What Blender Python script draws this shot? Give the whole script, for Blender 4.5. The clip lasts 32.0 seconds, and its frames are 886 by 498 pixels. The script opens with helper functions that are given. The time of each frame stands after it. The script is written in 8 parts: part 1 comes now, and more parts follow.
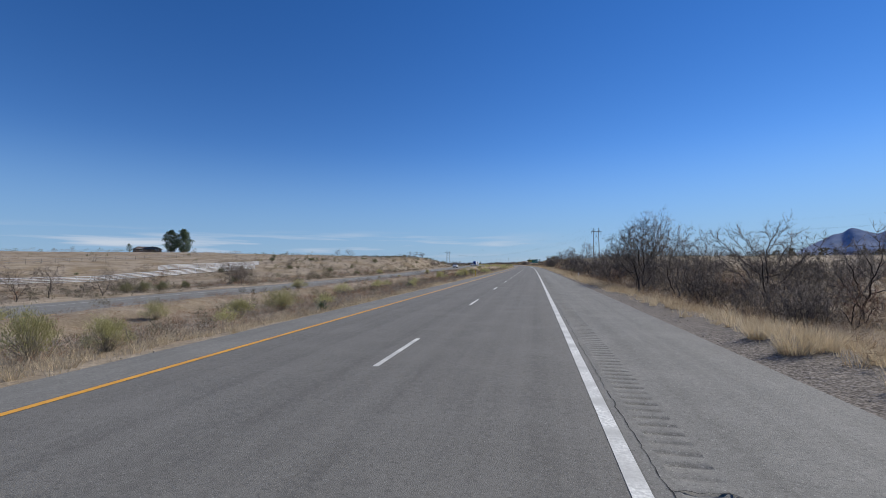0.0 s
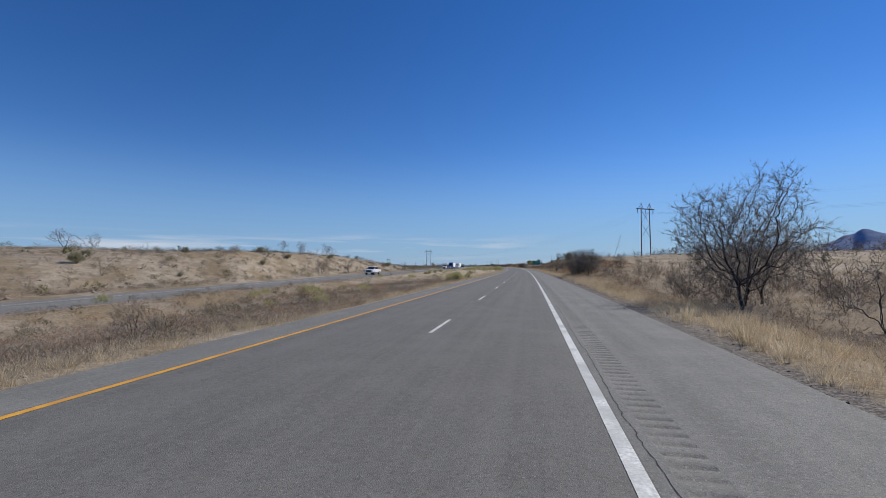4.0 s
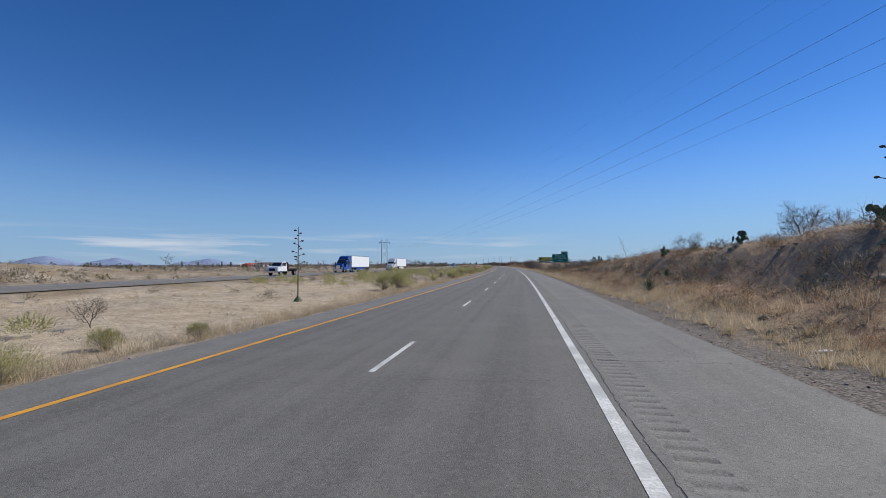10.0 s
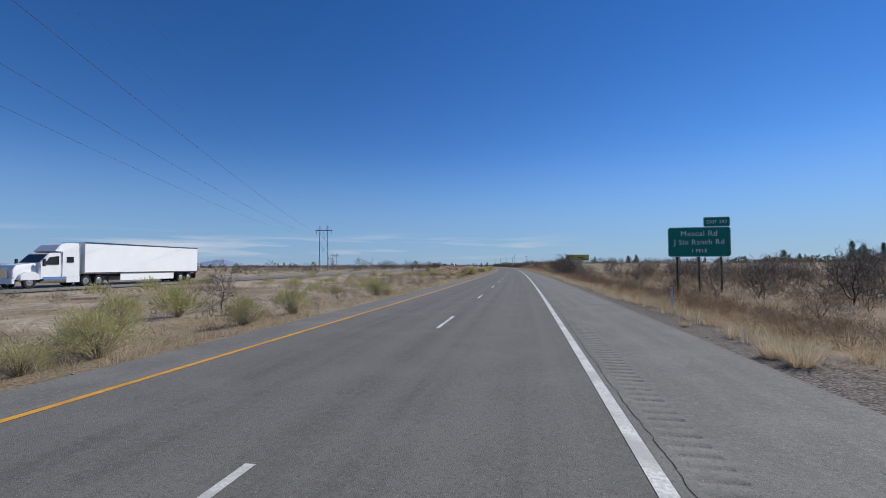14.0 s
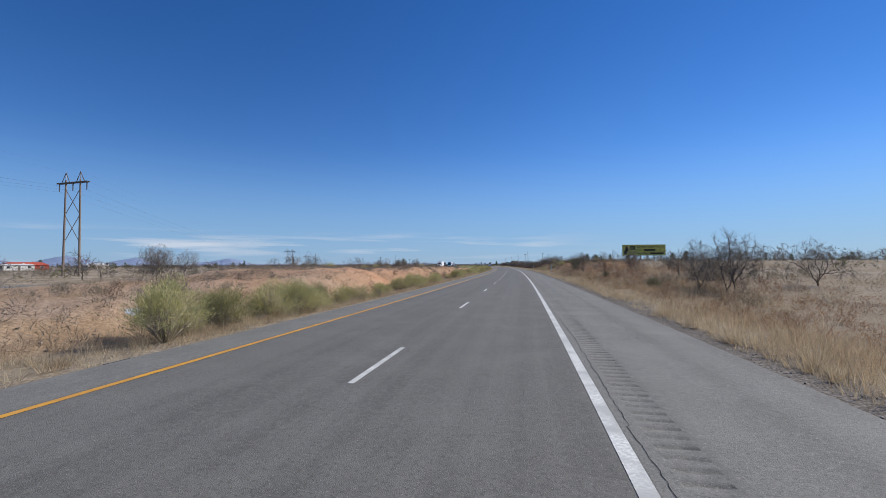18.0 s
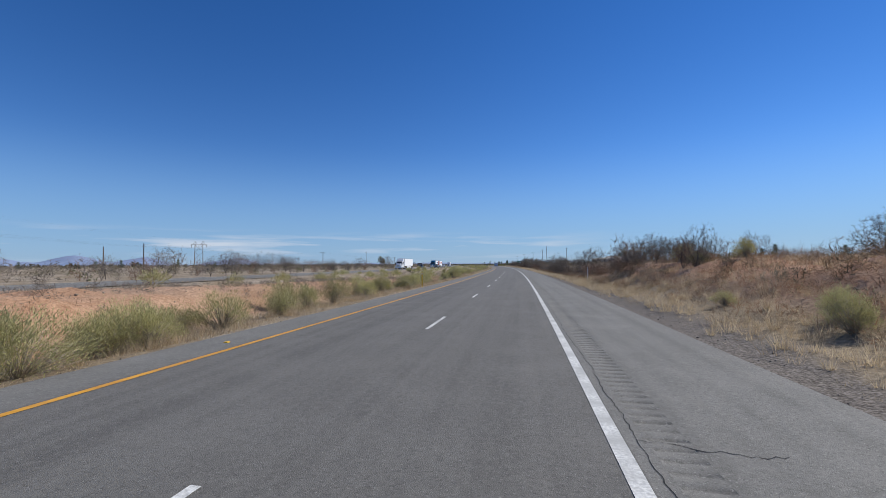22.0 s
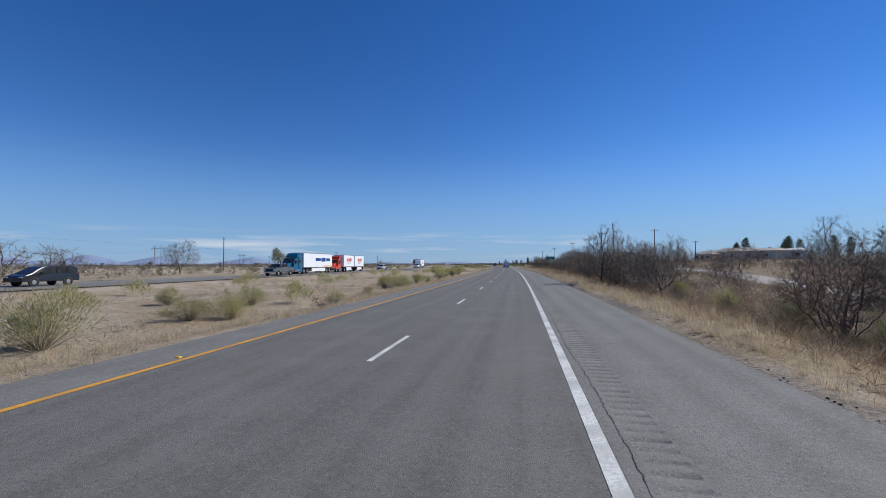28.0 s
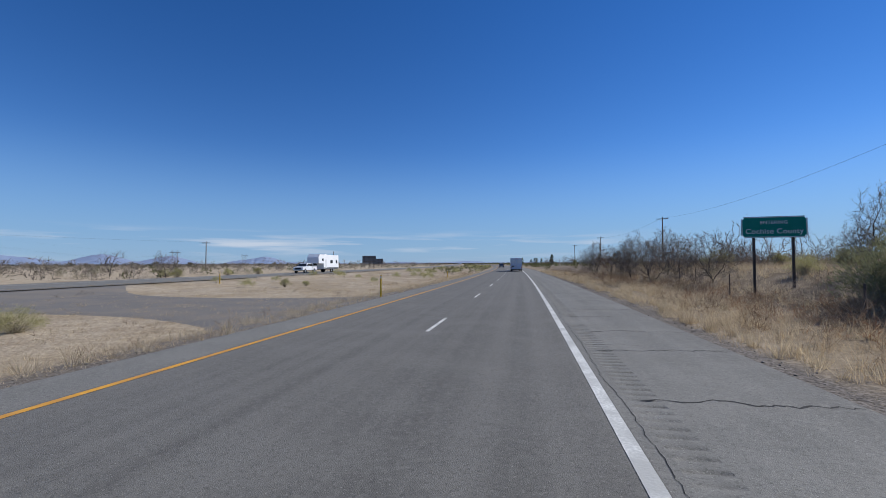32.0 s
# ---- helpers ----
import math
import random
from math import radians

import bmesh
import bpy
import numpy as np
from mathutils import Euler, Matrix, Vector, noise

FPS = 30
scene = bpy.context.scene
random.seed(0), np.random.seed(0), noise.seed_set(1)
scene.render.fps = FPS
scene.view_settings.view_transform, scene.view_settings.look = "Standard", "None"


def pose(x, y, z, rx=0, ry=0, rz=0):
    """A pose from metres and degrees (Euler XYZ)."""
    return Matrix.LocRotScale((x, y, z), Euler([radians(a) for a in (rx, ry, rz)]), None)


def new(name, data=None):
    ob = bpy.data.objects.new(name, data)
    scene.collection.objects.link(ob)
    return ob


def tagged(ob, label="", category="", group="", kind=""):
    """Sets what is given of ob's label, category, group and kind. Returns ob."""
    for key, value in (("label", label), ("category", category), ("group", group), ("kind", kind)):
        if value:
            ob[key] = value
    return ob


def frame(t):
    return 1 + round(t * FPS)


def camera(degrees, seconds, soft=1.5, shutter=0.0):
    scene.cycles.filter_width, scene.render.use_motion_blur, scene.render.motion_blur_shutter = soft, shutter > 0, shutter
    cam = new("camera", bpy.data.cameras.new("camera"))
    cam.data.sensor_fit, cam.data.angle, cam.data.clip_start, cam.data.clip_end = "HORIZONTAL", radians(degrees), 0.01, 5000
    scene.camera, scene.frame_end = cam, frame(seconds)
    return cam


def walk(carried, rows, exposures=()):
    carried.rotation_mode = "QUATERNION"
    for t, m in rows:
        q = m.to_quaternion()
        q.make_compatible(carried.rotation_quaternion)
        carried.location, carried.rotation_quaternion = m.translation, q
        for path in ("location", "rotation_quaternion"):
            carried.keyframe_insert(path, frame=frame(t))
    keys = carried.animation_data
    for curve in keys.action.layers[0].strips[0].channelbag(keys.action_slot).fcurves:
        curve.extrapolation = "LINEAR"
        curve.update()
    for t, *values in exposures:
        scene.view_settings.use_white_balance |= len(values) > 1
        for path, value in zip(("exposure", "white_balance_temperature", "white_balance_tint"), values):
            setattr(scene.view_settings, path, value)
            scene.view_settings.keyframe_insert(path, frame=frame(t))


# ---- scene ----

# ---------------------------------------------------------------- road line
KN = np.arange(-50.0, 1401.0, 145.0)
HEADING = np.radians([-0.06, 0.24, 1.58, 4.12, 6.31, 8.82, 11.36, 13.67, 16.15, 18.63, 21.11])
SGRID = np.arange(-400.0, 4200.0, 2.0)
PSI = np.interp(SGRID, KN, HEADING)
RX, RY = np.cumsum(-np.sin(PSI) * 2.0), np.cumsum(np.cos(PSI) * 2.0)
RX, RY = RX - RX[200], RY - RY[200]
FAR_N = radians(8.0)


def rd(s, l):
    """World x, y for a distance s along the white edge line and l metres to its left; far from the road the cross direction is fixed."""
    p = np.interp(s, SGRID, PSI)
    near = np.clip(l, -160, 160)
    x = np.interp(s, SGRID, RX) - np.cos(p) * near - np.cos(FAR_N) * (l - near)
    y = np.interp(s, SGRID, RY) - np.sin(p) * near - np.sin(FAR_N) * (l - near)
    return x, y


def turn_at(s):
    return math.degrees(float(np.interp(s, SGRID, PSI)))


# ---------------------------------------------------------------- camera
cam = camera(89.9, 32.0, 0.6)
# seconds, metres along the road, metres left of the edge line, turn to the left of the road, tilt upwards
PATH = [
    (0, 0.00, 0.83, 11.56, 1.93),
    (1, 29.41, 0.92, 11.31, 2.06),
    (2, 58.80, 0.93, 11.41, 1.93),
    (3, 88.16, 0.83, 11.37, 2.22),
    (6, 176.09, 1.29, 10.92, 2.14),
    (7, 205.33, 1.19, 10.79, 2.16),
    (8, 234.55, 1.15, 10.89, 2.13),
    (9, 263.73, 1.08, 10.60, 1.91),
    (10, 292.89, 1.05, 10.34, 2.02),
    (11, 322.02, 1.00, 10.39, 2.09),
    (12, 351.11, 1.00, 10.37, 2.02),
    (13, 380.19, 1.01, 10.37, 2.08),
    (14, 409.24, 1.12, 10.44, 2.15),
    (17, 496.30, 1.02, 10.12, 2.13),
    (18, 525.30, 0.96, 10.47, 2.05),
    (19, 554.30, 0.95, 10.40, 2.05),
    (20, 583.30, 0.91, 10.31, 2.02),
    (21, 612.32, 0.88, 10.25, 2.07),
    (22, 641.36, 0.94, 10.29, 1.99),
    (23, 670.42, 0.95, 10.19, 1.96),
    (24, 699.51, 1.05, 10.27, 2.06),
    (25, 728.65, 1.12, 10.34, 2.08),
    (28, 816.40, 0.78, 10.06, 1.94),
    (29, 845.80, 0.80, 10.04, 1.82),
    (30, 875.29, 0.82, 10.14, 1.93),
    (31, 904.88, 0.89, 10.15, 2.01),
    (32, 934.58, 1.04, 10.47, 1.87),
]
EYE = 1.85


def camera_pose(s, a, yaw, tilt):
    x, y = rd(s, a)
    return pose(float(x), float(y), EYE, 90 + tilt, 0, turn_at(s) + yaw) @ pose(0, 0, 0, 0, 0, -0.23)


walk(cam, [(t, camera_pose(s, a, yaw, tilt)) for t, s, a, yaw, tilt in PATH],
     ((0, -0.05, 6500, 10), (3, -0.08, 6500, 10), (7, -0.12, 6500, 10), (11, -0.05, 6500, 10), (14, -0.12, 6450, 10), (17, 0.0, 6450, 10), (21, 0.0, 6450, 10), (24, -0.05, 6400, 10), (28, -0.08, 6280, 10), (32, -0.08, 6280, 10)))

# ---------------------------------------------------------------- light
SUN_DIR = Vector((0.74, 0.67, 0.82)).normalized()
SUN_EL = math.asin(SUN_DIR.z)
SUN_AZ = math.atan2(SUN_DIR.x, SUN_DIR.y)
world = bpy.data.worlds.new("sky")
scene.world = world
world.use_nodes = True
wn, wl = world.node_tree.nodes, world.node_tree.links
wn.clear()
w_out, w_bg, w_sky = wn.new("ShaderNodeOutputWorld"), wn.new("ShaderNodeBackground"), wn.new("ShaderNodeTexSky")
w_sky.sky_type, w_sky.sun_disc = "NISHITA", False
w_sky.sun_elevation, w_sky.sun_rotation = SUN_EL, SUN_AZ
w_sky.altitude, w_sky.air_density, w_sky.dust_density, w_sky.ozone_density = 1300, 0.9, 0.0, 2.5
w_bg.inputs["Strength"].default_value = 0.120
w_hue = wn.new("ShaderNodeHueSaturation")
w_hue.inputs["Saturation"].default_value, w_hue.inputs["Hue"].default_value = 1.31, 0.511
# thin cirrus low over the plain
w_co = wn.new("ShaderNodeTexCoord")
w_map = wn.new("ShaderNodeMapping")
w_map.inputs["Scale"].default_value = (3.0, 3.0, 46.0)
w_noise = wn.new("ShaderNodeTexNoise")
w_noise.inputs["Scale"].default_value, w_noise.inputs["Detail"].default_value = 1.6, 6.0
w_ramp = wn.new("ShaderNodeValToRGB")
w_ramp.color_ramp.elements[0].position, w_ramp.color_ramp.elements[1].position = 0.50, 0.70
w_sep = wn.new("ShaderNodeSeparateXYZ")
w_band = wn.new("ShaderNodeValToRGB")
els = w_band.color_ramp.elements
els[0].position, els[0].color = 0.010, (0.25, 0.25, 0.25, 1)
els[1].position, els[1].color = 0.075, (0, 0, 0, 1)
mid = els.new(0.042)
mid.color = (1, 1, 1, 1)
w_side = wn.new("ShaderNodeMapRange")
w_side.inputs["From Min"].default_value, w_side.inputs["From Max"].default_value = 0.10, -0.22
w_mul, w_mul2 = wn.new("ShaderNodeMath"), wn.new("ShaderNodeMath")
w_mul.operation = w_mul2.operation = "MULTIPLY"
w_mix = wn.new("ShaderNodeMixRGB")
w_mix.inputs["Color2"].default_value = (4.8, 5.4, 6.3, 1)
wl.new(w_co.outputs["Generated"], w_map.inputs["Vector"])
wl.new(w_map.outputs["Vector"], w_noise.inputs["Vector"])
wl.new(w_noise.outputs["Fac"], w_ramp.inputs["Fac"])
wl.new(w_co.outputs["Generated"], w_sep.inputs["Vector"])
wl.new(w_sep.outputs["Z"], w_band.inputs["Fac"])
wl.new(w_sep.outputs["X"], w_side.inputs["Value"])
wl.new(w_ramp.outputs["Color"], w_mul.inputs[0])
wl.new(w_band.outputs["Color"], w_mul.inputs[1])
wl.new(w_mul.outputs[0], w_mul2.inputs[0])
wl.new(w_side.outputs["Result"], w_mul2.inputs[1])
wl.new(w_mul2.outputs[0], w_mix.inputs["Fac"])
wl.new(w_sky.outputs["Color"], w_hue.inputs["Color"])
# pale blue haze that thickens towards the horizon
w_haze, w_hz = wn.new("ShaderNodeMixRGB"), wn.new("ShaderNodeValToRGB")
w_hz.color_ramp.elements[0].position, w_hz.color_ramp.elements[0].color = 0.0, (0.80, 0.80, 0.80, 1)
w_hz.color_ramp.elements[1].position, w_hz.color_ramp.elements[1].color = 0.26, (0, 0, 0, 1)
w_hz.color_ramp.interpolation = "EASE"
w_haze.inputs["Color2"].default_value = (1.55, 2.9, 5.1, 1)
wl.new(w_sep.outputs["Z"], w_hz.inputs["Fac"])
wl.new(w_hz.outputs["Color"], w_haze.inputs["Fac"])
wl.new(w_hue.outputs["Color"], w_haze.inputs["Color1"])
wl.new(w_haze.outputs["Color"], w_mix.inputs["Color1"])
wl.new(w_mix.outputs["Color"], w_bg.inputs["Color"])
wl.new(w_bg.outputs["Background"], w_out.inputs["Surface"])
sun = new("sun", bpy.data.lights.new("sun", "SUN"))
sun.data.energy, sun.data.angle, sun.data.color = 4.75, radians(0.53), (1.0, 0.955, 0.875)
sun.rotation_euler = (-SUN_DIR).to_track_quat("-Z", "Y").to_euler()

# ---------------------------------------------------------------- materials


def material(name, c1, c2, scale=3.0, rough=0.9, bump=0.0, c3=None, scale3=0.4, metal=0.0, vary=0.0, detail=6.0, island=False, world_space=False, spec=0.3, thin=0.0):
    """Two colours mixed by fine noise, a third by broad noise, and a shift of value from piece to piece."""
    m = bpy.data.materials.new(name)
    m.use_nodes = True
    n, l = m.node_tree.nodes, m.node_tree.links
    b = n["Principled BSDF"]
    b.inputs["Roughness"].default_value, b.inputs["Metallic"].default_value = rough, metal
    b.inputs["Specular IOR Level"].default_value = spec
    co = n.new("ShaderNodeNewGeometry") if world_space else n.new("ShaderNodeTexCoord")
    vec = co.outputs["Position"] if world_space else co.outputs["Object"]
    t1 = n.new("ShaderNodeTexNoise")
    t1.inputs["Scale"].default_value, t1.inputs["Detail"].default_value = scale, detail
    l.new(vec, t1.inputs["Vector"])
    r1 = n.new("ShaderNodeValToRGB")
    r1.color_ramp.elements[0].position, r1.color_ramp.elements[1].position = 0.35, 0.65
    r1.color_ramp.elements[0].color, r1.color_ramp.elements[1].color = (*c1, 1), (*c2, 1)
    l.new(t1.outputs["Fac"], r1.inputs["Fac"])
    col = r1.outputs["Color"]
    if c3:
        t2 = n.new("ShaderNodeTexNoise")
        t2.inputs["Scale"].default_value, t2.inputs["Detail"].default_value = scale3, 4.0
        l.new(vec, t2.inputs["Vector"])
        r2 = n.new("ShaderNodeValToRGB")
        r2.color_ramp.elements[0].position, r2.color_ramp.elements[1].position = 0.42, 0.62
        l.new(t2.outputs["Fac"], r2.inputs["Fac"])
        mx = n.new("ShaderNodeMixRGB")
        mx.inputs["Color2"].default_value = (*c3, 1)
        l.new(r2.outputs["Color"], mx.inputs["Fac"])
        l.new(col, mx.inputs["Color1"])
        col = mx.outputs["Color"]
    if vary:
        hs = n.new("ShaderNodeHueSaturation")
        mr = n.new("ShaderNodeMapRange")
        mr.inputs["To Min"].default_value, mr.inputs["To Max"].default_value = 1 - vary, 1 + vary
        if island:
            g = n.new("ShaderNodeNewGeometry")
            l.new(g.outputs["Random Per Island"], mr.inputs["Value"])
        else:
            oi = n.new("ShaderNodeObjectInfo")
            l.new(oi.outputs["Random"], mr.inputs["Value"])
        l.new(mr.outputs["Result"], hs.inputs["Value"])
        l.new(col, hs.inputs["Color"])
        col = hs.outputs["Color"]
    l.new(col, b.inputs["Base Color"])
    if thin:
        tr, ms = n.new("ShaderNodeBsdfTranslucent"), n.new("ShaderNodeMixShader")
        ms.inputs["Fac"].default_value = thin
        l.new(col, tr.inputs["Color"])
        l.new(b.outputs["BSDF"], ms.inputs[1]), l.new(tr.outputs["BSDF"], ms.inputs[2])
        l.new(ms.outputs["Shader"], n["Material Output"].inputs["Surface"])
    if bump:
        bp = n.new("ShaderNodeBump")
        bp.inputs["Strength"].default_value, bp.inputs["Distance"].default_value = min(1.0, bump), 0.02
        l.new(t1.outputs["Fac"], bp.inputs["Height"])
        l.new(bp.outputs["Normal"], b.inputs["Normal"])
    return m


def ground_material():
    """Pale caliche dirt, straw-coloured turf and red clay, blended by masks that lie on the ground sheet."""
    m = bpy.data.materials.new("desert_ground")
    m.use_nodes = True
    n, l = m.node_tree.nodes, m.node_tree.links
    b = n["Principled BSDF"]
    b.inputs["Roughness"].default_value, b.inputs["Specular IOR Level"].default_value = 0.95, 0.15
    geo = n.new("ShaderNodeNewGeometry")

    def noise_ramp(scale, lo, hi, c1, c2, detail=8.0):
        t = n.new("ShaderNodeTexNoise")
        t.inputs["Scale"].default_value, t.inputs["Detail"].default_value = scale, detail
        l.new(geo.outputs["Position"], t.inputs["Vector"])
        r = n.new("ShaderNodeValToRGB")
        r.color_ramp.elements[0].position, r.color_ramp.elements[1].position = lo, hi
        r.color_ramp.elements[0].color, r.color_ramp.elements[1].color = (*c1, 1), (*c2, 1)
        l.new(t.outputs["Fac"], r.inputs["Fac"])
        return r.outputs["Color"], t.outputs["Fac"]

    def mix(f, a, c):
        x = n.new("ShaderNodeMixRGB")
        l.new(f, x.inputs["Fac"]), l.new(a, x.inputs["Color1"]), l.new(c, x.inputs["Color2"])
        return x.outputs["Color"]

    dirt, dfac = noise_ramp(2.2, 0.3, 0.7, (0.325, 0.266, 0.194), (0.48, 0.41, 0.316))
    straw, _ = noise_ramp(5.0, 0.3, 0.7, (0.215, 0.162, 0.098), (0.36, 0.285, 0.18))
    sand, _ = noise_ramp(1.3, 0.3, 0.7, (0.40, 0.322, 0.22), (0.60, 0.50, 0.362))
    brown, _ = noise_ramp(1.1, 0.3, 0.7, (0.16, 0.122, 0.085), (0.255, 0.2, 0.142))
    red, _ = noise_ramp(1.7, 0.3, 0.7, (0.42, 0.218, 0.118), (0.585, 0.355, 0.215))
    gravel, gfac = noise_ramp(22.0, 0.35, 0.65, (0.07, 0.061, 0.052), (0.25, 0.222, 0.195), 3.0)
    patch, _ = noise_ramp(0.16, 0.44, 0.60, (0, 0, 0), (1, 1, 1))
    patch2, _ = noise_ramp(0.5, 0.46, 0.60, (0, 0, 0), (1, 1, 1))
    col = mix(patch, dirt, straw)
    pm = n.new("ShaderNodeMath")
    pm.operation = "MULTIPLY"
    pm.inputs[1].default_value = 0.42
    l.new(patch2, pm.inputs[0])
    col = mix(pm.outputs[0], col, brown)
    for key, c in (("grass", straw), ("brown", brown), ("sand", sand), ("red", red), ("gravel", gravel)):
        at = n.new("ShaderNodeAttribute")
        at.attribute_name = key
        col = mix(at.outputs["Fac"], col, c)
    clod, cfac = noise_ramp(9.0, 0.36, 0.64, (0.70, 0.68, 0.66), (1.12, 1.12, 1.12), 6.0)
    mul = n.new("ShaderNodeMixRGB")
    mul.blend_type = "MULTIPLY"
    mul.inputs["Fac"].default_value = 0.85
    l.new(col, mul.inputs["Color1"]), l.new(clod, mul.inputs["Color2"])
    l.new(mul.outputs["Color"], b.inputs["Base Color"])
    bp0 = n.new("ShaderNodeBump")
    bp0.inputs["Strength"].default_value, bp0.inputs["Distance"].default_value = 0.9, 0.05
    l.new(cfac, bp0.inputs["Height"])
    bp = n.new("ShaderNodeBump")
    l.new(bp0.outputs["Normal"], bp.inputs["Normal"])
    bp.inputs["Strength"].default_value, bp.inputs["Distance"].default_value = 0.8, 0.09
    l.new(dfac, bp.inputs["Height"])
    bp2 = n.new("ShaderNodeBump")
    bp2.inputs["Strength"].default_value, bp2.inputs["Distance"].default_value = 0.5, 0.02
    l.new(gfac, bp2.inputs["Height"])
    l.new(bp.outputs["Normal"], bp2.inputs["Normal"])
    l.new(bp2.outputs["Normal"], b.inputs["Normal"])
    return m


M_GROUND = ground_material()

# ---------------------------------------------------------------- ground shape


def smooth(v):
    v = np.clip(v, 0.0, 1.0)
    return v * v * (3 - 2 * v)


def lump(x, y, seed):
    """Smooth lattice noise, -1 to 1."""
    xi, yi = np.floor(x), np.floor(y)
    xf, yf = smooth(x - xi), smooth(y - yi)

    def h(a, b):
        v = np.sin(a * 127.1 + b * 311.7 + seed * 74.7) * 43758.5453
        return (v - np.floor(v)) * 2 - 1

    return (h(xi, yi) * (1 - xf) + h(xi + 1, yi) * xf) * (1 - yf) + (h(xi, yi + 1) * (1 - xf) + h(xi + 1, yi + 1) * xf) * yf


def gravel_width(s):
    """How far the grey stones reach beyond the right edge of the asphalt."""
    return np.interp(s, [0, 30, 45, 110, 150, 195, 215, 250, 268, 300, 330, 380, 410, 445, 500, 590, 615, 655, 690, 722, 735, 890, 905, 935, 945, 1010], [1.9, 1.7, 0.5, 0.4, 1.0, 1.1, 0.5, 0.9, 1.7, 1.5, 0.7, 0.7, 1.5, 1.0, 0.6, 0.7, 1.3, 1.2, 1.2, 0.9, 0.1, 0.2, 1.2, 1.4, 0.6, 0.5])


def clay_scar(s, l):
    """Where the cut bank on the right is bare red clay."""
    return (s > 612) & (s < 702) & (l < -7.2) & (l > -13.2) & (lump(s / 4.5, l / 2.2, 21) + 0.5 * lump(s / 1.6, l / 0.9, 22) > 0.1)


OPP_IN, OPP_OUT = 32.0, 43.5
FRONT_IN, FRONT_OUT = -25.4, -30.4


def opp_shift(s):
    return np.interp(s, [150, 250, 345, 900], [-0.5, 0.0, 4.2, 4.2])


def opp_z(s):
    return np.interp(s, [80, 130, 200, 240], [-1.5, -1.2, -0.4, 0.05])


def bank_height(s):
    return np.interp(s, [172, 200, 225, 250, 295, 322, 345, 370, 395, 425], [0, 1.9, 3.0, 3.6, 3.7, 3.0, 2.5, 1.8, 0.8, 0])


def ground_z(s, l):
    s, l = np.broadcast_arrays(np.asarray(s, float), np.asarray(l, float))
    r = -l
    sh = opp_shift(s)
    # to the right of the road
    bank = bank_height(s)
    zr = bank * (0.24 * smooth((r - 5.0) / 4.6) + 0.78 * smooth((r - 8.4) / 4.0)) + bank * 0.012 * np.clip(r - 12, 0, 40)
    zr = zr + np.interp(s, [-100, 0, 140, 172, 400, 430, 540, 570, 690, 720, 860, 890], [-1.1, -1.1, -0.7, 0, 0, -0.6, -0.6, 0, 0, -1.0, -1.0, 0]) * smooth((r - 4.2) / 6)
    zr = zr + np.interp(s, [545, 590, 605, 660, 690, 715], [0, 1.6, 2.3, 2.7, 2.1, 0]) * (0.8 * smooth((r - 5.4) / 6) + 0.2 * smooth((r - 9) / 14))
    zr = zr + np.interp(s, [850, 895, 925, 1000, 1150], [0, 0.8, 1.6, 1.5, 0.3]) * smooth((r - np.interp(s, [900, 945], [6.0, 8.2])) / np.interp(s, [900, 945], [10.0, 7.5]))
    zr = zr + np.interp(s, [890, 960, 1070, 1160], [0, 1.3, 1.3, 0]) * (smooth((r - 36) / 40) + smooth((r - 78) / 25))
    # to the left: median, far carriageway, hill
    zo = opp_z(s)
    zl = zo * smooth((l - 10) / 18) - 0.35 * smooth((l - 9) / 3) * (1 - smooth((l - sh - 26) / 5))
    red = np.interp(s, [520, 560, 640, 700], [0, 1.75, 1.55, 0])
    zl = zl + red * (smooth((l - 12.3) / 3.8) - smooth((l - 26) / 6))
    hill = np.interp(s, [-100, 60, 100, 130, 170, 200, 250, 300, 400], [2.0, 2.2, 2.4, 2.9, 4.4, 5.6, 5.0, 3.2, 0])
    wide = np.interp(s, [60, 100, 150, 190], [80, 60, 35, 15])
    zl = zl + hill * smooth((l - sh - 45) / wide) + np.interp(s, [-300, 180, 320], [0.036, 0.036, 0.0]) * np.clip(l - 70, 0, 140)
    zl = zl + 0.55 * np.interp(s, [-50, 150, 225], [1, 1, 0]) * (smooth((l - sh - 25) / 4) - smooth((l - sh - 30.2) / 1.6))
    zl = zl - 3.4 * np.exp(-((s - 65) / 48) ** 2 - ((l - 100) / 30) ** 2) * smooth((l - 46) / 12)
    z = np.where(l < 3, zr, zl)
    shoulder = smooth((r - 3.3) / 2.0) + smooth((l - 8.9) / 2.5)
    x, y = rd(s, l)
    flat = 1 - ((l - sh > OPP_IN - 1) & (l - sh < OPP_OUT + 1))
    flat = flat * (1 - smooth((l - 9) / 2) * smooth((40 - l) / 3) * smooth((s - 936) / 5) * smooth((978 - s) / 5))
    z = z + (0.10 * lump(x / 2.3, y / 2.3, 1) + 0.22 * lump(x / 9, y / 9, 2)) * np.clip(shoulder, 0, 1) * flat
    cut = np.interp(s, [590, 615, 690, 710], [0, 1, 1, 0]) * (smooth((r - 5.5) / 2) - smooth((r - 12) / 3))
    z = z + cut * (0.26 * lump(x / 1.7, y / 1.7, 15) + 0.36 * lump(x / 3.9, y / 3.9, 16))
    steep = np.clip(bank / 3.6, 0, 1) * (smooth((r - 5.5) / 3) - smooth((r - 12) / 3)) + np.clip(hill / 5, 0, 1) * (smooth((l - 46) / 4) - smooth((l - 58) / 4))
    z = z + steep * (0.2 * lump(x / 1.6, y / 1.6, 5) + 0.32 * lump(x / 4.1, y / 4.1, 6))
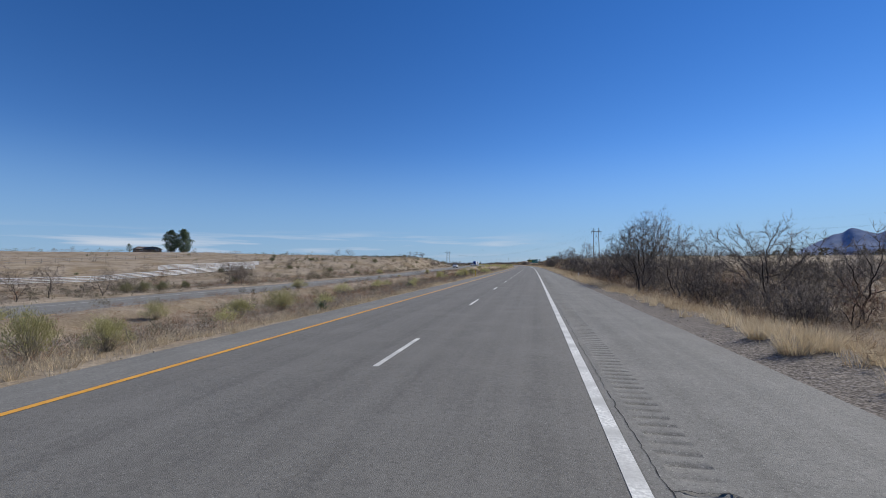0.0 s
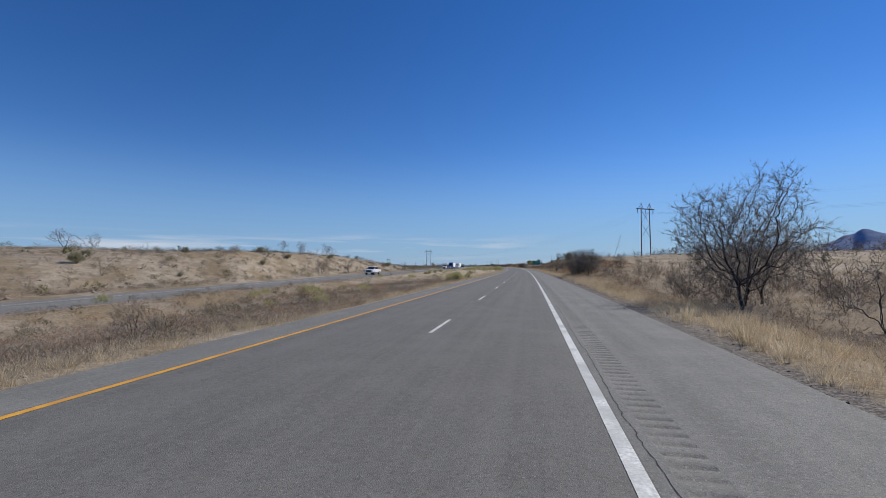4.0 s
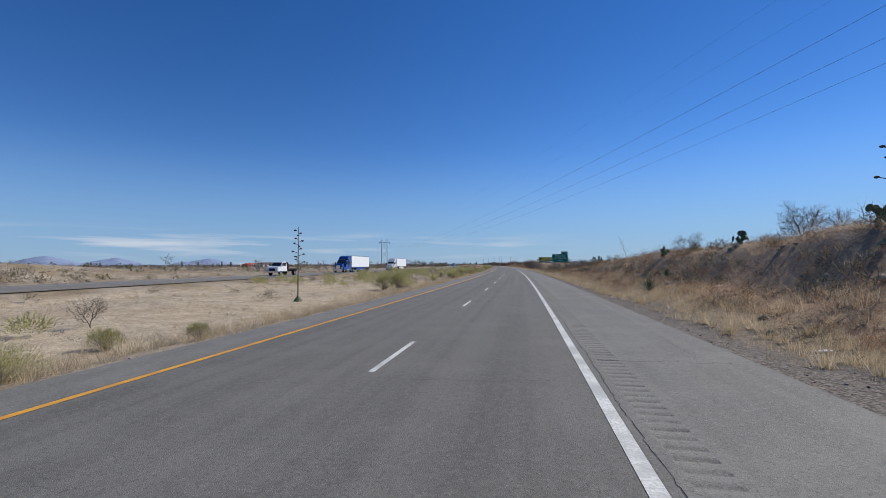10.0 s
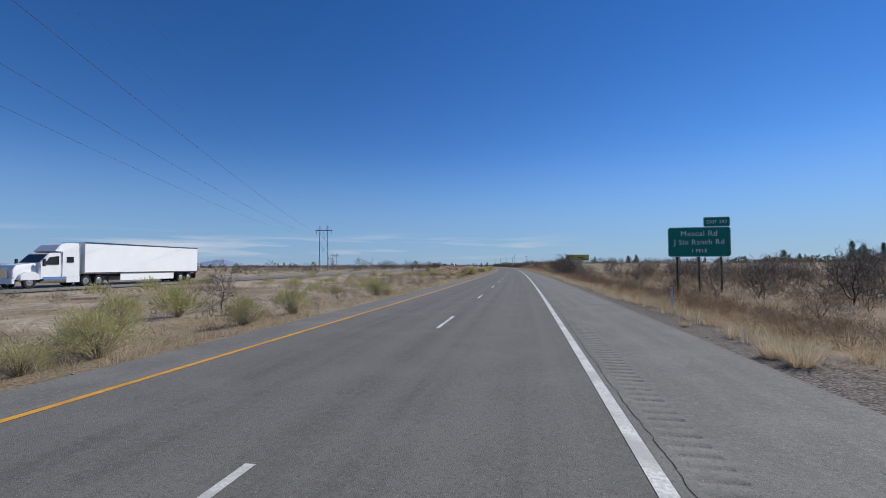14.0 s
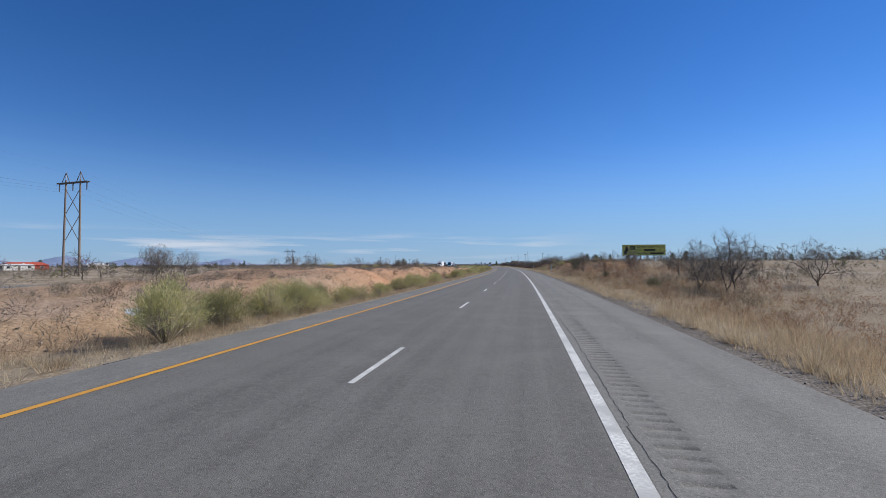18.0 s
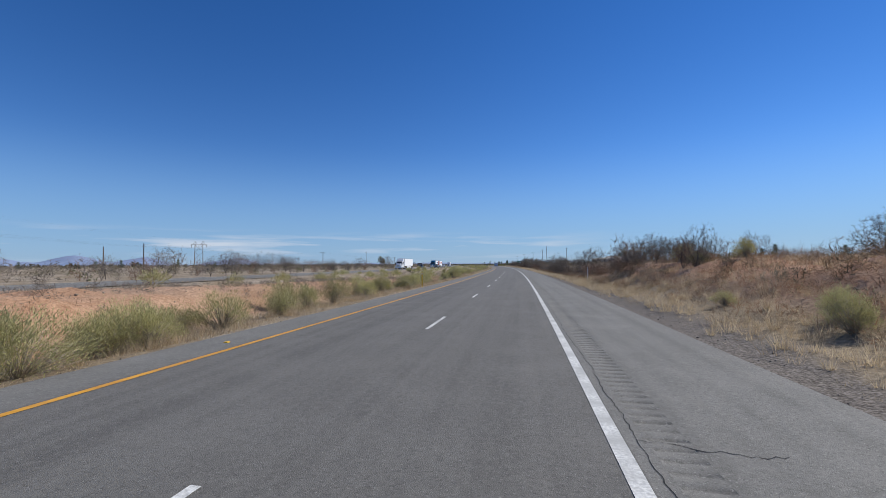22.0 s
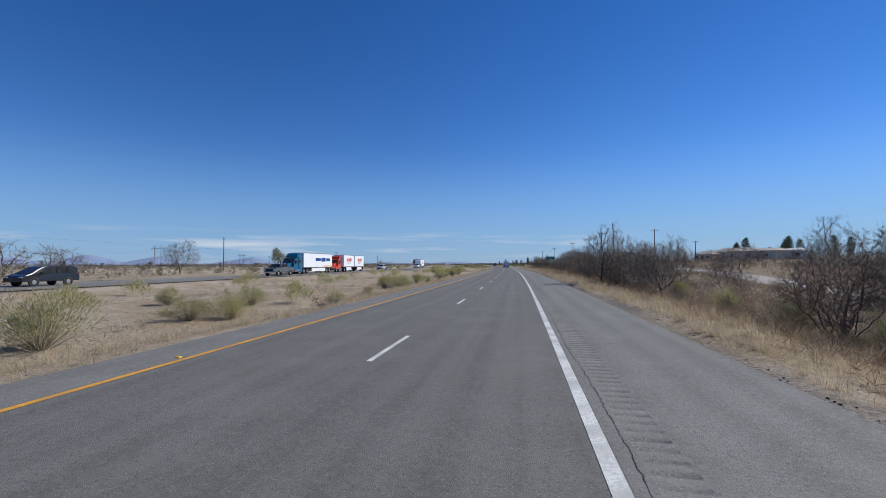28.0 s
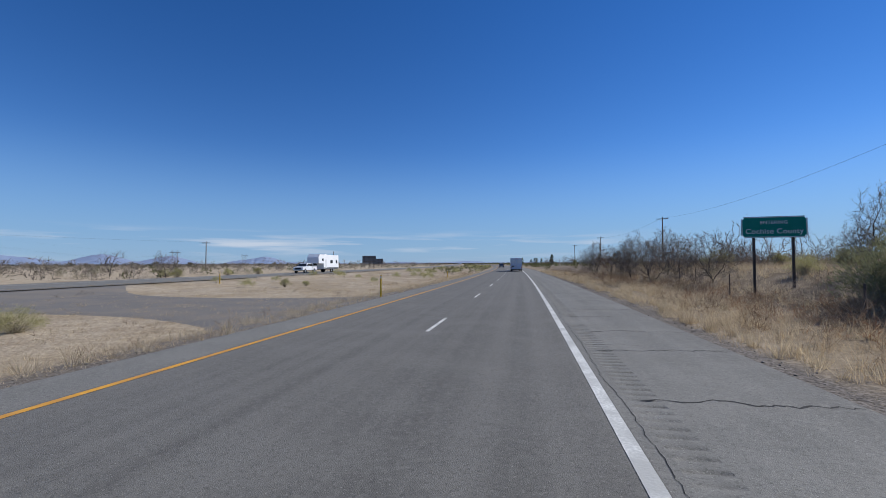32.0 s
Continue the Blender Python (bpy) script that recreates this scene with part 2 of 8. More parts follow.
    z = z + np.clip(red, 0, 1) * (smooth((l - 12) / 2) - smooth((l - 18) / 3)) * (0.22 * lump(s / 1.7, l / 3.0, 8) + 0.2 * lump(x / 1.5, y / 1.5, 9))
    return z - 0.07 * (1 - np.clip(shoulder, 0, 1)) - 0.05


def strips(*parts):
    out = []
    for a, b, d in parts:
        out += list(np.arange(a, b, d))
    return np.array(out)


def sheet(name, ss, ll, z, mat, masks=()):
    ll = np.broadcast_to(ll, (len(ss), np.shape(ll)[-1]))
    x, y = rd(ss[:, None], ll)
    co = np.stack([x, y, np.broadcast_to(z, x.shape)], -1).reshape(-1, 3)
    ns, nl = x.shape
    i = np.arange(ns * nl).reshape(ns, nl)
    f = np.stack([i[:-1, 1:], i[:-1, :-1], i[1:, :-1], i[1:, 1:]], -1).reshape(-1, 4)[:, ::-1]
    if ll[0, 1] > ll[0, 0]:
        f = f[:, ::-1]
    me = raw_mesh(name, co, f, mat)
    me.polygons.foreach_set("use_smooth", np.ones(len(f), bool))
    for key, v in (*masks, ("lat", ll), ("along", ss[:, None])):
        at = me.attributes.new(key, "FLOAT", "POINT")
        at.data.foreach_set("value", np.broadcast_to(v, x.shape).ravel().astype(np.float32))
    return new(name, me)


def raw_mesh(name, co, faces, mat, idx=None, mats=None):
    """A mesh from arrays of places and of faces with a fixed number of corners."""
    co, faces = np.asarray(co, np.float32), np.asarray(faces, np.int32)
    k = faces.shape[1]
    me = bpy.data.meshes.new(name)
    me.vertices.add(len(co)), me.loops.add(faces.size), me.polygons.add(len(faces))
    me.vertices.foreach_set("co", co.ravel())
    me.loops.foreach_set("vertex_index", faces.ravel())
    me.polygons.foreach_set("loop_start", np.arange(0, faces.size, k, dtype=np.int32))
    for mm in mats or [mat]:
        me.materials.append(mm)
    if idx is not None:
        me.polygons.foreach_set("material_index", np.asarray(idx, np.int32))
    me.update(calc_edges=True)
    return me


GS = strips((-390, -60, 12), (-60, 120, 3.0), (120, 345, 1.5), (345, 528, 3.0), (528, 690, 1.5), (690, 1060, 3.0), (1060, 1500, 8), (1500, 4190, 40))
GL = np.concatenate([-strips((160, 2900, 120))[::-1], strips((-160, -60, 8), (-60, -20, 2.0), (-20, 24, 0.6), (24, 64, 1.3), (64, 160, 6)), strips((160, 2900, 120))])
gs, gl = GS[:, None], GL[None, :]
gz = ground_z(gs, gl)
gx, gy = rd(gs, gl)
patchy = 0.5 + 0.5 * lump(gx / 6, gy / 6, 11)
red_mask = np.interp(gs, [515, 565, 690, 740], [0, 1, 1, 0]) * (smooth((gl - 11.5) / 2) - smooth((gl - 22) / 9)) * (0.5 + 0.5 * patchy)
red_mask = red_mask + np.interp(gs, [570, 605, 695, 712], [0, 1.0, 1.0, 0]) * (smooth((-gl - 6.5) / 2.5) - smooth((-gl - 13) / 6)) * (0.35 + 0.65 * patchy)
red_mask = red_mask + np.interp(gs, [190, 215, 330, 400], [0, 0.7, 0.7, 0]) * (smooth((-gl - 6) / 2) - smooth((-gl - 14) / 5)) * patchy
grass_mask = np.clip(smooth((-gl - 3.9) / 1.0) - 0.55 * smooth((-gl - 12) / 8), 0, 1) * 0.75 + 0.5 * (smooth((gl - 9.0) / 1.0) - smooth((gl - 13) / 4))
pale = np.interp(gs, [205, 230, 330, 350], [0, 1, 1, 0])
grass_mask = np.clip(grass_mask * (0.75 + 0.45 * patchy) * (1 - 0.75 * pale * smooth((gl - 10.3) / 1.5)), 0, 1)
brown_mask = np.interp(gs, [-20, 60, 165, 185, 400, 420, 525, 545, 670, 700, 1060, 1150], [1, 0.9, 0.8, 0.0, 0.0, 0.7, 0.8, 0.4, 0.5, 1, 1, 0.6]) * (smooth((-gl - 6.5) / 2.5) - 0.4 * smooth((-gl - 120) / 60)) * (0.55 + 0.4 * patchy)
brown_mask = np.clip(brown_mask + np.interp(gs, [150, 200], [0.8, 0.0]) * smooth((gl - 9.5) / 2) * (1 - smooth((gl - 44) / 4)) * patchy + np.interp(gs, [150, 230, 345, 380], [0.5, 0.3, 0.3, 0]) * smooth((gl - 46) / 3) * (1 - smooth((gl - 240) / 80)) * patchy, 0, 1)
gravel_mask = np.clip(smooth((-gl - 2.6) / 0.3) - smooth((-gl - 3.1 - gravel_width(gs) - 0.7 * patchy) / 0.6), 0, 1) * 0.95 + (smooth((gl - 8.3) / 0.3) - smooth((gl - 9.0) / 0.5)) * 0.7
sand_mask = np.interp(gs, [195, 240, 275, 345, 362], [0, 0.5, 0.95, 0.95, 0]) * (smooth((gl - 10.2) / 1.2) - smooth((gl - 31) / 1.5))
sand_mask = sand_mask + np.interp(gs, [735, 780, 890, 920, 985, 1030], [0, 0.2, 0.3, 0.5, 0.5, 0.3]) * (smooth((gl - 9.2) / 0.8) - 0.9 * smooth((gl - 33) / 3)) + np.interp(gs, [880, 940, 1200, 1500], [0, 0.8, 0.8, 0.2]) * (smooth((gl - 48) / 2) - smooth((gl - 150) / 60))
sand_mask = np.clip(sand_mask * (0.65 + 0.4 * patchy), 0, 1)
gravel_mask = gravel_mask + np.interp(gs, [930, 940, 976, 990], [0, 0.8, 0.8, 0]) * (smooth((gl - 8.6) / 0.3) - smooth((gl - 9.6 - 1.6 * patchy) / 0.7))
tagged(sheet("ground", GS, GL, gz, M_GROUND, (("red", red_mask), ("sand", sand_mask), ("grass", grass_mask), ("brown", brown_mask), ("gravel", np.clip(gravel_mask, 0, 1)))),
       "dry desert ground with pale dirt, straw grass and red clay", "ground", kind="structure")

# ---------------------------------------------------------------- road


def asphalt(name, c1, c2, track, stain):
    """Aggregate grain, wheel tracks and oil bands along the lane, and broad stains."""
    m = material(name, c1, c2, 85, 0.85, 0.4, None, world_space=True, detail=3.0, spec=0.3)
    n, l = m.node_tree.nodes, m.node_tree.links
    bs = n["Principled BSDF"]
    col = bs.inputs["Base Color"].links[0].from_socket
    lat, along = n.new("ShaderNodeAttribute"), n.new("ShaderNodeAttribute")
    lat.attribute_name, along.attribute_name = "lat", "along"
    vec = n.new("ShaderNodeCombineXYZ")
    k1, k2 = n.new("ShaderNodeMath"), n.new("ShaderNodeMath")
    k1.operation = k2.operation = "MULTIPLY"
    k1.inputs[1].default_value, k2.inputs[1].default_value = 1.6, 0.012
    l.new(lat.outputs["Fac"], k1.inputs[0]), l.new(along.outputs["Fac"], k2.inputs[0])
    l.new(k1.outputs[0], vec.inputs["X"]), l.new(k2.outputs[0], vec.inputs["Y"])
    for vsock, scale, lo, hi, c, amount in ((vec.outputs["Vector"], 1.3, 0.40, 0.66, track, 0.65), (n["Geometry"].outputs["Position"], 0.7, 0.46, 0.72, stain, 0.5), (n["Geometry"].outputs["Position"], 9.0, 0.48, 0.68, stain, 0.45), (n["Geometry"].outputs["Position"], 24.0, 0.54, 0.64, [0.5 * q for q in c1], 0.42), (n["Geometry"].outputs["Position"], 5.5, 0.60, 0.66, [0.72 * q for q in c1], 0.22), (n["Geometry"].outputs["Position"], 41.0, 0.61, 0.66, [1.55 * q for q in c2], 0.6)):
        tx, rp, mx, am = n.new("ShaderNodeTexNoise"), n.new("ShaderNodeValToRGB"), n.new("ShaderNodeMixRGB"), n.new("ShaderNodeMath")
        tx.inputs["Scale"].default_value, tx.inputs["Detail"].default_value = scale, 5.0
        rp.color_ramp.elements[0].position, rp.color_ramp.elements[1].position = lo, hi
        am.operation, am.inputs[1].default_value = "MULTIPLY", amount
        mx.inputs["Color2"].default_value = (*c, 1)
        l.new(vsock, tx.inputs["Vector"]), l.new(tx.outputs["Fac"], rp.inputs["Fac"]), l.new(rp.outputs["Color"], am.inputs[0])
        l.new(am.outputs[0], mx.inputs["Fac"]), l.new(col, mx.inputs["Color1"])
        col = mx.outputs["Color"]
    l.new(col, bs.inputs["Base Color"])
    return m


M_LANE = asphalt("lane_asphalt", (0.116, 0.110, 0.097), (0.188, 0.180, 0.160), (0.10, 0.095, 0.084), (0.192, 0.184, 0.163))
M_SHOULDER = asphalt("shoulder_asphalt", (0.138, 0.133, 0.118), (0.232, 0.225, 0.2), (0.128, 0.123, 0.109), (0.246, 0.237, 0.211))
M_WHITE = material("white_road_paint", (0.50, 0.495, 0.46), (0.76, 0.755, 0.70), 26, 0.7, 0.3, (0.45, 0.445, 0.41), 1.5, world_space=True)
M_YELLOW = material("yellow_road_paint", (0.62, 0.30, 0.03), (0.75, 0.38, 0.05), 9, 0.6, 0.1, (0.55, 0.27, 0.05), 1.5, world_space=True)
M_CRACK = material("crack_tar", (0.02, 0.02, 0.02), (0.04, 0.038, 0.036), 12, 0.9)
RS = strips((-380, -40, 20), (-40, 1060, 4.0), (1060, 4190, 20))


def road_strip(name, l0, l1, n, mat, z=0.0, ss=RS, drop=0.0):
    ll = np.linspace(l0, l1, n)
    if drop:
        ll = np.concatenate([[l0 - 0.03], ll, [l1 + 0.03]])
        zz = np.concatenate([[z - drop], np.full(n, z), [z - drop]])
    else:
        zz = np.full(n, z)
    return sheet(name, ss, ll, zz[None, :], mat)


road = road_strip("road", -0.10, 7.45, 9, M_LANE)
tagged(road, "grey two-lane asphalt highway carriageway", "road", kind="structure")
shoulder = road_strip("pavement", -3.2, -0.74, 4, M_SHOULDER)
tagged(shoulder, "weathered lighter asphalt road shoulder, cracked", "road shoulder", kind="structure")
tagged(road_strip("pavement", -0.31, -0.10, 2, M_SHOULDER), "weathered asphalt strip beside the edge line", "road shoulder", kind="structure")
tagged(road_strip("pavement", 7.45, 8.75, 3, M_SHOULDER), "narrow asphalt shoulder beside the yellow line", "road shoulder", kind="structure")
# milled rumble strip: one worn groove every quarter metre
rs, rz = [], []
for k in range(int(1010 / 0.26)):
    s0 = -10 + 0.26 * k
    deep = 0.014 + 0.006 * math.sin(k * 2.3) * math.sin(k * 0.37)
    rs += [s0, s0 + 0.12, s0 + 0.135, s0 + 0.19, s0 + 0.21]
    rz += [0.0, 0.0, -deep, -deep, 0.0]
rs, rz = np.array(rs), np.array(rz)
tagged(sheet("rumble_strip", rs, np.array([-0.74, -0.71, -0.34, -0.31]), np.stack([0 * rz, rz, rz, 0 * rz], 1), M_SHOULDER), "milled grooves of a rumble strip in the shoulder", "rumble strip", kind="structure")
tagged(road_strip("pavement", -0.74, -0.31, 2, M_SHOULDER, ss=strips((1000, 4190, 20))), "weathered asphalt shoulder farther on", "road shoulder", kind="structure")
tagged(road_strip("road_marking", -0.08, 0.09, 2, M_WHITE, 0.006), "solid white edge line, worn", "road marking", kind="structure")
tagged(road_strip("road_marking", 7.25, 7.39, 2, M_YELLOW, 0.006), "solid yellow edge line", "road marking", kind="structure")
bm = bmesh.new()
bmesh.ops.create_grid(bm, x_segments=1, y_segments=4, size=0.5)
for v in bm.verts:
    v.co = (v.co.x * 0.11, v.co.y * 3.05, 0)
dash_mesh = bpy.data.meshes.new("lane_dash")
bm.to_mesh(dash_mesh), bm.free()
dash_mesh.materials.append(M_WHITE)
lane_line = tagged(new("lane_line"), "broken white line between two lanes", "road marking", kind="structure")
for k in range(-4, 100):
    s0 = 21.4 + 12.192 * k
    x, y = rd(s0, 3.66)
    ob = new("dash", dash_mesh)
    ob.parent = lane_line
    ob.matrix_basis = pose(float(x), float(y), 0.006, 0, 0, turn_at(s0))
# the other carriageway
os_ = strips((-380, -40, 20), (-40, 1100, 6.0), (1100, 4190, 20))
zop = opp_z(os_)[:, None]
tagged(sheet("road", os_, np.linspace(OPP_IN, OPP_OUT, 5)[None] + opp_shift(os_)[:, None], np.broadcast_to(zop + 0.03, (len(os_), 5)), M_SHOULDER), "grey asphalt of the oncoming carriageway", "road", kind="structure")
for l0, w, mt, lb in ((OPP_IN + 1.2, 0.14, M_YELLOW, "solid yellow line of the oncoming carriageway"), (OPP_OUT - 3.0, 0.14, M_WHITE, "solid white line of the oncoming carriageway")):
    tagged(sheet("road_marking", os_, np.array([[l0, l0 + w]]) + opp_shift(os_)[:, None], np.broadcast_to(zop + 0.04, (len(os_), 2)), mt), lb, "road marking", kind="structure")

cs_ = np.linspace(943, 969, 15)
cl_ = np.linspace(8.6, 37.0, 25)
M_DIRTROAD = material("gravelled_asphalt", (0.13, 0.12, 0.108), (0.205, 0.19, 0.17), 18, 0.95, 0.5, (0.2, 0.175, 0.145), 0.5, world_space=True)
bend_l = cl_[None, :] + 0 * cs_[:, None]
bend_s = 956 + (cs_[:, None] - 956) * (0.42 + 0.6 * np.abs((cl_[None, :] - 21) / 14) ** 2.2)
xo, yo = rd(bend_s, bend_l)
lift = np.full(bend_s.shape, 0.03)
lift[[0, -1], :], lift[:, [0, -1]] = -0.08, -0.08
co_ = np.stack([xo, yo, ground_z(bend_s, bend_l) + lift], -1).reshape(-1, 3)
ii = np.arange(15 * 25).reshape(15, 25)
tagged(new("pavement", raw_mesh("pavement", co_, np.stack([ii[:-1, :-1], ii[:-1, 1:], ii[1:, 1:], ii[1:, :-1]], -1).reshape(-1, 4), M_DIRTROAD)), "grey gravelled crossover between the two carriageways", "crossover", kind="structure")

fs_, fl_ = np.arange(780.0, 1240.0, 4.0), np.linspace(FRONT_IN, FRONT_OUT, 7)
fz_ = ground_z(fs_[:, None], fl_[None, :]) + np.array([-0.12, 0.07, 0.08, 0.09, 0.08, 0.07, -0.12])
M_FRONT = material("pale_gravel_road", (0.30, 0.27, 0.235), (0.42, 0.385, 0.34), 12, 0.95, 0.4, (0.34, 0.30, 0.25), 0.5, world_space=True)
tagged(sheet("road", fs_, fl_, fz_, M_FRONT), "pale gravel frontage road behind the roadside brush", "road", kind="structure")

# ---------------------------------------------------------------- building blocks


def part(name, bm, mat, parent, label=""):
    """A bmesh as one mesh object under a thing or a part."""
    me = bpy.data.meshes.new(name)
    bm.to_mesh(me), bm.free()
    me.materials.append(mat)
    ob = new(name, me)
    ob.parent = parent
    if label:
        ob["label"] = label
    return ob


def box(x0, x1, y0, y1, z0, z1, bevel=0.0):
    bm = bmesh.new()
    bmesh.ops.create_cube(bm, size=1.0)
    for v in bm.verts:
        v.co = ((x0 + x1) / 2 + v.co.x * (x1 - x0), (y0 + y1) / 2 + v.co.y * (y1 - y0), (z0 + z1) / 2 + v.co.z * (z1 - z0))
    if bevel:
        bmesh.ops.bevel(bm, geom=bm.edges[:], offset=bevel, segments=2, profile=0.7, affect="EDGES")
    return bm


def tube(p0, p1, r0, r1=None, sides=8):
    bm = bmesh.new()
    p0, p1 = Vector(p0), Vector(p1)
    q = (p1 - p0).to_track_quat("Z", "Y").to_matrix().to_4x4()
    bmesh.ops.create_cone(bm, cap_ends=True, segments=sides, radius1=r0, radius2=r1 if r1 is not None else r0, depth=(p1 - p0).length, matrix=Matrix.Translation((p0 + p1) / 2) @ q)
    return bm


def at_road(name, s, l, z=None, turn=0.0, label="", category="", group="", size=1.0):
    """An Empty at its base on the ground, y along the road."""
    x, y = rd(s, l)
    ob = new(name)
    zz = float(ground_z(s, l)) - 0.02 if z is None else z
    ob.matrix_basis = pose(float(x), float(y), zz, 0, 0, turn_at(s) + turn) @ Matrix.Diagonal((size, size, size, 1))
    return tagged(ob, label, category, group)


def words(name, text, size, mat, parent, x, y, z, align="CENTER", turn=0.0, spacing=1.0):
    """Raised lettering that faces -y."""
    cu = bpy.data.curves.new(name, "FONT")
    cu.body, cu.size, cu.align_x, cu.align_y, cu.extrude, cu.space_character, cu.offset = text, size, align, "CENTER", 0.004, spacing, 0.0
    tmp = new(name, cu)
    bpy.context.view_layer.update()
    me = bpy.data.meshes.new_from_object(tmp.evaluated_get(bpy.context.evaluated_depsgraph_get()))
    bpy.data.objects.remove(tmp)
    me.materials.append(mat)
    ob = new(name, me)
    ob.parent = parent
    ob.matrix_basis = pose(x, y, z, 90, 0, turn)
    return ob


# ---------------------------------------------------------------- plants
M_BARK = material("mesquite_bark", (0.055, 0.045, 0.038), (0.11, 0.092, 0.078), 14, 0.95, 0.4, vary=0.25)
M_TWIG = material("mesquite_twigs", (0.108, 0.09, 0.076), (0.183, 0.154, 0.132), 6, 0.95, 0, vary=0.25)
M_TWIG_RED = material("reddish_twigs", (0.15, 0.085, 0.055), (0.22, 0.14, 0.095), 6, 0.95, 0, vary=0.25)
M_BROOM = material("broom_leaves", (0.325, 0.31, 0.13), (0.50, 0.46, 0.225), 5, 0.8, 0, vary=0.25, thin=0.45)
M_BROOM_STEM = material("broom_stems", (0.22, 0.185, 0.13), (0.34, 0.295, 0.215), 5, 0.9, 0, vary=0.2)
M_BROOM_DARK = material("dark_shrub_leaves", (0.165, 0.165, 0.082), (0.26, 0.25, 0.14), 5, 0.8, 0, vary=0.2, thin=0.3)
M_STRAW = material("dry_grass", (0.45, 0.355, 0.225), (0.63, 0.52, 0.36), 2, 0.9, 0, vary=0.3, island=True, thin=0.5)
M_TAN = material("tan_grass", (0.36, 0.265, 0.16), (0.54, 0.42, 0.275), 2, 0.9, 0, vary=0.3, island=True, thin=0.45)
M_WEED = material("dry_weeds", (0.22, 0.15, 0.095), (0.34, 0.25, 0.16), 2, 0.95, 0, vary=0.3, island=True, thin=0.35)
M_WEED_GREY = material("grey_scrub", (0.20, 0.17, 0.135), (0.31, 0.265, 0.205), 2, 0.95, 0, vary=0.3, island=True, thin=0.35)
M_SCRUB = material("olive_scrub", (0.12, 0.125, 0.05), (0.2, 0.19, 0.09), 2, 0.9, 0, vary=0.3, island=True, thin=0.35)
M_SCRUB_DARK = material("dark_scrub", (0.075, 0.07, 0.045), (0.135, 0.12, 0.08), 2, 0.95, 0, vary=0.3, island=True, thin=0.25)
M_RUSTWEED = material("rust_brown_weeds", (0.24, 0.125, 0.07), (0.36, 0.21, 0.125), 2, 0.95, 0, vary=0.3, island=True, thin=0.35)
M_BRUSH = material("dead_brush", (0.19, 0.142, 0.105), (0.31, 0.24, 0.18), 2, 0.95, 0, vary=0.3, island=True, thin=0.2)
M_STONE = material("roadside_stones", (0.12, 0.108, 0.095), (0.28, 0.255, 0.225), 6, 0.95, 0.3, vary=0.35, island=True)
M_ROCK = material("slope_rocks", (0.27, 0.21, 0.155), (0.42, 0.345, 0.265), 4, 0.95, 0.4, vary=0.3, island=True)
M_GREEN = material("succulent_green", (0.08, 0.11, 0.06), (0.14, 0.17, 0.09), 8, 0.7, 0.2, vary=0.2)
M_PINE = material("pine_needles", (0.065, 0.094, 0.046), (0.125, 0.16, 0.08), 6, 0.85, 0, vary=0.2)


def tubes(segs, k):
    """Open tapered prisms along many short segments: rows of p0, p1, r0, r1."""
    segs = np.asarray(segs, float)
    p0, p1, r0, r1 = segs[:, :3], segs[:, 3:6], segs[:, 6], segs[:, 7]
    d = p1 - p0
    d /= np.linalg.norm(d, axis=1, keepdims=True) + 1e-9
    ref = np.where(np.abs(d[:, 2:3]) > 0.9, np.array([[1.0, 0, 0]]), np.array([[0, 0, 1.0]]))
    u = np.cross(d, ref)
    u /= np.linalg.norm(u, axis=1, keepdims=True)
    v = np.cross(d, u)
    a = np.arange(k) * 2 * np.pi / k
    ring = u[:, None] * np.cos(a)[None, :, None] + v[:, None] * np.sin(a)[None, :, None]
    co = np.concatenate([p0[:, None] + ring * r0[:, None, None], p1[:, None] + ring * r1[:, None, None]], 1).reshape(-1, 3)
    i = np.arange(k)
    f = np.stack([i, (i + 1) % k, k + (i + 1) % k, k + i], 1)
    faces = (np.arange(len(segs))[:, None, None] * 2 * k + f[None]).reshape(-1, 4)
    return co, faces


def spikes(segs):
    """Thin tapered twigs that end in a point, three sides each."""
    co, fa = tubes(segs, 3)
    co = co.reshape(-1, 6, 3)
    tip = co[:, 3:].mean(1, keepdims=True)
    n = len(co)
    co = np.concatenate([co[:, :3], tip], 1).reshape(-1, 3)
    f = np.array([[0, 1, 3], [1, 2, 3], [2, 0, 3]])
    return co, (np.arange(n)[:, None, None] * 4 + f[None]).reshape(-1, 3)


def both(quads, tris):
    """One list of triangles from tubes and spikes."""
    (ca, fa), (cb, fb) = quads, tris
    f = np.concatenate([fa[:, [0, 1, 2]], fa[:, [0, 2, 3]], fb + len(ca)])
    return np.concatenate([ca, cb]), f


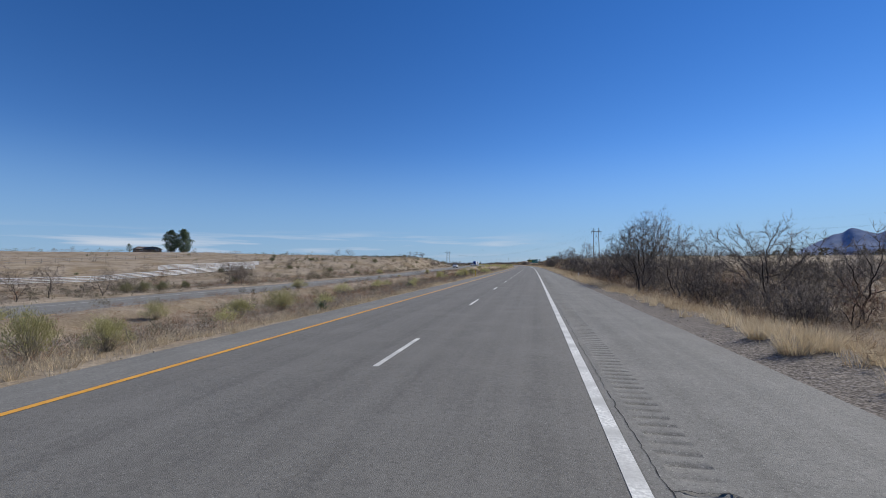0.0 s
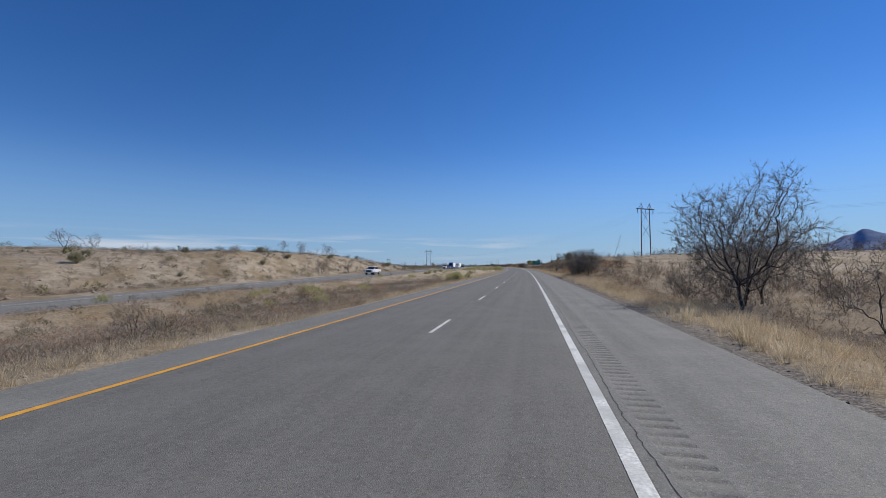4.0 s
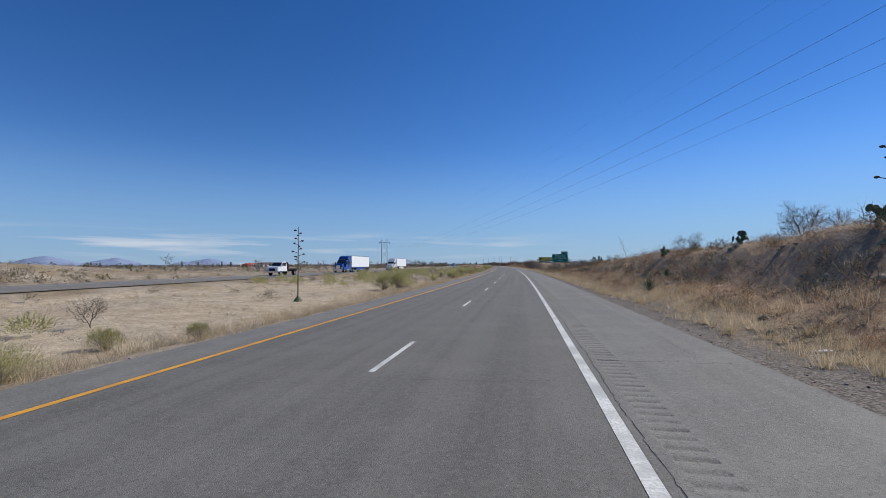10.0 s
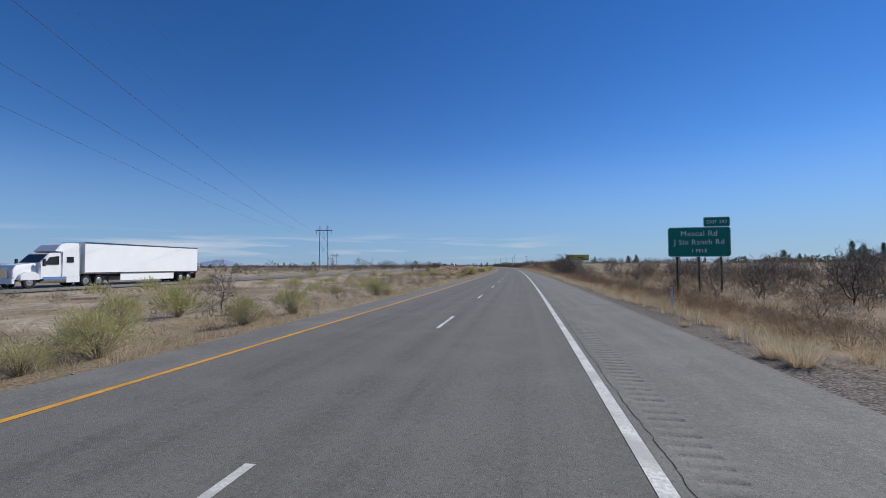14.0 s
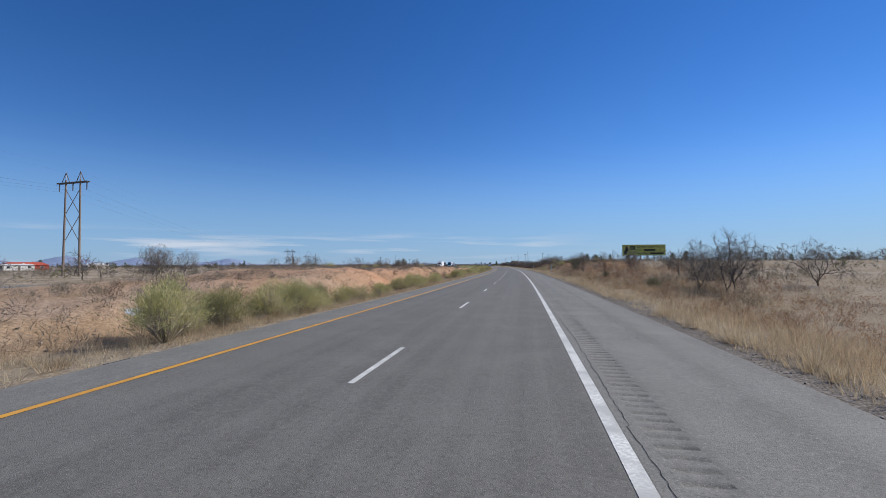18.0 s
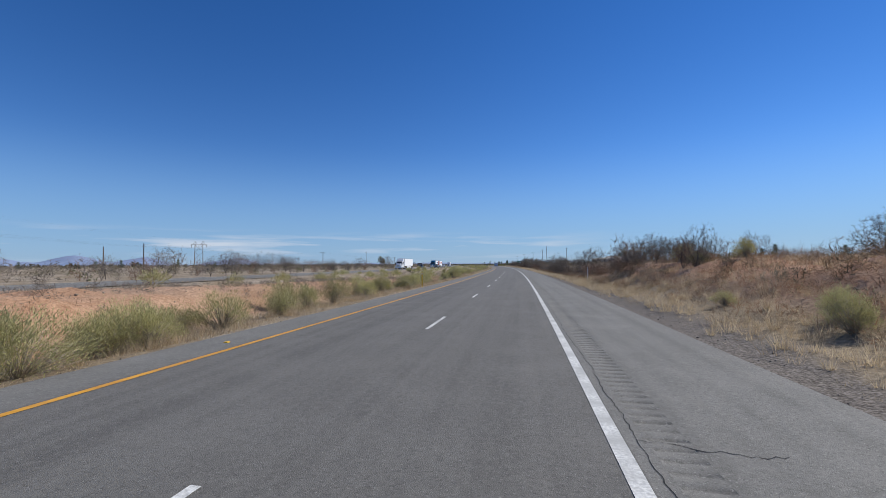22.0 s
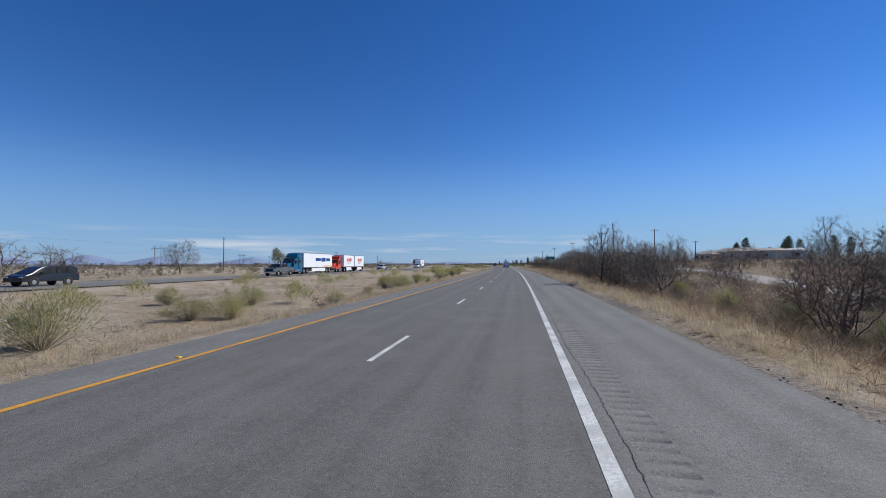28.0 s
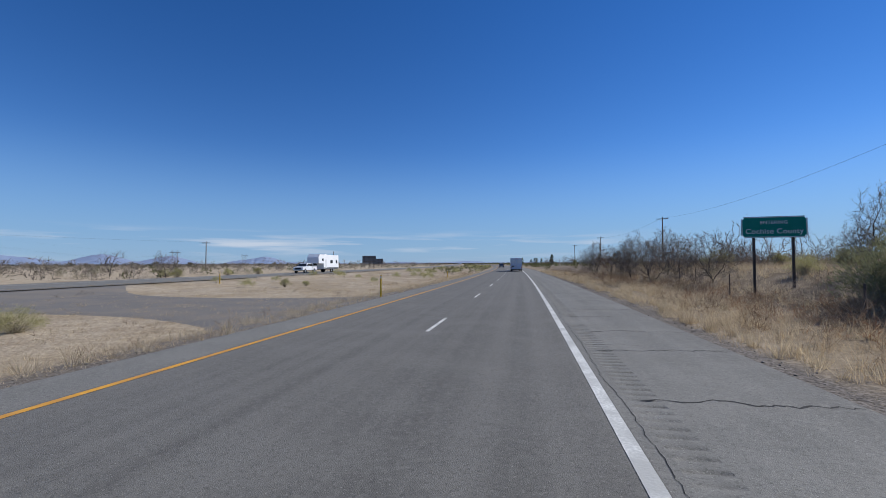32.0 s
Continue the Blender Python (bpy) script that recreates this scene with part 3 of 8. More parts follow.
def colonise(seed, height, width, stems, marks, step, floor=0.2, lobes=9, spread=0.25, wild=0.2):
    """A leafless crown that grows step by step towards marks scattered in an uneven dome. Returns segments and, for each, how many tips it carries."""
    g = np.random.default_rng(seed)
    aim = []
    for k in range(lobes):
        a, q = g.uniform(0, 2 * math.pi), math.sqrt(g.uniform(0, 1)) * 0.74
        top = height * (1 - 0.5 * q ** 2)
        c = np.array([math.cos(a) * q * width, math.sin(a) * q * width, height * floor + (top - height * floor) * g.uniform(0.25, 0.86)])
        p = g.normal(0, 1, (marks // lobes, 3))
        p *= (g.uniform(0, 1, (len(p), 1)) ** 0.4) / np.linalg.norm(p, axis=1, keepdims=True)
        aim.append(c + p * np.array([0.40 * width, 0.40 * width, 0.26 * height]) * g.uniform(0.7, 1.15))
    aim = np.concatenate(aim)
    aim = aim[(aim[:, 2] > floor * 0.5 * height) & (aim[:, 2] < height)]
    pos, up = [np.zeros(3)], [-1]
    for k in range(stems):
        a, lean = 2 * math.pi * (k + g.uniform(0, 0.7)) / stems, g.uniform(0.4, 1.0) * spread
        d = np.array([math.cos(a) * lean, math.sin(a) * lean, 1.0])
        last = 0
        for _ in range(max(2, int(floor * 0.75 * height / step))):
            d = d + g.normal(0, 0.16, 3)
            d /= np.linalg.norm(d)
            up.append(last)
            pos.append(pos[last] + d * step)
            last = len(pos) - 1
    pos = np.array(pos)
    best = np.full(len(aim), 1e9)
    near = np.zeros(len(aim), int)
    new0 = 0
    kids = np.zeros(60000, int)
    for _ in range(110):
        d = np.linalg.norm(aim[:, None] - pos[None, new0:], axis=2)
        i = d.argmin(1)
        m = d[np.arange(len(aim)), i]
        closer = m < best
        best[closer], near[closer] = m[closer], i[closer] + new0
        keep = best > step * 1.25
        aim, best, near = aim[keep], best[keep], near[keep]
        if not len(aim):
            break
        u, inv_ = np.unique(near, return_inverse=True)
        pull = np.zeros((len(u), 3))
        way = aim - pos[near]
        np.add.at(pull, inv_, way / np.linalg.norm(way, axis=1, keepdims=True))
        ok = kids[u] < 4
        u, pull = u[ok], pull[ok]
        if not len(u):
            break
        pull = pull / (np.linalg.norm(pull, axis=1, keepdims=True) + 1e-6) + g.normal(0, wild, pull.shape) + np.array([0, 0, 0.05])
        pull /= np.linalg.norm(pull, axis=1, keepdims=True)
        new0 = len(pos)
        kids[u] += 1
        pos = np.concatenate([pos, pos[u] + pull * step])
        up += list(u)
    up = np.array(up)
    tips = np.zeros(len(pos))
    tips[np.bincount(up[up >= 0], minlength=len(pos)) == 0] = 1
    for k in range(len(pos) - 1, -1, -1):
        if up[k] >= 0:
            tips[up[k]] += tips[k]
    return pos, up, tips, g


def bare_plant(name, seed, height, width, stems, marks, step, mats, tip_r=0.006, sprays=2, spray=0.45, forks=3, **more):
    """Two meshes of a leafless plant: its trunk and limbs, and the crown of thin branches with forked sprays of twigs."""
    pos, up, tips, g = colonise(seed, height, width, stems, marks, step, **more)
    pos = pos * np.array([1, 1, height / np.percentile(pos[:, 2], 99.5) * 0.95])
    r = tip_r * tips ** 0.43
    k = np.nonzero(up >= 0)[0]
    seg = np.concatenate([pos[up[k]], pos[k], np.minimum(r[up[k]], r[k] * 1.5)[:, None], r[k][:, None]], 1)
    limb = tips[k] > max(6, tips.max() * 0.04)

    def fan(a, way, n, size, side):
        """n twigs from every point a, spread about its direction."""
        a, way = np.repeat(a, n, axis=0), np.repeat(way, n, axis=0)
        way = way + g.normal(0, side, way.shape) + np.array([0, 0, 0.15])
        way /= np.linalg.norm(way, axis=1, keepdims=True)
        return a, a + way * (size * g.uniform(0.45, 1.25, len(a)))[:, None], way

    thin = k[tips[k] <= 6]
    d0 = pos[thin] - pos[up[thin]]
    d0 /= np.linalg.norm(d0, axis=1, keepdims=True)
    a1, b1, d1 = fan(pos[thin], d0, sprays, spray, 0.42)
    at = g.uniform(0.25, 0.85, (len(a1), 1))
    a2, b2, _ = fan(a1 + (b1 - a1) * at, d1, forks, spray * 0.5, 0.5)
    fine = np.concatenate([np.concatenate([a1, b1, np.full((len(a1), 2), tip_r * 0.85)], 1), np.concatenate([a2, b2, np.full((len(a2), 2), tip_r * 0.65)], 1)])
    a = tubes(seg[limb], 5)
    ma = raw_mesh(name + "_limbs", *a, mats[0])
    ma.polygons.foreach_set("use_smooth", np.ones(len(a[1]), bool))
    return ma, raw_mesh(name + "_twigs", *both(tubes(seg[~limb], 3), spikes(fine)), mats[1])


MESQUITE = [bare_plant("mesquite", 20 + k, 5.0, (2.8, 2.6, 3.0, 2.6, 2.3)[k], (2, 1, 3, 2, 1)[k], 1150, 0.19, (M_BARK, M_TWIG), 0.0060, 3, 0.46, 3, floor=(0.10, 0.16, 0.06, 0.12, 0.2)[k], lobes=14) for k in range(5)]
MESQUITE_MID = [bare_plant("mesquite", 30 + k, 5.0, (2.8, 3.0, 2.5)[k], (2, 3, 1)[k], 560, 0.25, (M_BARK, M_TWIG), 0.0090, 3, 0.55, 2, floor=0.12, lobes=12) for k in range(3)]
MESQUITE_FAR = [bare_plant("mesquite", 35 + k, 5.0, (2.8, 3.0, 2.5)[k], (2, 3, 2)[k], 190, 0.42, (M_BARK, M_TWIG), 0.02, 2, 0.75, 2, floor=0.12, lobes=10) for k in range(3)]
THICKET = [bare_plant("bare_shrub", 40 + k, 2.6, (1.8, 1.6, 1.9, 1.6, 1.7)[k], (7, 6, 8, 6, 7)[k], 330, 0.155, (M_BARK, M_TWIG if k < 3 else M_TWIG_RED), 0.0056, 3, 0.34, 3, floor=0.04, lobes=12, spread=0.9, wild=0.26) for k in range(5)]


def leafy(seed, n, mat, radius=0.8, height=1.3, leaf=0.10, floor=0.30, slim=0.10, loose=0.36, sprigs=120):
    """Fine stems that fan from the base, and narrow leaves in loose puffs towards their tips."""
    g = np.random.default_rng(seed)
    lobe = g.uniform(0.72, 1.12, 9)
    a, t = g.uniform(0, 2 * math.pi, sprigs), g.uniform(0, 1, sprigs) ** 0.55
    swell = lobe[(a / (2 * math.pi) * 9).astype(int)]
    rr = radius * t * swell * g.uniform(0.85, 1.1, sprigs)
    tip = np.stack([np.cos(a) * rr, np.sin(a) * rr, height * (1 - 0.62 * t ** 3) * (0.45 + 0.55 * swell) * g.uniform(0.8, 1.08, sprigs)], -1)
    mid = tip * np.array([0.42, 0.42, 0.5]) + g.normal(0, 0.03, (sprigs, 3))
    foot = np.stack([0.05 * np.cos(a), 0.05 * np.sin(a), 0 * a], -1)
    low = np.concatenate([foot, mid, np.full((sprigs, 1), 0.011), np.full((sprigs, 1), 0.007)], 1)
    high = np.concatenate([mid, tip, np.full((sprigs, 1), 0.007), np.full((sprigs, 1), 0.003)], 1)
    k = g.integers(sprigs, size=n)
    f = (1.06 - (1.06 - floor) * g.uniform(0, 1, n) ** 1.35)[:, None]
    p = mid[k] + (tip - mid)[k] * f + g.normal(0, 0.045 + 0.035 * radius, (n, 3))
    p[:, 2] = np.maximum(p[:, 2], 0.05)
    d = (tip - mid)[k]
    d = d / np.linalg.norm(d, axis=1, keepdims=True) + g.normal(0, loose, (n, 3)) + np.array([0, 0, 0.25])
    d /= np.linalg.norm(d, axis=1, keepdims=True)
    w = np.cross(d, g.normal(0, 1, (n, 3)))
    w /= np.linalg.norm(w, axis=1, keepdims=True) + 1e-9
    ln = (leaf * g.uniform(0.5, 1.4, n))[:, None]
    co = np.stack([p - w * ln * slim, p + w * ln * slim, p + d * ln], 1).reshape(-1, 3)
    sm = raw_mesh("shrub_stems", *both(tubes(low, 3), spikes(high)), M_BROOM_STEM)
    return sm, raw_mesh("shrub_leaves", co, np.arange(3 * n).reshape(-1, 3), mat)


BROOM = [leafy(60 + k, 5200, M_BROOM, (1.0, 0.88, 1.12, 0.95)[k], (1.2, 1.25, 1.1, 1.2)[k], 0.082, (0.16, 0.34, 0.22, 0.4)[k], 0.085, 0.5) for k in range(4)]
DARKSHRUB = [leafy(70 + k, 5200, M_BROOM_DARK, 1.0, 1.2, 0.07, 0.1, 0.16) for k in range(2)]


def plant(name, names, meshes, s, l, size, label, category, group, turn, squash=1.0):
    x, y = rd(s, l)
    ob = new(name)
    ob.matrix_basis = pose(float(x), float(y), float(ground_z(s, l)) - 0.06 * size, 0, 0, turn) @ Matrix.Diagonal((size, size, size * squash, 1))
    tagged(ob, label, category, group)
    for nm, me in zip(names, meshes):
        c = new(nm, me)
        c.parent = ob
    return ob


rng = random.Random(7)


def mesquite(s, l, h):
    return plant("mesquite_tree", ("trunk", "crown"), rng.choice(MESQUITE_FAR if l > 58 and not 895 < s < 910 or l < -40 or s > 1000 else [MESQUITE[1], MESQUITE[4]] if h > 6.5 and l > -12.2 else MESQUITE if -12.2 < l < 12 else MESQUITE_MID), s, l, h * 0.97 / 5.0, "leafless grey-brown mesquite tree on dry ground", "tree", "bare mesquite trees", rng.uniform(0, 360))


THICKET_FAR = [bare_plant("bare_shrub", 50 + k, 2.6, 1.75, 5, 36, 0.34, (M_BARK, M_TWIG if k else M_TWIG_RED), 0.0125, 2, 0.54, 2, floor=0.06, lobes=6, spread=0.9, wild=0.3) for k in range(3)]
far_thicket = [[], [], []]


def bare_shrub(s, l, h):
    if 939 < s < 964 and l > -17.5:
        l -= 12
    if s > 786 and -31.6 < l < -24.2:
        l -= 8
    if l < -13.5 or l > 20 or s > 1000:
        return far_thicket[rng.randrange(3)].append((s, l, h))
    return plant("bare_shrub", ("framework", "crown"), rng.choice(THICKET), s, l, h / 2.6, "leafless brown thorny shrub in dry grass", "shrub", "bare shrubs", rng.uniform(0, 360), rng.uniform(0.85, 1.1))


def broom(s, l, h):
    return plant("desert_broom", ("framework", "foliage"), rng.choice(BROOM), s, l, h / 1.25 * 0.94, "yellow-green desert broom shrub on dry ground", "shrub", "green shrubs", rng.uniform(0, 360), rng.uniform(0.88, 1.2))


def dark_shrub(s, l, h):
    return plant("evergreen_shrub", ("framework", "foliage"), rng.choice(DARKSHRUB), s, l, h / 1.2, "dense dark green evergreen desert shrub", "shrub", "dark green shrubs", rng.uniform(0, 360))


# trees that stand out one by one: distance, metres left, height
for s, l, h in ((47.8, -10.1, 8.4), (42.5, -8.4, 6.8), (36, -10, 6.0), (30, -13, 5.8), (62.6, -9.4, 5.6), (58, -11.5, 5.2), (78.9, -8.8, 6.4), (81, -10, 5.0), (86, -11.5, 4.4), (101.5, -7.9, 5.2), (107, -9.5, 4.4), (143, -9.8, 7.6), (145.5, -11, 6.4), (148, -13, 5.6), (152, -14, 4.2), (189.3, -7.0, 4.3), (187.6, -7.9, 4.0), (192, -9.0, 4.2), (193.5, -7.3, 4.0), (195.6, -7.8, 3.4), (190.6, -8.4, 4.4), (198, -9.2, 3.2),
                (241.4, -13.5, 2.9), (235.5, -15, 2.8), (260, -13, 2.2), (263.6, -13.5, 3.1), (258.9, -14, 2.9), (307, -14, 2.1), (293.1, -12.6, 3.8), (286, -17, 3.2), (412, -38, 3.8), (426, -24, 3.2), (447, -16.7, 2.8), (444.5, -21.5, 2.9), (457, -30, 3.4), (470, -21, 3.0), (486, -26, 3.2), (436, -34, 3.0),
                (503, -7.6, 5.0), (507, -8.6, 4.6), (512.7, -8.8, 4.0), (516, -10.5, 4.4), (508, -12, 3.4), (517.5, -12.4, 4.6), (522, -12.3, 4.6), (526, -11, 3.8), (555.2, -11.3, 3.3), (556.4, -12.3, 3.9), (557.8, -10.9, 3.4), (552, 25.8, 2.5), (555.5, 26.6, 2.1), (558.3, -18.1, 3.2), (570, -13.5, 2.8), (584, -12.6, 3.0), (584.3, -17.1, 2.2), (596.3, -8.6, 3.2), (605, -13, 2.2),
                (634.3, -13.7, 2.0), (647, -13.3, 2.2), (650.7, -10.8, 2.2), (663, -14, 2.2), (684, -11.1, 3.0), (692, -14, 3.4), (709, -15, 6.6), (710.5, -17.2, 6.4), (722, -27.8, 7.0), (735, -36, 6.4), (745, -40, 7.0), (727.8, -13, 6.3), (738.6, -7.7, 5.2), (741.6, -9.6, 4.8), (737, -12.5, 4.6), (753, -8.8, 4.0), (749.5, -15, 7.0), (764, -11, 4.8), (779, -14, 5.2),
                (831, -11.8, 4.8), (835.2, -11.0, 4.6), (833, -9.6, 3.6), (859.8, -6.9, 6.2), (850.5, -9.3, 4.8), (861, -8.4, 4.2), (864, -10.5, 4.2), (870.5, -7.3, 3.5), (873, -8.2, 3.4), (878.9, -7.0, 3.4), (873.3, -23.3, 3.2), (862, -12.5, 4.6), (866, -11.5, 5.2), (872, -12.8, 5.6), (868.5, -14.8, 5.0), (685.5, -20, 2.7), (64.6, 49.6, 4.2), (68.4, 49.4, 3.6), (861.9, -19.7, 2.2), (858.8, -16.6, 3.0), (882, -11.5, 4.0), (897.2, -11, 2.8), (904, -7.8, 3.7), (906.9, -12.4, 3.4), (910.2, -9.9, 4.7),
                (932.5, -13.5, 4.2), (929.3, -14, 4.4), (928.8, -16, 4.6), (931, -17.5, 4.4), (924.5, -12.8, 3.0), (938, -16, 4.4), (925, -20, 4.2), (960, -19.5, 3.6), (958.5, -15.8, 4.4), (966, -11.1, 3.4), (973.3, -9.2, 4.5), (978, -12, 4.4), (983, -10, 4.2), (990, -10.6, 4.2), (999.5, -9, 5.0), (1008, -11, 4.6),
                (902, 71.8, 7.8), (33, 48.5, 3.6), (37, 50, 3.8), (42, 49, 3.4), (29, 50.5, 3.2), (47.5, 51.5, 2.6), (251, 62, 3.6), (259.6, 51.3, 2.4), (272, 51, 2.8), (226.8, 14.8, 1.6), (177.5, 75.9, 4.2), (128.7, 76, 3.4), (66.2, 48.6, 4.4), (194, 89, 3.6), (262, 78, 3.8), (70, 52, 3.4), (300, 50, 2.4), (416, 12.5, 1.9), (428.4, 15.4, 2.1), (307.2, 17.2, 1.3), (478, 62, 3.5), (596.7, 66.9, 5.8), (640, 62, 4.6), (655, 70, 5.0), (668, 82, 4.8), (693.6, 80, 6.2), (701, 54, 4.5), (713, 50, 4.1), (722.5, 69.9, 5.8), (739.7, 54.8, 4.6),
                (746, 62, 4.8), (758.4, 59.2, 3.6), (760.3, 55, 3.2), (776, 76, 4.8), (842, 92, 5.0), (866.3, 59.7, 4.3), (869, 66, 5.0), (874, 80, 6.0), (992.6, 52.8, 4.0), (1000, 70, 4.6)):
    mesquite(s, l, h)

# thickets and loose stands: from, to, nearest, farthest, how many, heights
for s0, s1, l0, l1, n, h0, h1, kind in (
        (18, 66, -9.4, -17, 42, 1.4, 2.9, "s"), (50, 110, -11, -17, 8, 3.4, 4.6, "m"), (400, 545, -18, -62, 30, 3.0, 4.6, "m"), (672, 700, -7.6, -13, 14, 1.4, 2.6, "s"), (62, 160, -8.5, -26, 46, 1.4, 3.2, "s"), (8, 60, -14, -34, 10, 3.2, 5.0, "m"), (148, 192, -7.8, -22, 26, 1.0, 2.6, "s"), (205, 400, -11.5, -24, 34, 0.8, 1.9, "s"),
        (410, 520, -11, -60, 76, 1.4, 3.2, "s"), (400, 520, -24, -90, 14, 2.6, 4.2, "m"), (525, 690, -8.5, -26, 50, 0.8, 1.9, "s"), (686, 800, -9.4, -24, 80, 1.6, 3.2, "s"), (800, 832, -8, -22, 16, 1.8, 3.4, "s"), (855, 890, -8, -22, 18, 1.6, 3.4, "s"),
        (838, 856, -10, -30, 7, 0.9, 1.8, "s"), (890, 930, -10, -26, 10, 1.2, 2.2, "s"), (930, 1012, -9.5, -26, 52, 1.8, 3.8, "s"), (1010, 1250, -8, -40, 24, 2.6, 4.6, "m"), (20, 70, 46.5, 56, 7, 1.8, 3.2, "s"), (98, 114, 23, 29, 5, 1.6, 2.8, "s"),
        (-5, 185, -17, -75, 120, 1.6, 3.6, "s"), (200, 405, -19, -70, 40, 1.2, 2.6, "s"), (400, 545, -18, -95, 110, 1.4, 3.2, "s"), (545, 700, -20, -70, 60, 1.0, 2.4, "s"), (690, 1010, -18, -85, 170, 1.4, 3.4, "s"), (-5, 180, -24, -110, 26, 3.0, 5.0, "m"), (690, 1000, -30, -110, 30, 3.0, 5.0, "m"), (640, 800, 48.5, 60, 50, 1.8, 3.4, "s"), (690, 770, 48.5, 57, 10, 3.2, 4.6, "m"), (850, 1040, -20, -84, 34, 2.6, 4.2, "m"), (880, 1040, -26, -70, 60, 1.4, 2.8, "s"), (10, 180, 11, 30, 16, 0.7, 1.6, "s"), (60, 345, 46.8, 76, 64, 0.7, 2.2, "s"), (330, 520, 11, 29, 30, 0.6, 1.4, "s"), (690, 930, 11, 28, 22, 0.5, 1.2, "s"), (640, 700, 25, 31, 6, 1.0, 2.2, "s"), (528, 690, 13.2, 19, 26, 0.4, 0.9, "s"), (540, 640, 24, 29, 9, 1.2, 2.4, "s"), (380, 1000, 49, 120, 24, 2.4, 4.6, "m")):
    for _ in range(n):
        s, l, h = rng.uniform(s0, s1), l0 + (l1 - l0) * rng.random() ** 1.3, rng.uniform(h0, h1)
        (mesquite if kind == "m" else bare_shrub)(s, l, h)

# green shrubs
far_broom = []


def joined(name, mesh, places, unit, label, category):
    """Many copies of one mesh in one object. places: rows of s, l, height."""
    n = len(mesh.vertices)
    co = np.empty(n * 3, np.float32)
    mesh.vertices.foreach_get("co", co)
    co = co.reshape(-1, 3)
    fa = np.empty(len(mesh.polygons) * 3, np.int32)
    mesh.loops.foreach_get("vertex_index", fa)
    fa = fa.reshape(-1, 3)
    out = []
    for s, l, h in places:
        a, k = rng.uniform(0, 6.28), h / unit
        x, y = rd(s, l)
        r = np.array([[math.cos(a), -math.sin(a), 0], [math.sin(a), math.cos(a), 0], [0, 0, rng.uniform(0.85, 1.1)]])
        out.append(co @ r.T * k + np.array([float(x), float(y), float(ground_z(s, l)) - 0.05]))
    faces = (np.arange(len(out))[:, None, None] * n + fa[None]).reshape(-1, 3)
    return tagged(new(name, raw_mesh(name, np.concatenate(out), faces, mesh.materials[0])), label, category, kind="stuff")


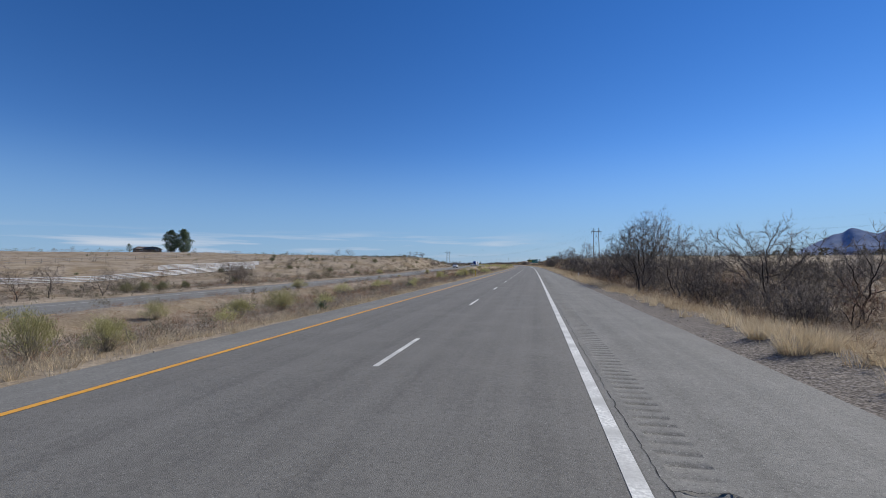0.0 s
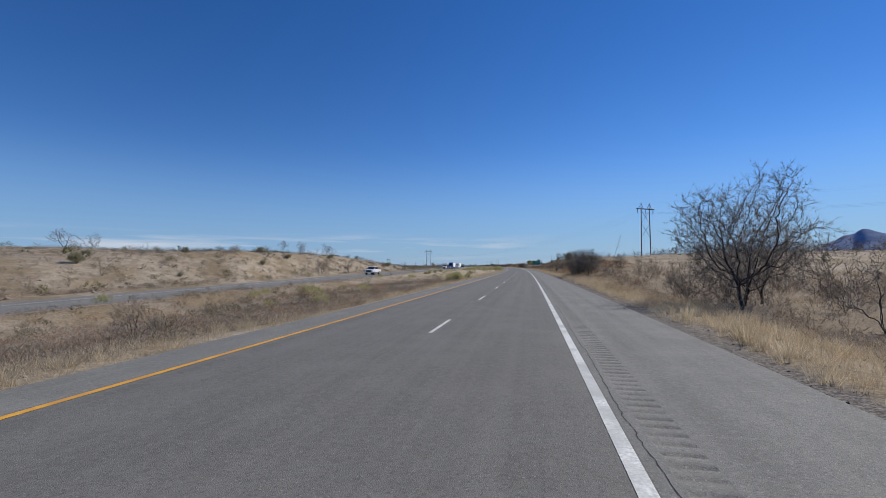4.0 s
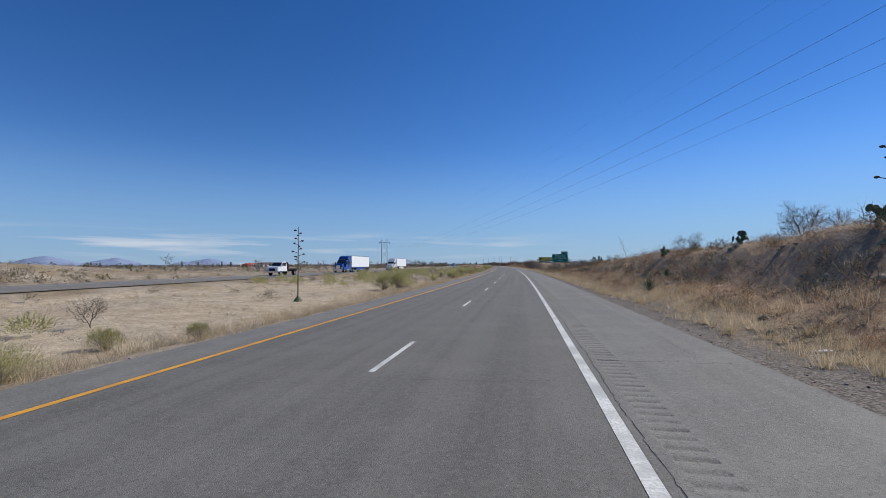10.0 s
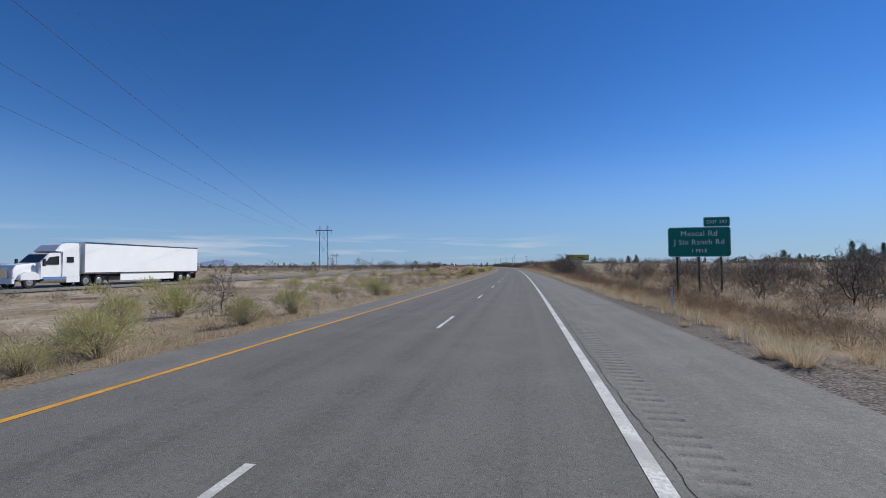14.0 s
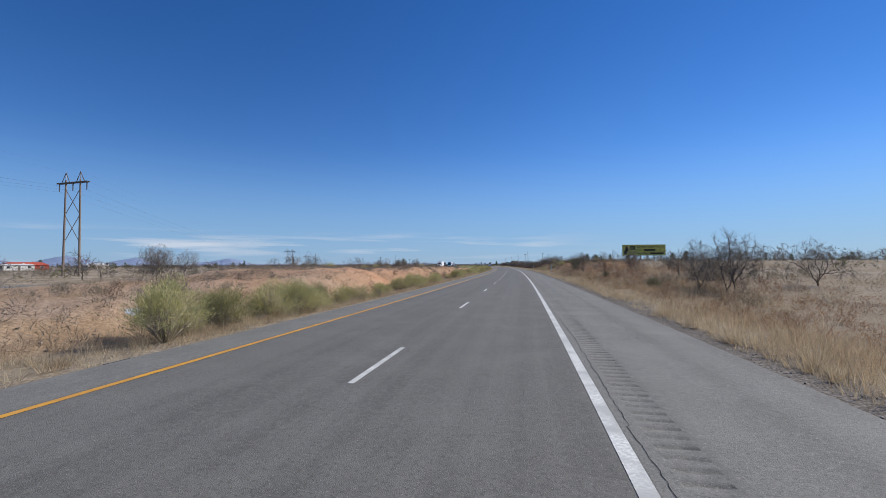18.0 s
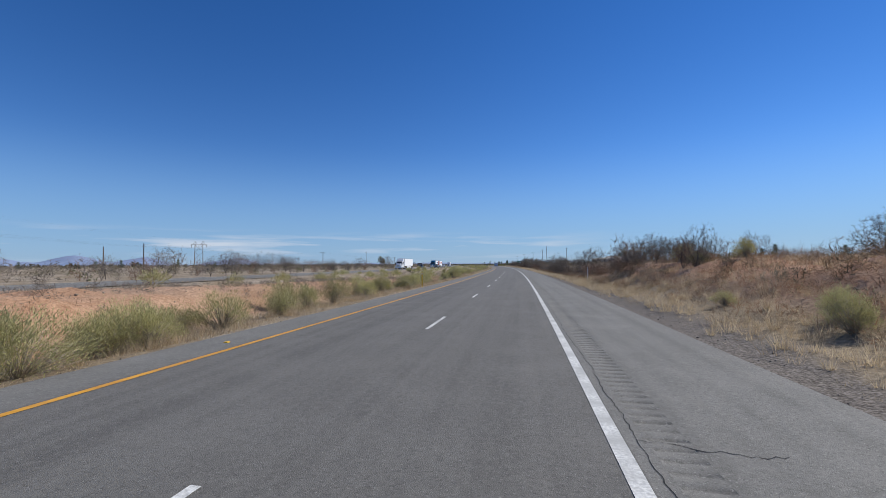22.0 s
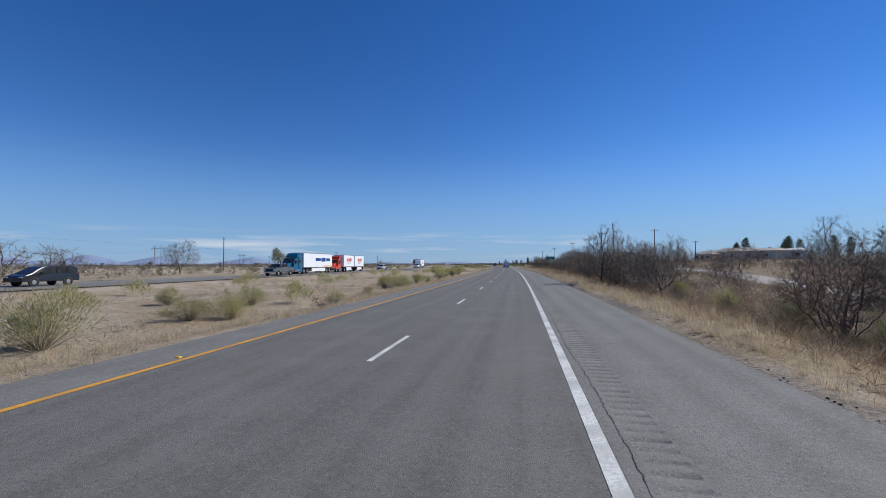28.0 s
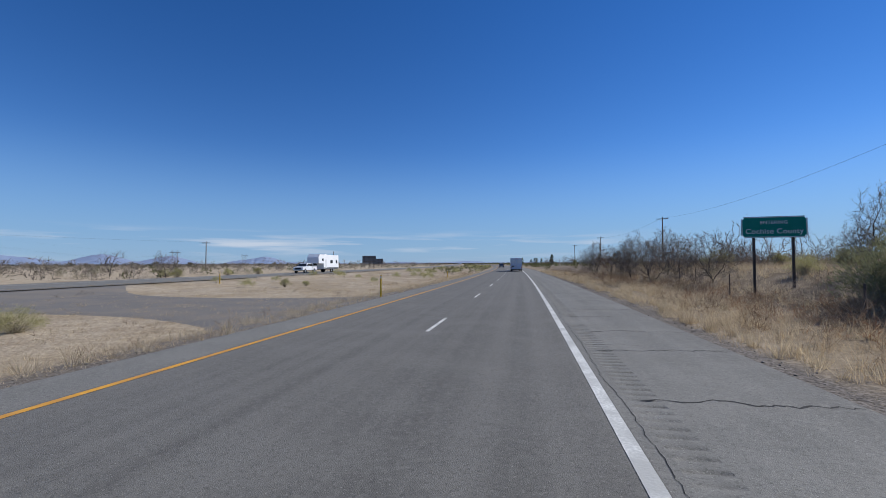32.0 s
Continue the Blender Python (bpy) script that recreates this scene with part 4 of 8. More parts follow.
for s, l, h in ((9, 13.4, 1.2), (9.1, 11.1, 0.9), (24.7, 25, 1.2), (23.5, 17.9, 1.1), (24.3, 15.7, 1.6), (44.5, 20.8, 1.3), (70.8, 11.6, 1.3), (72.6, 12.6, 1.3), (86.6, 19, 1.7), (103, 11.2, 1.3), (99, 10.6, 1.0), (108, 12.5, 1.2), (184.6, 11.8, 1.5), (186.5, 13.2, 1.3), (191.7, 12.2, 1.2), (194, 13.0, 1.1), (234, 27.6, 0.9), (236.3, 27.1, 1.3), (244.3, 27, 1.3), (261, 28.4, 1.2), (95.3, 11, 1.2), (106.8, 15.3, 1.3), (115.2, 28.4, 1.2), (129, 46.5, 1.7), (51.1, 29.7, 1.4), (929, 15.4, 2.0), (931.5, 14.8, 1.9), (934.5, 15.6, 1.8), (914, 13.2, 1.7), (914.8, 14.2, 1.6), (917.2, 13.8, 0.8), (920.4, 19.8, 1.1), (920.5, 19, 1.05), (920.8, 17.4, 1.2), (926.4, 19.9, 0.95), (930.3, 20.8, 0.9), (922, 16.8, 1.3), (924, 18.5, 1.3), (927, 20, 1.3), (183.5, 11.4, 1.6), (188, 12.8, 1.5), (190.5, 10.7, 1.2), (914.6, 14.5, 1.1), (919.3, 17.9, 1.1), (917.8, 14.4, 1.1), (919.2, 14.9, 1.0), (925, 15, 0.9), (931.2, 21.3, 0.9), (940.4, 22.9, 2.1), (944.6, 22.6, 1.7), (942, 21.4, 1.9), (299.3, 10.2, 0.8), (303.3, 12.3, 0.8), (304, 10, 0.6),
                (329.5, 11.2, 1.9), (331, 13, 1.6), (333.5, 11.8, 1.4), (360.7, 11.2, 1.6), (362.4, 10.8, 1.4), (364.5, 11.4, 1.6), (367, 10.6, 1.4), (371, 12.0, 1.5), (374.2, 30, 1.7), (370.7, 23.6, 1.8), (391.6, 12.3, 1.5), (394.8, 13.3, 1.4), (398, 11.6, 1.6), (390.2, 13.6, 1.0), (401.5, 12.4, 1.3), (421.9, 14.3, 1.3), (425.7, 15.4, 1.1), (427, 13.2, 0.8),
                (505.2, 11.2, 2.1), (508.1, 11.2, 1.5), (504.9, 13, 1.2), (520.6, 13.9, 2.2), (523.5, 13.2, 1.7), (527.5, 25, 1.5), (535.7, 10.4, 1.75), (541.6, 11, 1.7), (543.6, 10.8, 1.6), (544, 11.3, 1.5), (562, 11.2, 1.3), (563.9, 12, 1.4), (564.9, 10.9, 1.5), (567.2, 11, 1.4), (570.4, 11.4, 1.4), (573.7, 12.6, 1.2), (593.6, 10.9, 1.6), (595.8, 11.2, 1.5), (600, 11.4, 1.3), (604, 11.6, 1.2),
                (619.1, 10.4, 1.4), (621.5, 11.2, 1.3), (623.4, 10.8, 1.4), (630.6, 12.2, 1.4), (647.6, 10.4, 1.2), (650.6, 11.5, 1.1), (651.6, 10.6, 1.3), (655, 11, 1.3), (661.6, 12.5, 1.4), (676.7, 10.4, 1.4), (679.5, 10.8, 1.5), (682.4, 10.9, 1.3), (685, 11.4, 1.5), (689.5, 12.1, 1.4), (705.9, 10.6, 1.4), (707.1, 11.2, 1.1), (710.1, 11.4, 1.5), (712.8, 11.4, 1.5), (716.1, 11.9, 1.6),
                (741.9, 13.2, 1.6), (744.3, 13.6, 1.5), (746.3, 12.7, 1.7), (748, 13.4, 1.4), (740.9, 15.5, 1.2), (753.8, 19, 1.2), (826.1, 13.2, 1.8), (832.9, 14.4, 1.3), (834.2, 13.4, 1.4), (838.9, 15.5, 1.2), (838.7, 20.5, 1.2), (855, 12.7, 1.3), (857.6, 12, 1.3), (861.9, 13.7, 1.4), (864, 13.3, 1.3), (885.2, 12.9, 1.4), (888.3, 12.6, 1.1), (889.6, 11.4, 1.3), (898.3, 14.7, 1.8), (900.6, 14, 1.5),
                (727, 11.6, 1.8), (728.6, 12.4, 1.6), (724.6, 10.8, 1.1), (731, 12.8, 1.3), (735, 11.4, 1.2), (868.6, 12.8, 1.2), (876.5, 14.2, 1.0), (872.5, 12.2, 0.9), (930.7, 17.2, 1.5), (934, 16.5, 1.4), (946.5, 17.6, 1.05), (843.6, -10.6, 1.45), (833.9, -8.6, 1.3), (852.7, -11.2, 1.4), (830.6, -9.4, 1.4), (680, -12, 1.5), (681.6, -12.8, 1.4), (670, -12.0, 1.1), (659.6, -6.5, 0.65), (653.4, -6.7, 0.95), (654.7, -7.2, 0.8), (674, -13.5, 0.9), (632.0, -9.0, 1.4), (628.4, -8.8, 1.2), (641, -8.2, 1.1), (128, -9.8, 1.6), (131, -10.6, 1.4)):
    broom(s, l, h)
for s0, s1, l0, l1, n, h0, h1 in ((5, 170, 12, 30, 26, 0.6, 1.2), (195, 330, 15, 31, 14, 0.6, 1.1), (335, 420, 11, 33, 76, 0.7, 1.5), (405, 450, 10.3, 14, 10, 0.8, 1.4), (420, 520, 11, 34, 52, 0.7, 1.4), (525, 720, 10.2, 12.8, 64, 0.8, 1.5), (560, 720, 20, 31, 12, 0.7, 1.2),
                                  (690, 870, 10.8, 34, 66, 0.7, 1.3), (870, 1010, 12, 34, 34, 0.7, 1.3), (1010, 1300, 10.5, 28, 34, 0.8, 1.5), (580, 680, -10, -24, 14, 0.8, 1.6), (900, 980, -12, -22, 6, 0.9, 1.8)):
    for _ in range(n):
        s, l, h = rng.uniform(s0, s1), rng.uniform(l0, l1), rng.uniform(h0, h1)
        if 585 < s < 593 and l > 0 or 588 < s < 614 and l < 0 or 936 < s < 980 and 0 < l < 22:
            rng.choice(BROOM), rng.random(), rng.random()
        elif l > 13.2 or s > 1005:
            far_broom.append((s, l, h))
        else:
            broom(s, l, h)
M_GREYBUSH = material("grey_brush_leaves", (0.20, 0.172, 0.115), (0.315, 0.275, 0.19), 5, 0.9, 0, vary=0.25, island=True, thin=0.3)
bushes = [(rng.uniform(s0, s1), rng.uniform(l0, l1), rng.uniform(h0, h1)) for s0, s1, l0, l1, h0, h1, n in (
    (90, 345, 46, 58, 0.6, 1.7, 70), (90, 345, 58, 80, 0.6, 1.5, 40), (195, 400, -9, -20, 0.3, 0.8, 50), (0, 175, 12, 30, 0.4, 1.0, 60), (180, 520, 14, 31, 0.4, 0.9, 50), (400, 1000, 49, 95, 0.9, 2.2, 90),
    (410, 520, -10, -40, 0.6, 1.5, 50), (525, 700, -8, -24, 0.5, 1.3, 50), (686, 1010, -8, -26, 0.6, 1.5, 90), (525, 700, 13, 24, 0.3, 0.7, 50)) for _ in range(n)]
joined("grey_bushes", leafy(95, 320, M_GREYBUSH, 1.0, 1.0, 0.172, 0.0, 0.09, 0.7)[1], bushes, 1.0, "grey-brown twiggy bushes scattered over the slopes", "bushes")
for k in range(3):
    joined("far_thicket", THICKET_FAR[k][1], far_thicket[k], 2.6, ("reddish" if k == 0 else "grey-brown") + " leafless thicket away from the road", "thicket")
joined("far_green_shrubs", leafy(90, 640, M_BROOM, 1.1, 1.2, 0.175, 0.12, 0.13, 0.5)[1], far_broom, 1.25, "yellow-green shrubs scattered over the median", "shrubs")
for s, l, h in ((46, 50, 1.3), (49.5, 51, 1.4), (53, 51.5, 1.3), (56, 50.5, 1.0), (131, -17, 2.2), (135.4, -18.8, 2.5), (138.5, -17.5, 2.1), (951.6, -10.9, 2.1), (953.6, -13.3, 2.2), (950.4, -11.8, 2.0), (921.5, -10.8, 2.2), (923, -12.4, 1.9), (288.5, -15.2, 2.7), (194.6, -6.9, 1.5), (196.8, -7.4, 1.2), (612, -9.5, 1.2), (616, -10.5, 1.4), (619, -11.2, 1.2), (606.5, -8.8, 0.9), (623, -10.4, 1.1), (672.5, -10.4, 0.9), (964, -17.5, 1.3), (560, -8.5, 0.8)):
    dark_shrub(s, l, h)
for s0, s1, l0, l1, n, h0, h1 in ((185, 340, 46.5, 72, 30, 0.6, 1.8), (30, 185, 47, 110, 22, 0.6, 1.6)):
    for _ in range(n):
        dark_shrub(rng.uniform(s0, s1), l0 + (l1 - l0) * rng.random() ** 1.3 + float(opp_shift(s1)), rng.uniform(h0, h1))
tree_pos, tree_up, tree_tips, g = colonise(77, 5.0, 2.5, 2, 330, 0.27, floor=0.24, lobes=10)
k = np.nonzero(tree_up >= 0)[0]
tree_r = 0.016 * tree_tips[k] ** 0.45
trunk = raw_mesh("round_tree_limbs", *tubes(np.concatenate([tree_pos[tree_up[k]], tree_pos[k], tree_r[:, None], tree_r[:, None]], 1), 5), M_BARK)
p = np.repeat(tree_pos[tree_tips <= 4], 22, axis=0)
p = p + g.normal(0, 0.2, p.shape)
crown = raw_mesh("round_tree_leaves", np.stack([p, p + g.normal(0, 0.075, p.shape), p + g.normal(0, 0.075, p.shape)], 1).reshape(-1, 3), np.arange(3 * len(p)).reshape(-1, 3), M_BROOM_DARK)
plant("round_tree", ("trunk", "crown"), (trunk, crown), 984, 94, 1.75, "rounded olive green tree on the dry plain", "tree", "", 40)
for s, l, h in ((225.4, 59.2, 3.3), (240.5, 58.9, 3.5), (219.8, 61, 3.1), (213.5, 47.6, 3.6), (216.2, 48.4, 3.1), (229, 47.8, 3.0), (228, 60.4, 2.0)):
    mesquite(s, l, h)
mesquite(321.5, -14.8, 2.5)
mesquite(323, -15.6, 2.2)
for s, l, h in ((992, 50.4, 1.7), (994.5, 54.5, 1.5), (1006, 52, 1.4), (1013, 50.5, 1.6), (974, 23.5, 0.8), (977, 22.8, 0.7), (766.8, 31.2, 1.3), (764.8, 30.2, 1.0), (767.5, 29.6, 1.1), (774.1, 29.6, 1.6), (776.8, 30.2, 1.0), (784.4, 32.4, 1.3), (786.2, 32, 1.4), (789, 30.5, 1.4), (791.5, 31, 1.3),
                (759, 17.3, 0.95), (755.7, 12.9, 1.0), (757, 13.6, 1.2), (756.1, 12.4, 0.9), (754.5, 12.5, 0.5), (755.3, 18.1, 0.8)):
    broom(s, l, h)

# ---------------------------------------------------------------- grass, weeds and stones, too many to count


def tuft_field(name, places, mat, label, category, blades=14, lean=0.5, width=0.012, seed=1, puff=0.0):
    """Tufts of single blades in one mesh. places: rows of s, l, height, radius. puff: short twigs all through a rounded bush, of that share of its height, in place of blades from the ground."""
    g = np.random.default_rng(seed)
    places = np.asarray(places, float)
    if mat in (M_WEED, M_WEED_GREY):  # the bare sand of the median carries little litter
        ps, pl = places[:, 0], places[:, 1]
        bare = ((ps > 240) & (ps < 352) & (pl > 10.3) & (pl < 31)) | ((ps > 900) & (ps < 1000) & (pl > 9) & (pl < 31))
        places = places[~bare | (g.uniform(0, 1, len(places)) < np.where(ps > 900, 0.15, 0.4))]
    pl = np.repeat(places, blades, axis=0)
    n = len(pl)
    x, y = rd(pl[:, 0], pl[:, 1])
    z = ground_z(pl[:, 0], pl[:, 1]) - 0.03
    a, r = g.uniform(0, 2 * np.pi, n), pl[:, 3] * np.sqrt(g.uniform(0, 1, n))
    base = np.stack([x + r * np.cos(a), y + r * np.sin(a), z], -1)
    h = pl[:, 2] * g.uniform(0.55, 1.1, n)
    b = a + g.normal(0, 0.8, n)
    ln = h * lean * g.uniform(0.1, 1.2, n)
    tip = base + np.stack([np.cos(b) * ln, np.sin(b) * ln, h], -1)
    c = g.uniform(0, 2 * np.pi, n)
    side = np.stack([np.cos(c), np.sin(c), 0 * c], -1)
    if puff:
        u = g.uniform(0, 1, n) ** 1.2
        q = pl[:, 3] * np.sqrt(g.uniform(0, 1, n)) * np.sqrt(1 - 0.75 * u)
        base = np.stack([x + q * np.cos(a), y + q * np.sin(a), z + 0.8 * u * pl[:, 2]], -1)
        d = np.stack([np.cos(a) * 0.5, np.sin(a) * 0.5, 0.6 + 0 * a], -1) + g.normal(0, 0.6, (n, 3))
        d /= np.linalg.norm(d, axis=1, keepdims=True)
        tip = base + d * (puff * pl[:, 2] * g.uniform(0.5, 1.3, n))[:, None]
        side = np.cross(d, g.normal(0, 1, (n, 3)))
        side /= np.linalg.norm(side, axis=1, keepdims=True) + 1e-9
    w = side * (width * g.uniform(0.6, 1.5, n) * (0.6 + pl[:, 2]))[:, None]
    co = np.stack([base - w, base + w, tip], 1).reshape(-1, 3)
    ob = new(name, raw_mesh(name, co, np.arange(3 * n).reshape(-1, 3), mat))
    return tagged(ob, label, category, kind="stuff")


def spots(n, s0, s1, l0, l1, h0, h1, r0, r1, seed, skew=1.0, clump=0.0):
    g = np.random.default_rng(seed)
    s, f = g.uniform(s0, s1, n), g.uniform(0, 1, n) ** skew
    l = l0 + (l1 - l0) * f
    keep = lump(s / 7, l / 3, seed) + 0.6 * lump(s / 31, l / 9, seed + 3) > clump - g.uniform(0, 0.6, n)
    out = np.stack([s, l, g.uniform(h0, h1, n), g.uniform(r0, r1, n)], -1)[keep]
    lo = out[:, 1] - opp_shift(out[:, 0])
    bare = (lo > OPP_IN - 1.0) & (lo < OPP_OUT + 1.0)
    bare |= (out[:, 1] < 0) & (-out[:, 1] < 3.25 + gravel_width(out[:, 0]) * g.uniform(0.55, 1.1, len(out)))
    bare |= clay_scar(out[:, 0], out[:, 1]) & (g.uniform(0, 1, len(out)) < 0.9)
    bare |= (out[:, 0] > 790) & (out[:, 1] < FRONT_IN + 0.6) & (out[:, 1] > FRONT_OUT - 0.6)
    bare |= (out[:, 0] > 604) & (out[:, 0] < 668) & (out[:, 1] > -6.6) & (out[:, 1] < -3) & (g.uniform(0, 1, len(out)) < 0.5)
    return out[~bare]


tuft_field("bunch_grass", np.concatenate([spots(2100, -10, 1040, -3.85, -4.8, 0.18, 0.5, 0.06, 0.22, 120, 1.0, -0.1), spots(3900, -10, 1040, -4.1, -7.2, 0.22, 0.66, 0.06, 0.26, 80, 1.1, 0.05), spots(900, -10, 1040, 9.3, 11.0, 0.2, 0.45, 0.08, 0.2, 81, 1.0, 0.0)]), M_STRAW, "rounded clumps of pale bunch grass on the verge", "grass", 60, 0.6, 0.0042, 82)
tuft_field("dry_grass", np.concatenate([spots(4200, -10, 1040, -3.8, -5.0, 0.08, 0.3, 0.06, 0.22, 70, 0.8, 0.0), spots(6500, -10, 1040, -4.3, -8.4, 0.2, 0.6, 0.08, 0.26, 2, 1.2, 0.12), spots(4200, -10, 1040, -6.5, -22, 0.25, 0.6, 0.12, 0.4, 3, 1.2, 0.05), spots(3200, 192, 400, -5.6, -15, 0.2, 0.5, 0.12, 0.36, 83, 1.0, -0.2), spots(2400, 560, 705, -5.4, -15, 0.15, 0.45, 0.12, 0.36, 84, 1.0, -0.2), spots(3400, 925, 1010, -6.2, -17, 0.2, 0.6, 0.12, 0.36, 121, 1.0, -0.25)]), M_STRAW, "straw-coloured dry grass along the road edge", "grass", 22, 0.8, 0.0052, 4)
tuft_field("dry_grass", np.concatenate([spots(7500, -10, 1040, 8.95, 11.8, 0.1, 0.4, 0.1, 0.3, 5, 1.0, -0.1), spots(5000, 150, 1040, 10.5, 34, 0.1, 0.34, 0.1, 0.35, 6, 1.3, 0.1)]), M_STRAW, "pale dry grass in the median", "grass", 22, 0.85, 0.0052, 7)
tuft_field("straw_litter", np.concatenate([spots(9000, -10, 1040, -4.0, -11, 0.03, 0.13, 0.15, 0.45, 91, 1.3, -0.3), spots(9500, -10, 1040, 9.1, 17, 0.03, 0.12, 0.15, 0.45, 92, 1.4, -0.3), spots(6500, 925, 985, 9.2, 18, 0.03, 0.1, 0.15, 0.5, 123, 1.2, -0.1)]), M_STRAW, "flattened straw and dead stalks on the dirt", "litter", 8, 2.6, 0.0075, 93)
tuft_field("twig_litter", np.concatenate([spots(4500, -10, 1040, -4.0, -14, 0.03, 0.16, 0.15, 0.5, 94, 1.1, -0.3), spots(5000, -10, 1040, 9.3, 22, 0.03, 0.14, 0.15, 0.5, 95, 1.3, -0.3)]), M_WEED, "fallen brown twigs and dead leaves", "litter", 10, 2.2, 0.007, 96)
tuft_field("dry_weeds", np.concatenate([spots(7000, -10, 1040, -5.2, -24, 0.35, 0.95, 0.15, 0.5, 8, 1.3, 0.1), spots(2600, -10, 210, 10.4, 31, 0.2, 0.6, 0.2, 0.5, 9, 1.2, -0.1), spots(2000, 480, 1040, 9.8, 15, 0.25, 0.6, 0.2, 0.4, 10, 1.0, 0.1), spots(2200, 335, 530, 10, 32, 0.2, 0.6, 0.2, 0.5, 90, 1.3, -0.1)]), M_WEED, "brown dead weeds and low brush", "weeds", 26, 0.8, 0.0052, 11, 0.5)
tuft_field("grey_scrub", np.concatenate([spots(4200, -10, 1040, -6, -60, 0.25, 0.8, 0.25, 0.6, 12, 1.5, 0.2), spots(1200, 180, 350, -6.0, -14, 0.2, 0.55, 0.2, 0.5, 33, 1.0, 0.0), spots(8000, -10, 420, 44, 110, 0.2, 0.65, 0.25, 0.6, 13, 1.2, -0.15), spots(2600, 190, 1040, 11, 36, 0.15, 0.45, 0.2, 0.5, 14, 1.0, 0.1)]), M_WEED_GREY, "low grey-brown desert scrub", "scrub", 34, 1.0, 0.008, 15, 0.5)
tuft_field("dark_scrub", np.concatenate([spots(2600, -10, 345, 45, 92, 0.3, 0.95, 0.3, 0.75, 34, 1.2, 0.0), spots(600, 190, 400, -8, -13, 0.3, 0.9, 0.25, 0.6, 35, 1.0, 0.1), spots(260, 590, 700, -8, -15, 0.3, 0.9, 0.25, 0.6, 38, 1.0, 0.0), spots(450, -10, 170, 12, 32, 0.3, 0.8, 0.25, 0.6, 36, 1.0, 0.1)]), M_SCRUB_DARK, "dark thorny scrub on the slopes", "scrub", 60, 0.9, 0.0085, 37, 0.42)
tuft_field("rust_weeds", np.concatenate([spots(5600, -10, 185, 10.2, 31, 0.15, 0.5, 0.25, 0.7, 50, 1.1, -0.1), spots(1400, 60, 160, 46, 60, 0.2, 0.6, 0.2, 0.5, 51, 1.0, 0.1), spots(2600, 530, 700, -6, -17, 0.25, 0.7, 0.2, 0.5, 52, 1.0, -0.05), spots(2200, 195, 400, -6, -16, 0.2, 0.7, 0.2, 0.5, 63, 1.0, 0.05), spots(1500, 570, 700, -6, -13, 0.15, 0.5, 0.2, 0.5, 64, 1.0, -0.1), spots(420, 935, 1000, -6.6, -10.5, 0.2, 0.6, 0.2, 0.5, 122, 1.0, 0.0)]), M_RUSTWEED, "rust-brown dead brush on the verge", "weeds", 30, 0.9, 0.006, 53, 0.5)
tuft_field("dead_brush", np.concatenate([spots(2000, -5, 165, -7.8, -26, 0.4, 1.3, 0.3, 0.8, 54, 1.0, -0.1), spots(700, 405, 530, -9, -40, 0.5, 1.5, 0.3, 0.8, 55, 1.0, 0.05), spots(4600, 686, 1012, -8.4, -26, 0.4, 1.4, 0.3, 0.9, 56, 1.0, -0.1), spots(500, 672, 722, -7.2, -14, 0.4, 1.3, 0.3, 0.8, 173, 1.0, -0.2), spots(900, 560, 690, -7, -26, 0.3, 0.9, 0.3, 0.7, 57, 1.0, 0.0), spots(500, 200, 400, -6.5, -15, 0.25, 0.8, 0.25, 0.6, 58, 1.0, 0.05), spots(900, 110, 345, 47, 64, 0.3, 0.9, 0.3, 0.7, 59, 1.0, 0.1)]), M_BRUSH, "dark brown tangle of dead brush", "brush", 64, 0.9, 0.0048, 60, 0.36)
tuft_field("far_grass", np.concatenate([spots(2600, 686, 1040, -20, -75, 0.4, 1.0, 0.4, 1.0, 97, 1.0, -0.1), spots(1500, 400, 535, -18, -70, 0.4, 1.0, 0.4, 1.0, 98, 1.0, -0.1), spots(1200, 50, 180, -20, -60, 0.4, 1.0, 0.4, 1.0, 99, 1.0, -0.1)]), M_WEED, "tall dead grass between the thickets", "grass", 34, 0.7, 0.012, 100, 0.5)
tuft_field("verge_turf", np.concatenate([spots(9500, -10, 1040, -3.9, -7.2, 0.05, 0.16, 0.1, 0.35, 101, 1.1, -0.3), spots(3500, -10, 1040, 9.0, 11.5, 0.05, 0.14, 0.1, 0.35, 102, 1.0, -0.3)]), M_STRAW, "short straw-coloured turf on the verge", "grass", 10, 1.0, 0.0085, 103)
tuft_field("bank_tufts", spots(3600, 192, 415, -6.2, -17, 0.2, 0.46, 0.15, 0.4, 104, 1.0, -0.3), M_WEED, "tan dead grass tufts that cover the bank", "grass", 26, 0.9, 0.006, 105)
tuft_field("tall_straw", np.concatenate([spots(2600, 190, 345, 9.2, 13.0, 0.14, 0.5, 0.12, 0.35, 110, 1.2, -0.1), spots(900, -10, 190, 9.3, 11.8, 0.2, 0.55, 0.08, 0.25, 111, 1.0, 0.05), spots(1800, 345, 1000, 9.3, 12.0, 0.2, 0.6, 0.08, 0.25, 112, 1.0, 0.05)]), M_STRAW, "tall pale straw beside the inner shoulder", "grass", 34, 1.0, 0.0038, 113)
tuft_field("median_tufts", np.concatenate([spots(4200, 185, 352, 10.2, 31, 0.07, 0.26, 0.1, 0.3, 140, 1.0, -0.2), spots(2600, 860, 1010, 10, 31, 0.06, 0.22, 0.1, 0.3, 141, 1.0, -0.1)]), M_STRAW, "small pale tufts over the bare median", "grass", 18, 0.9, 0.007, 142, 0.8)
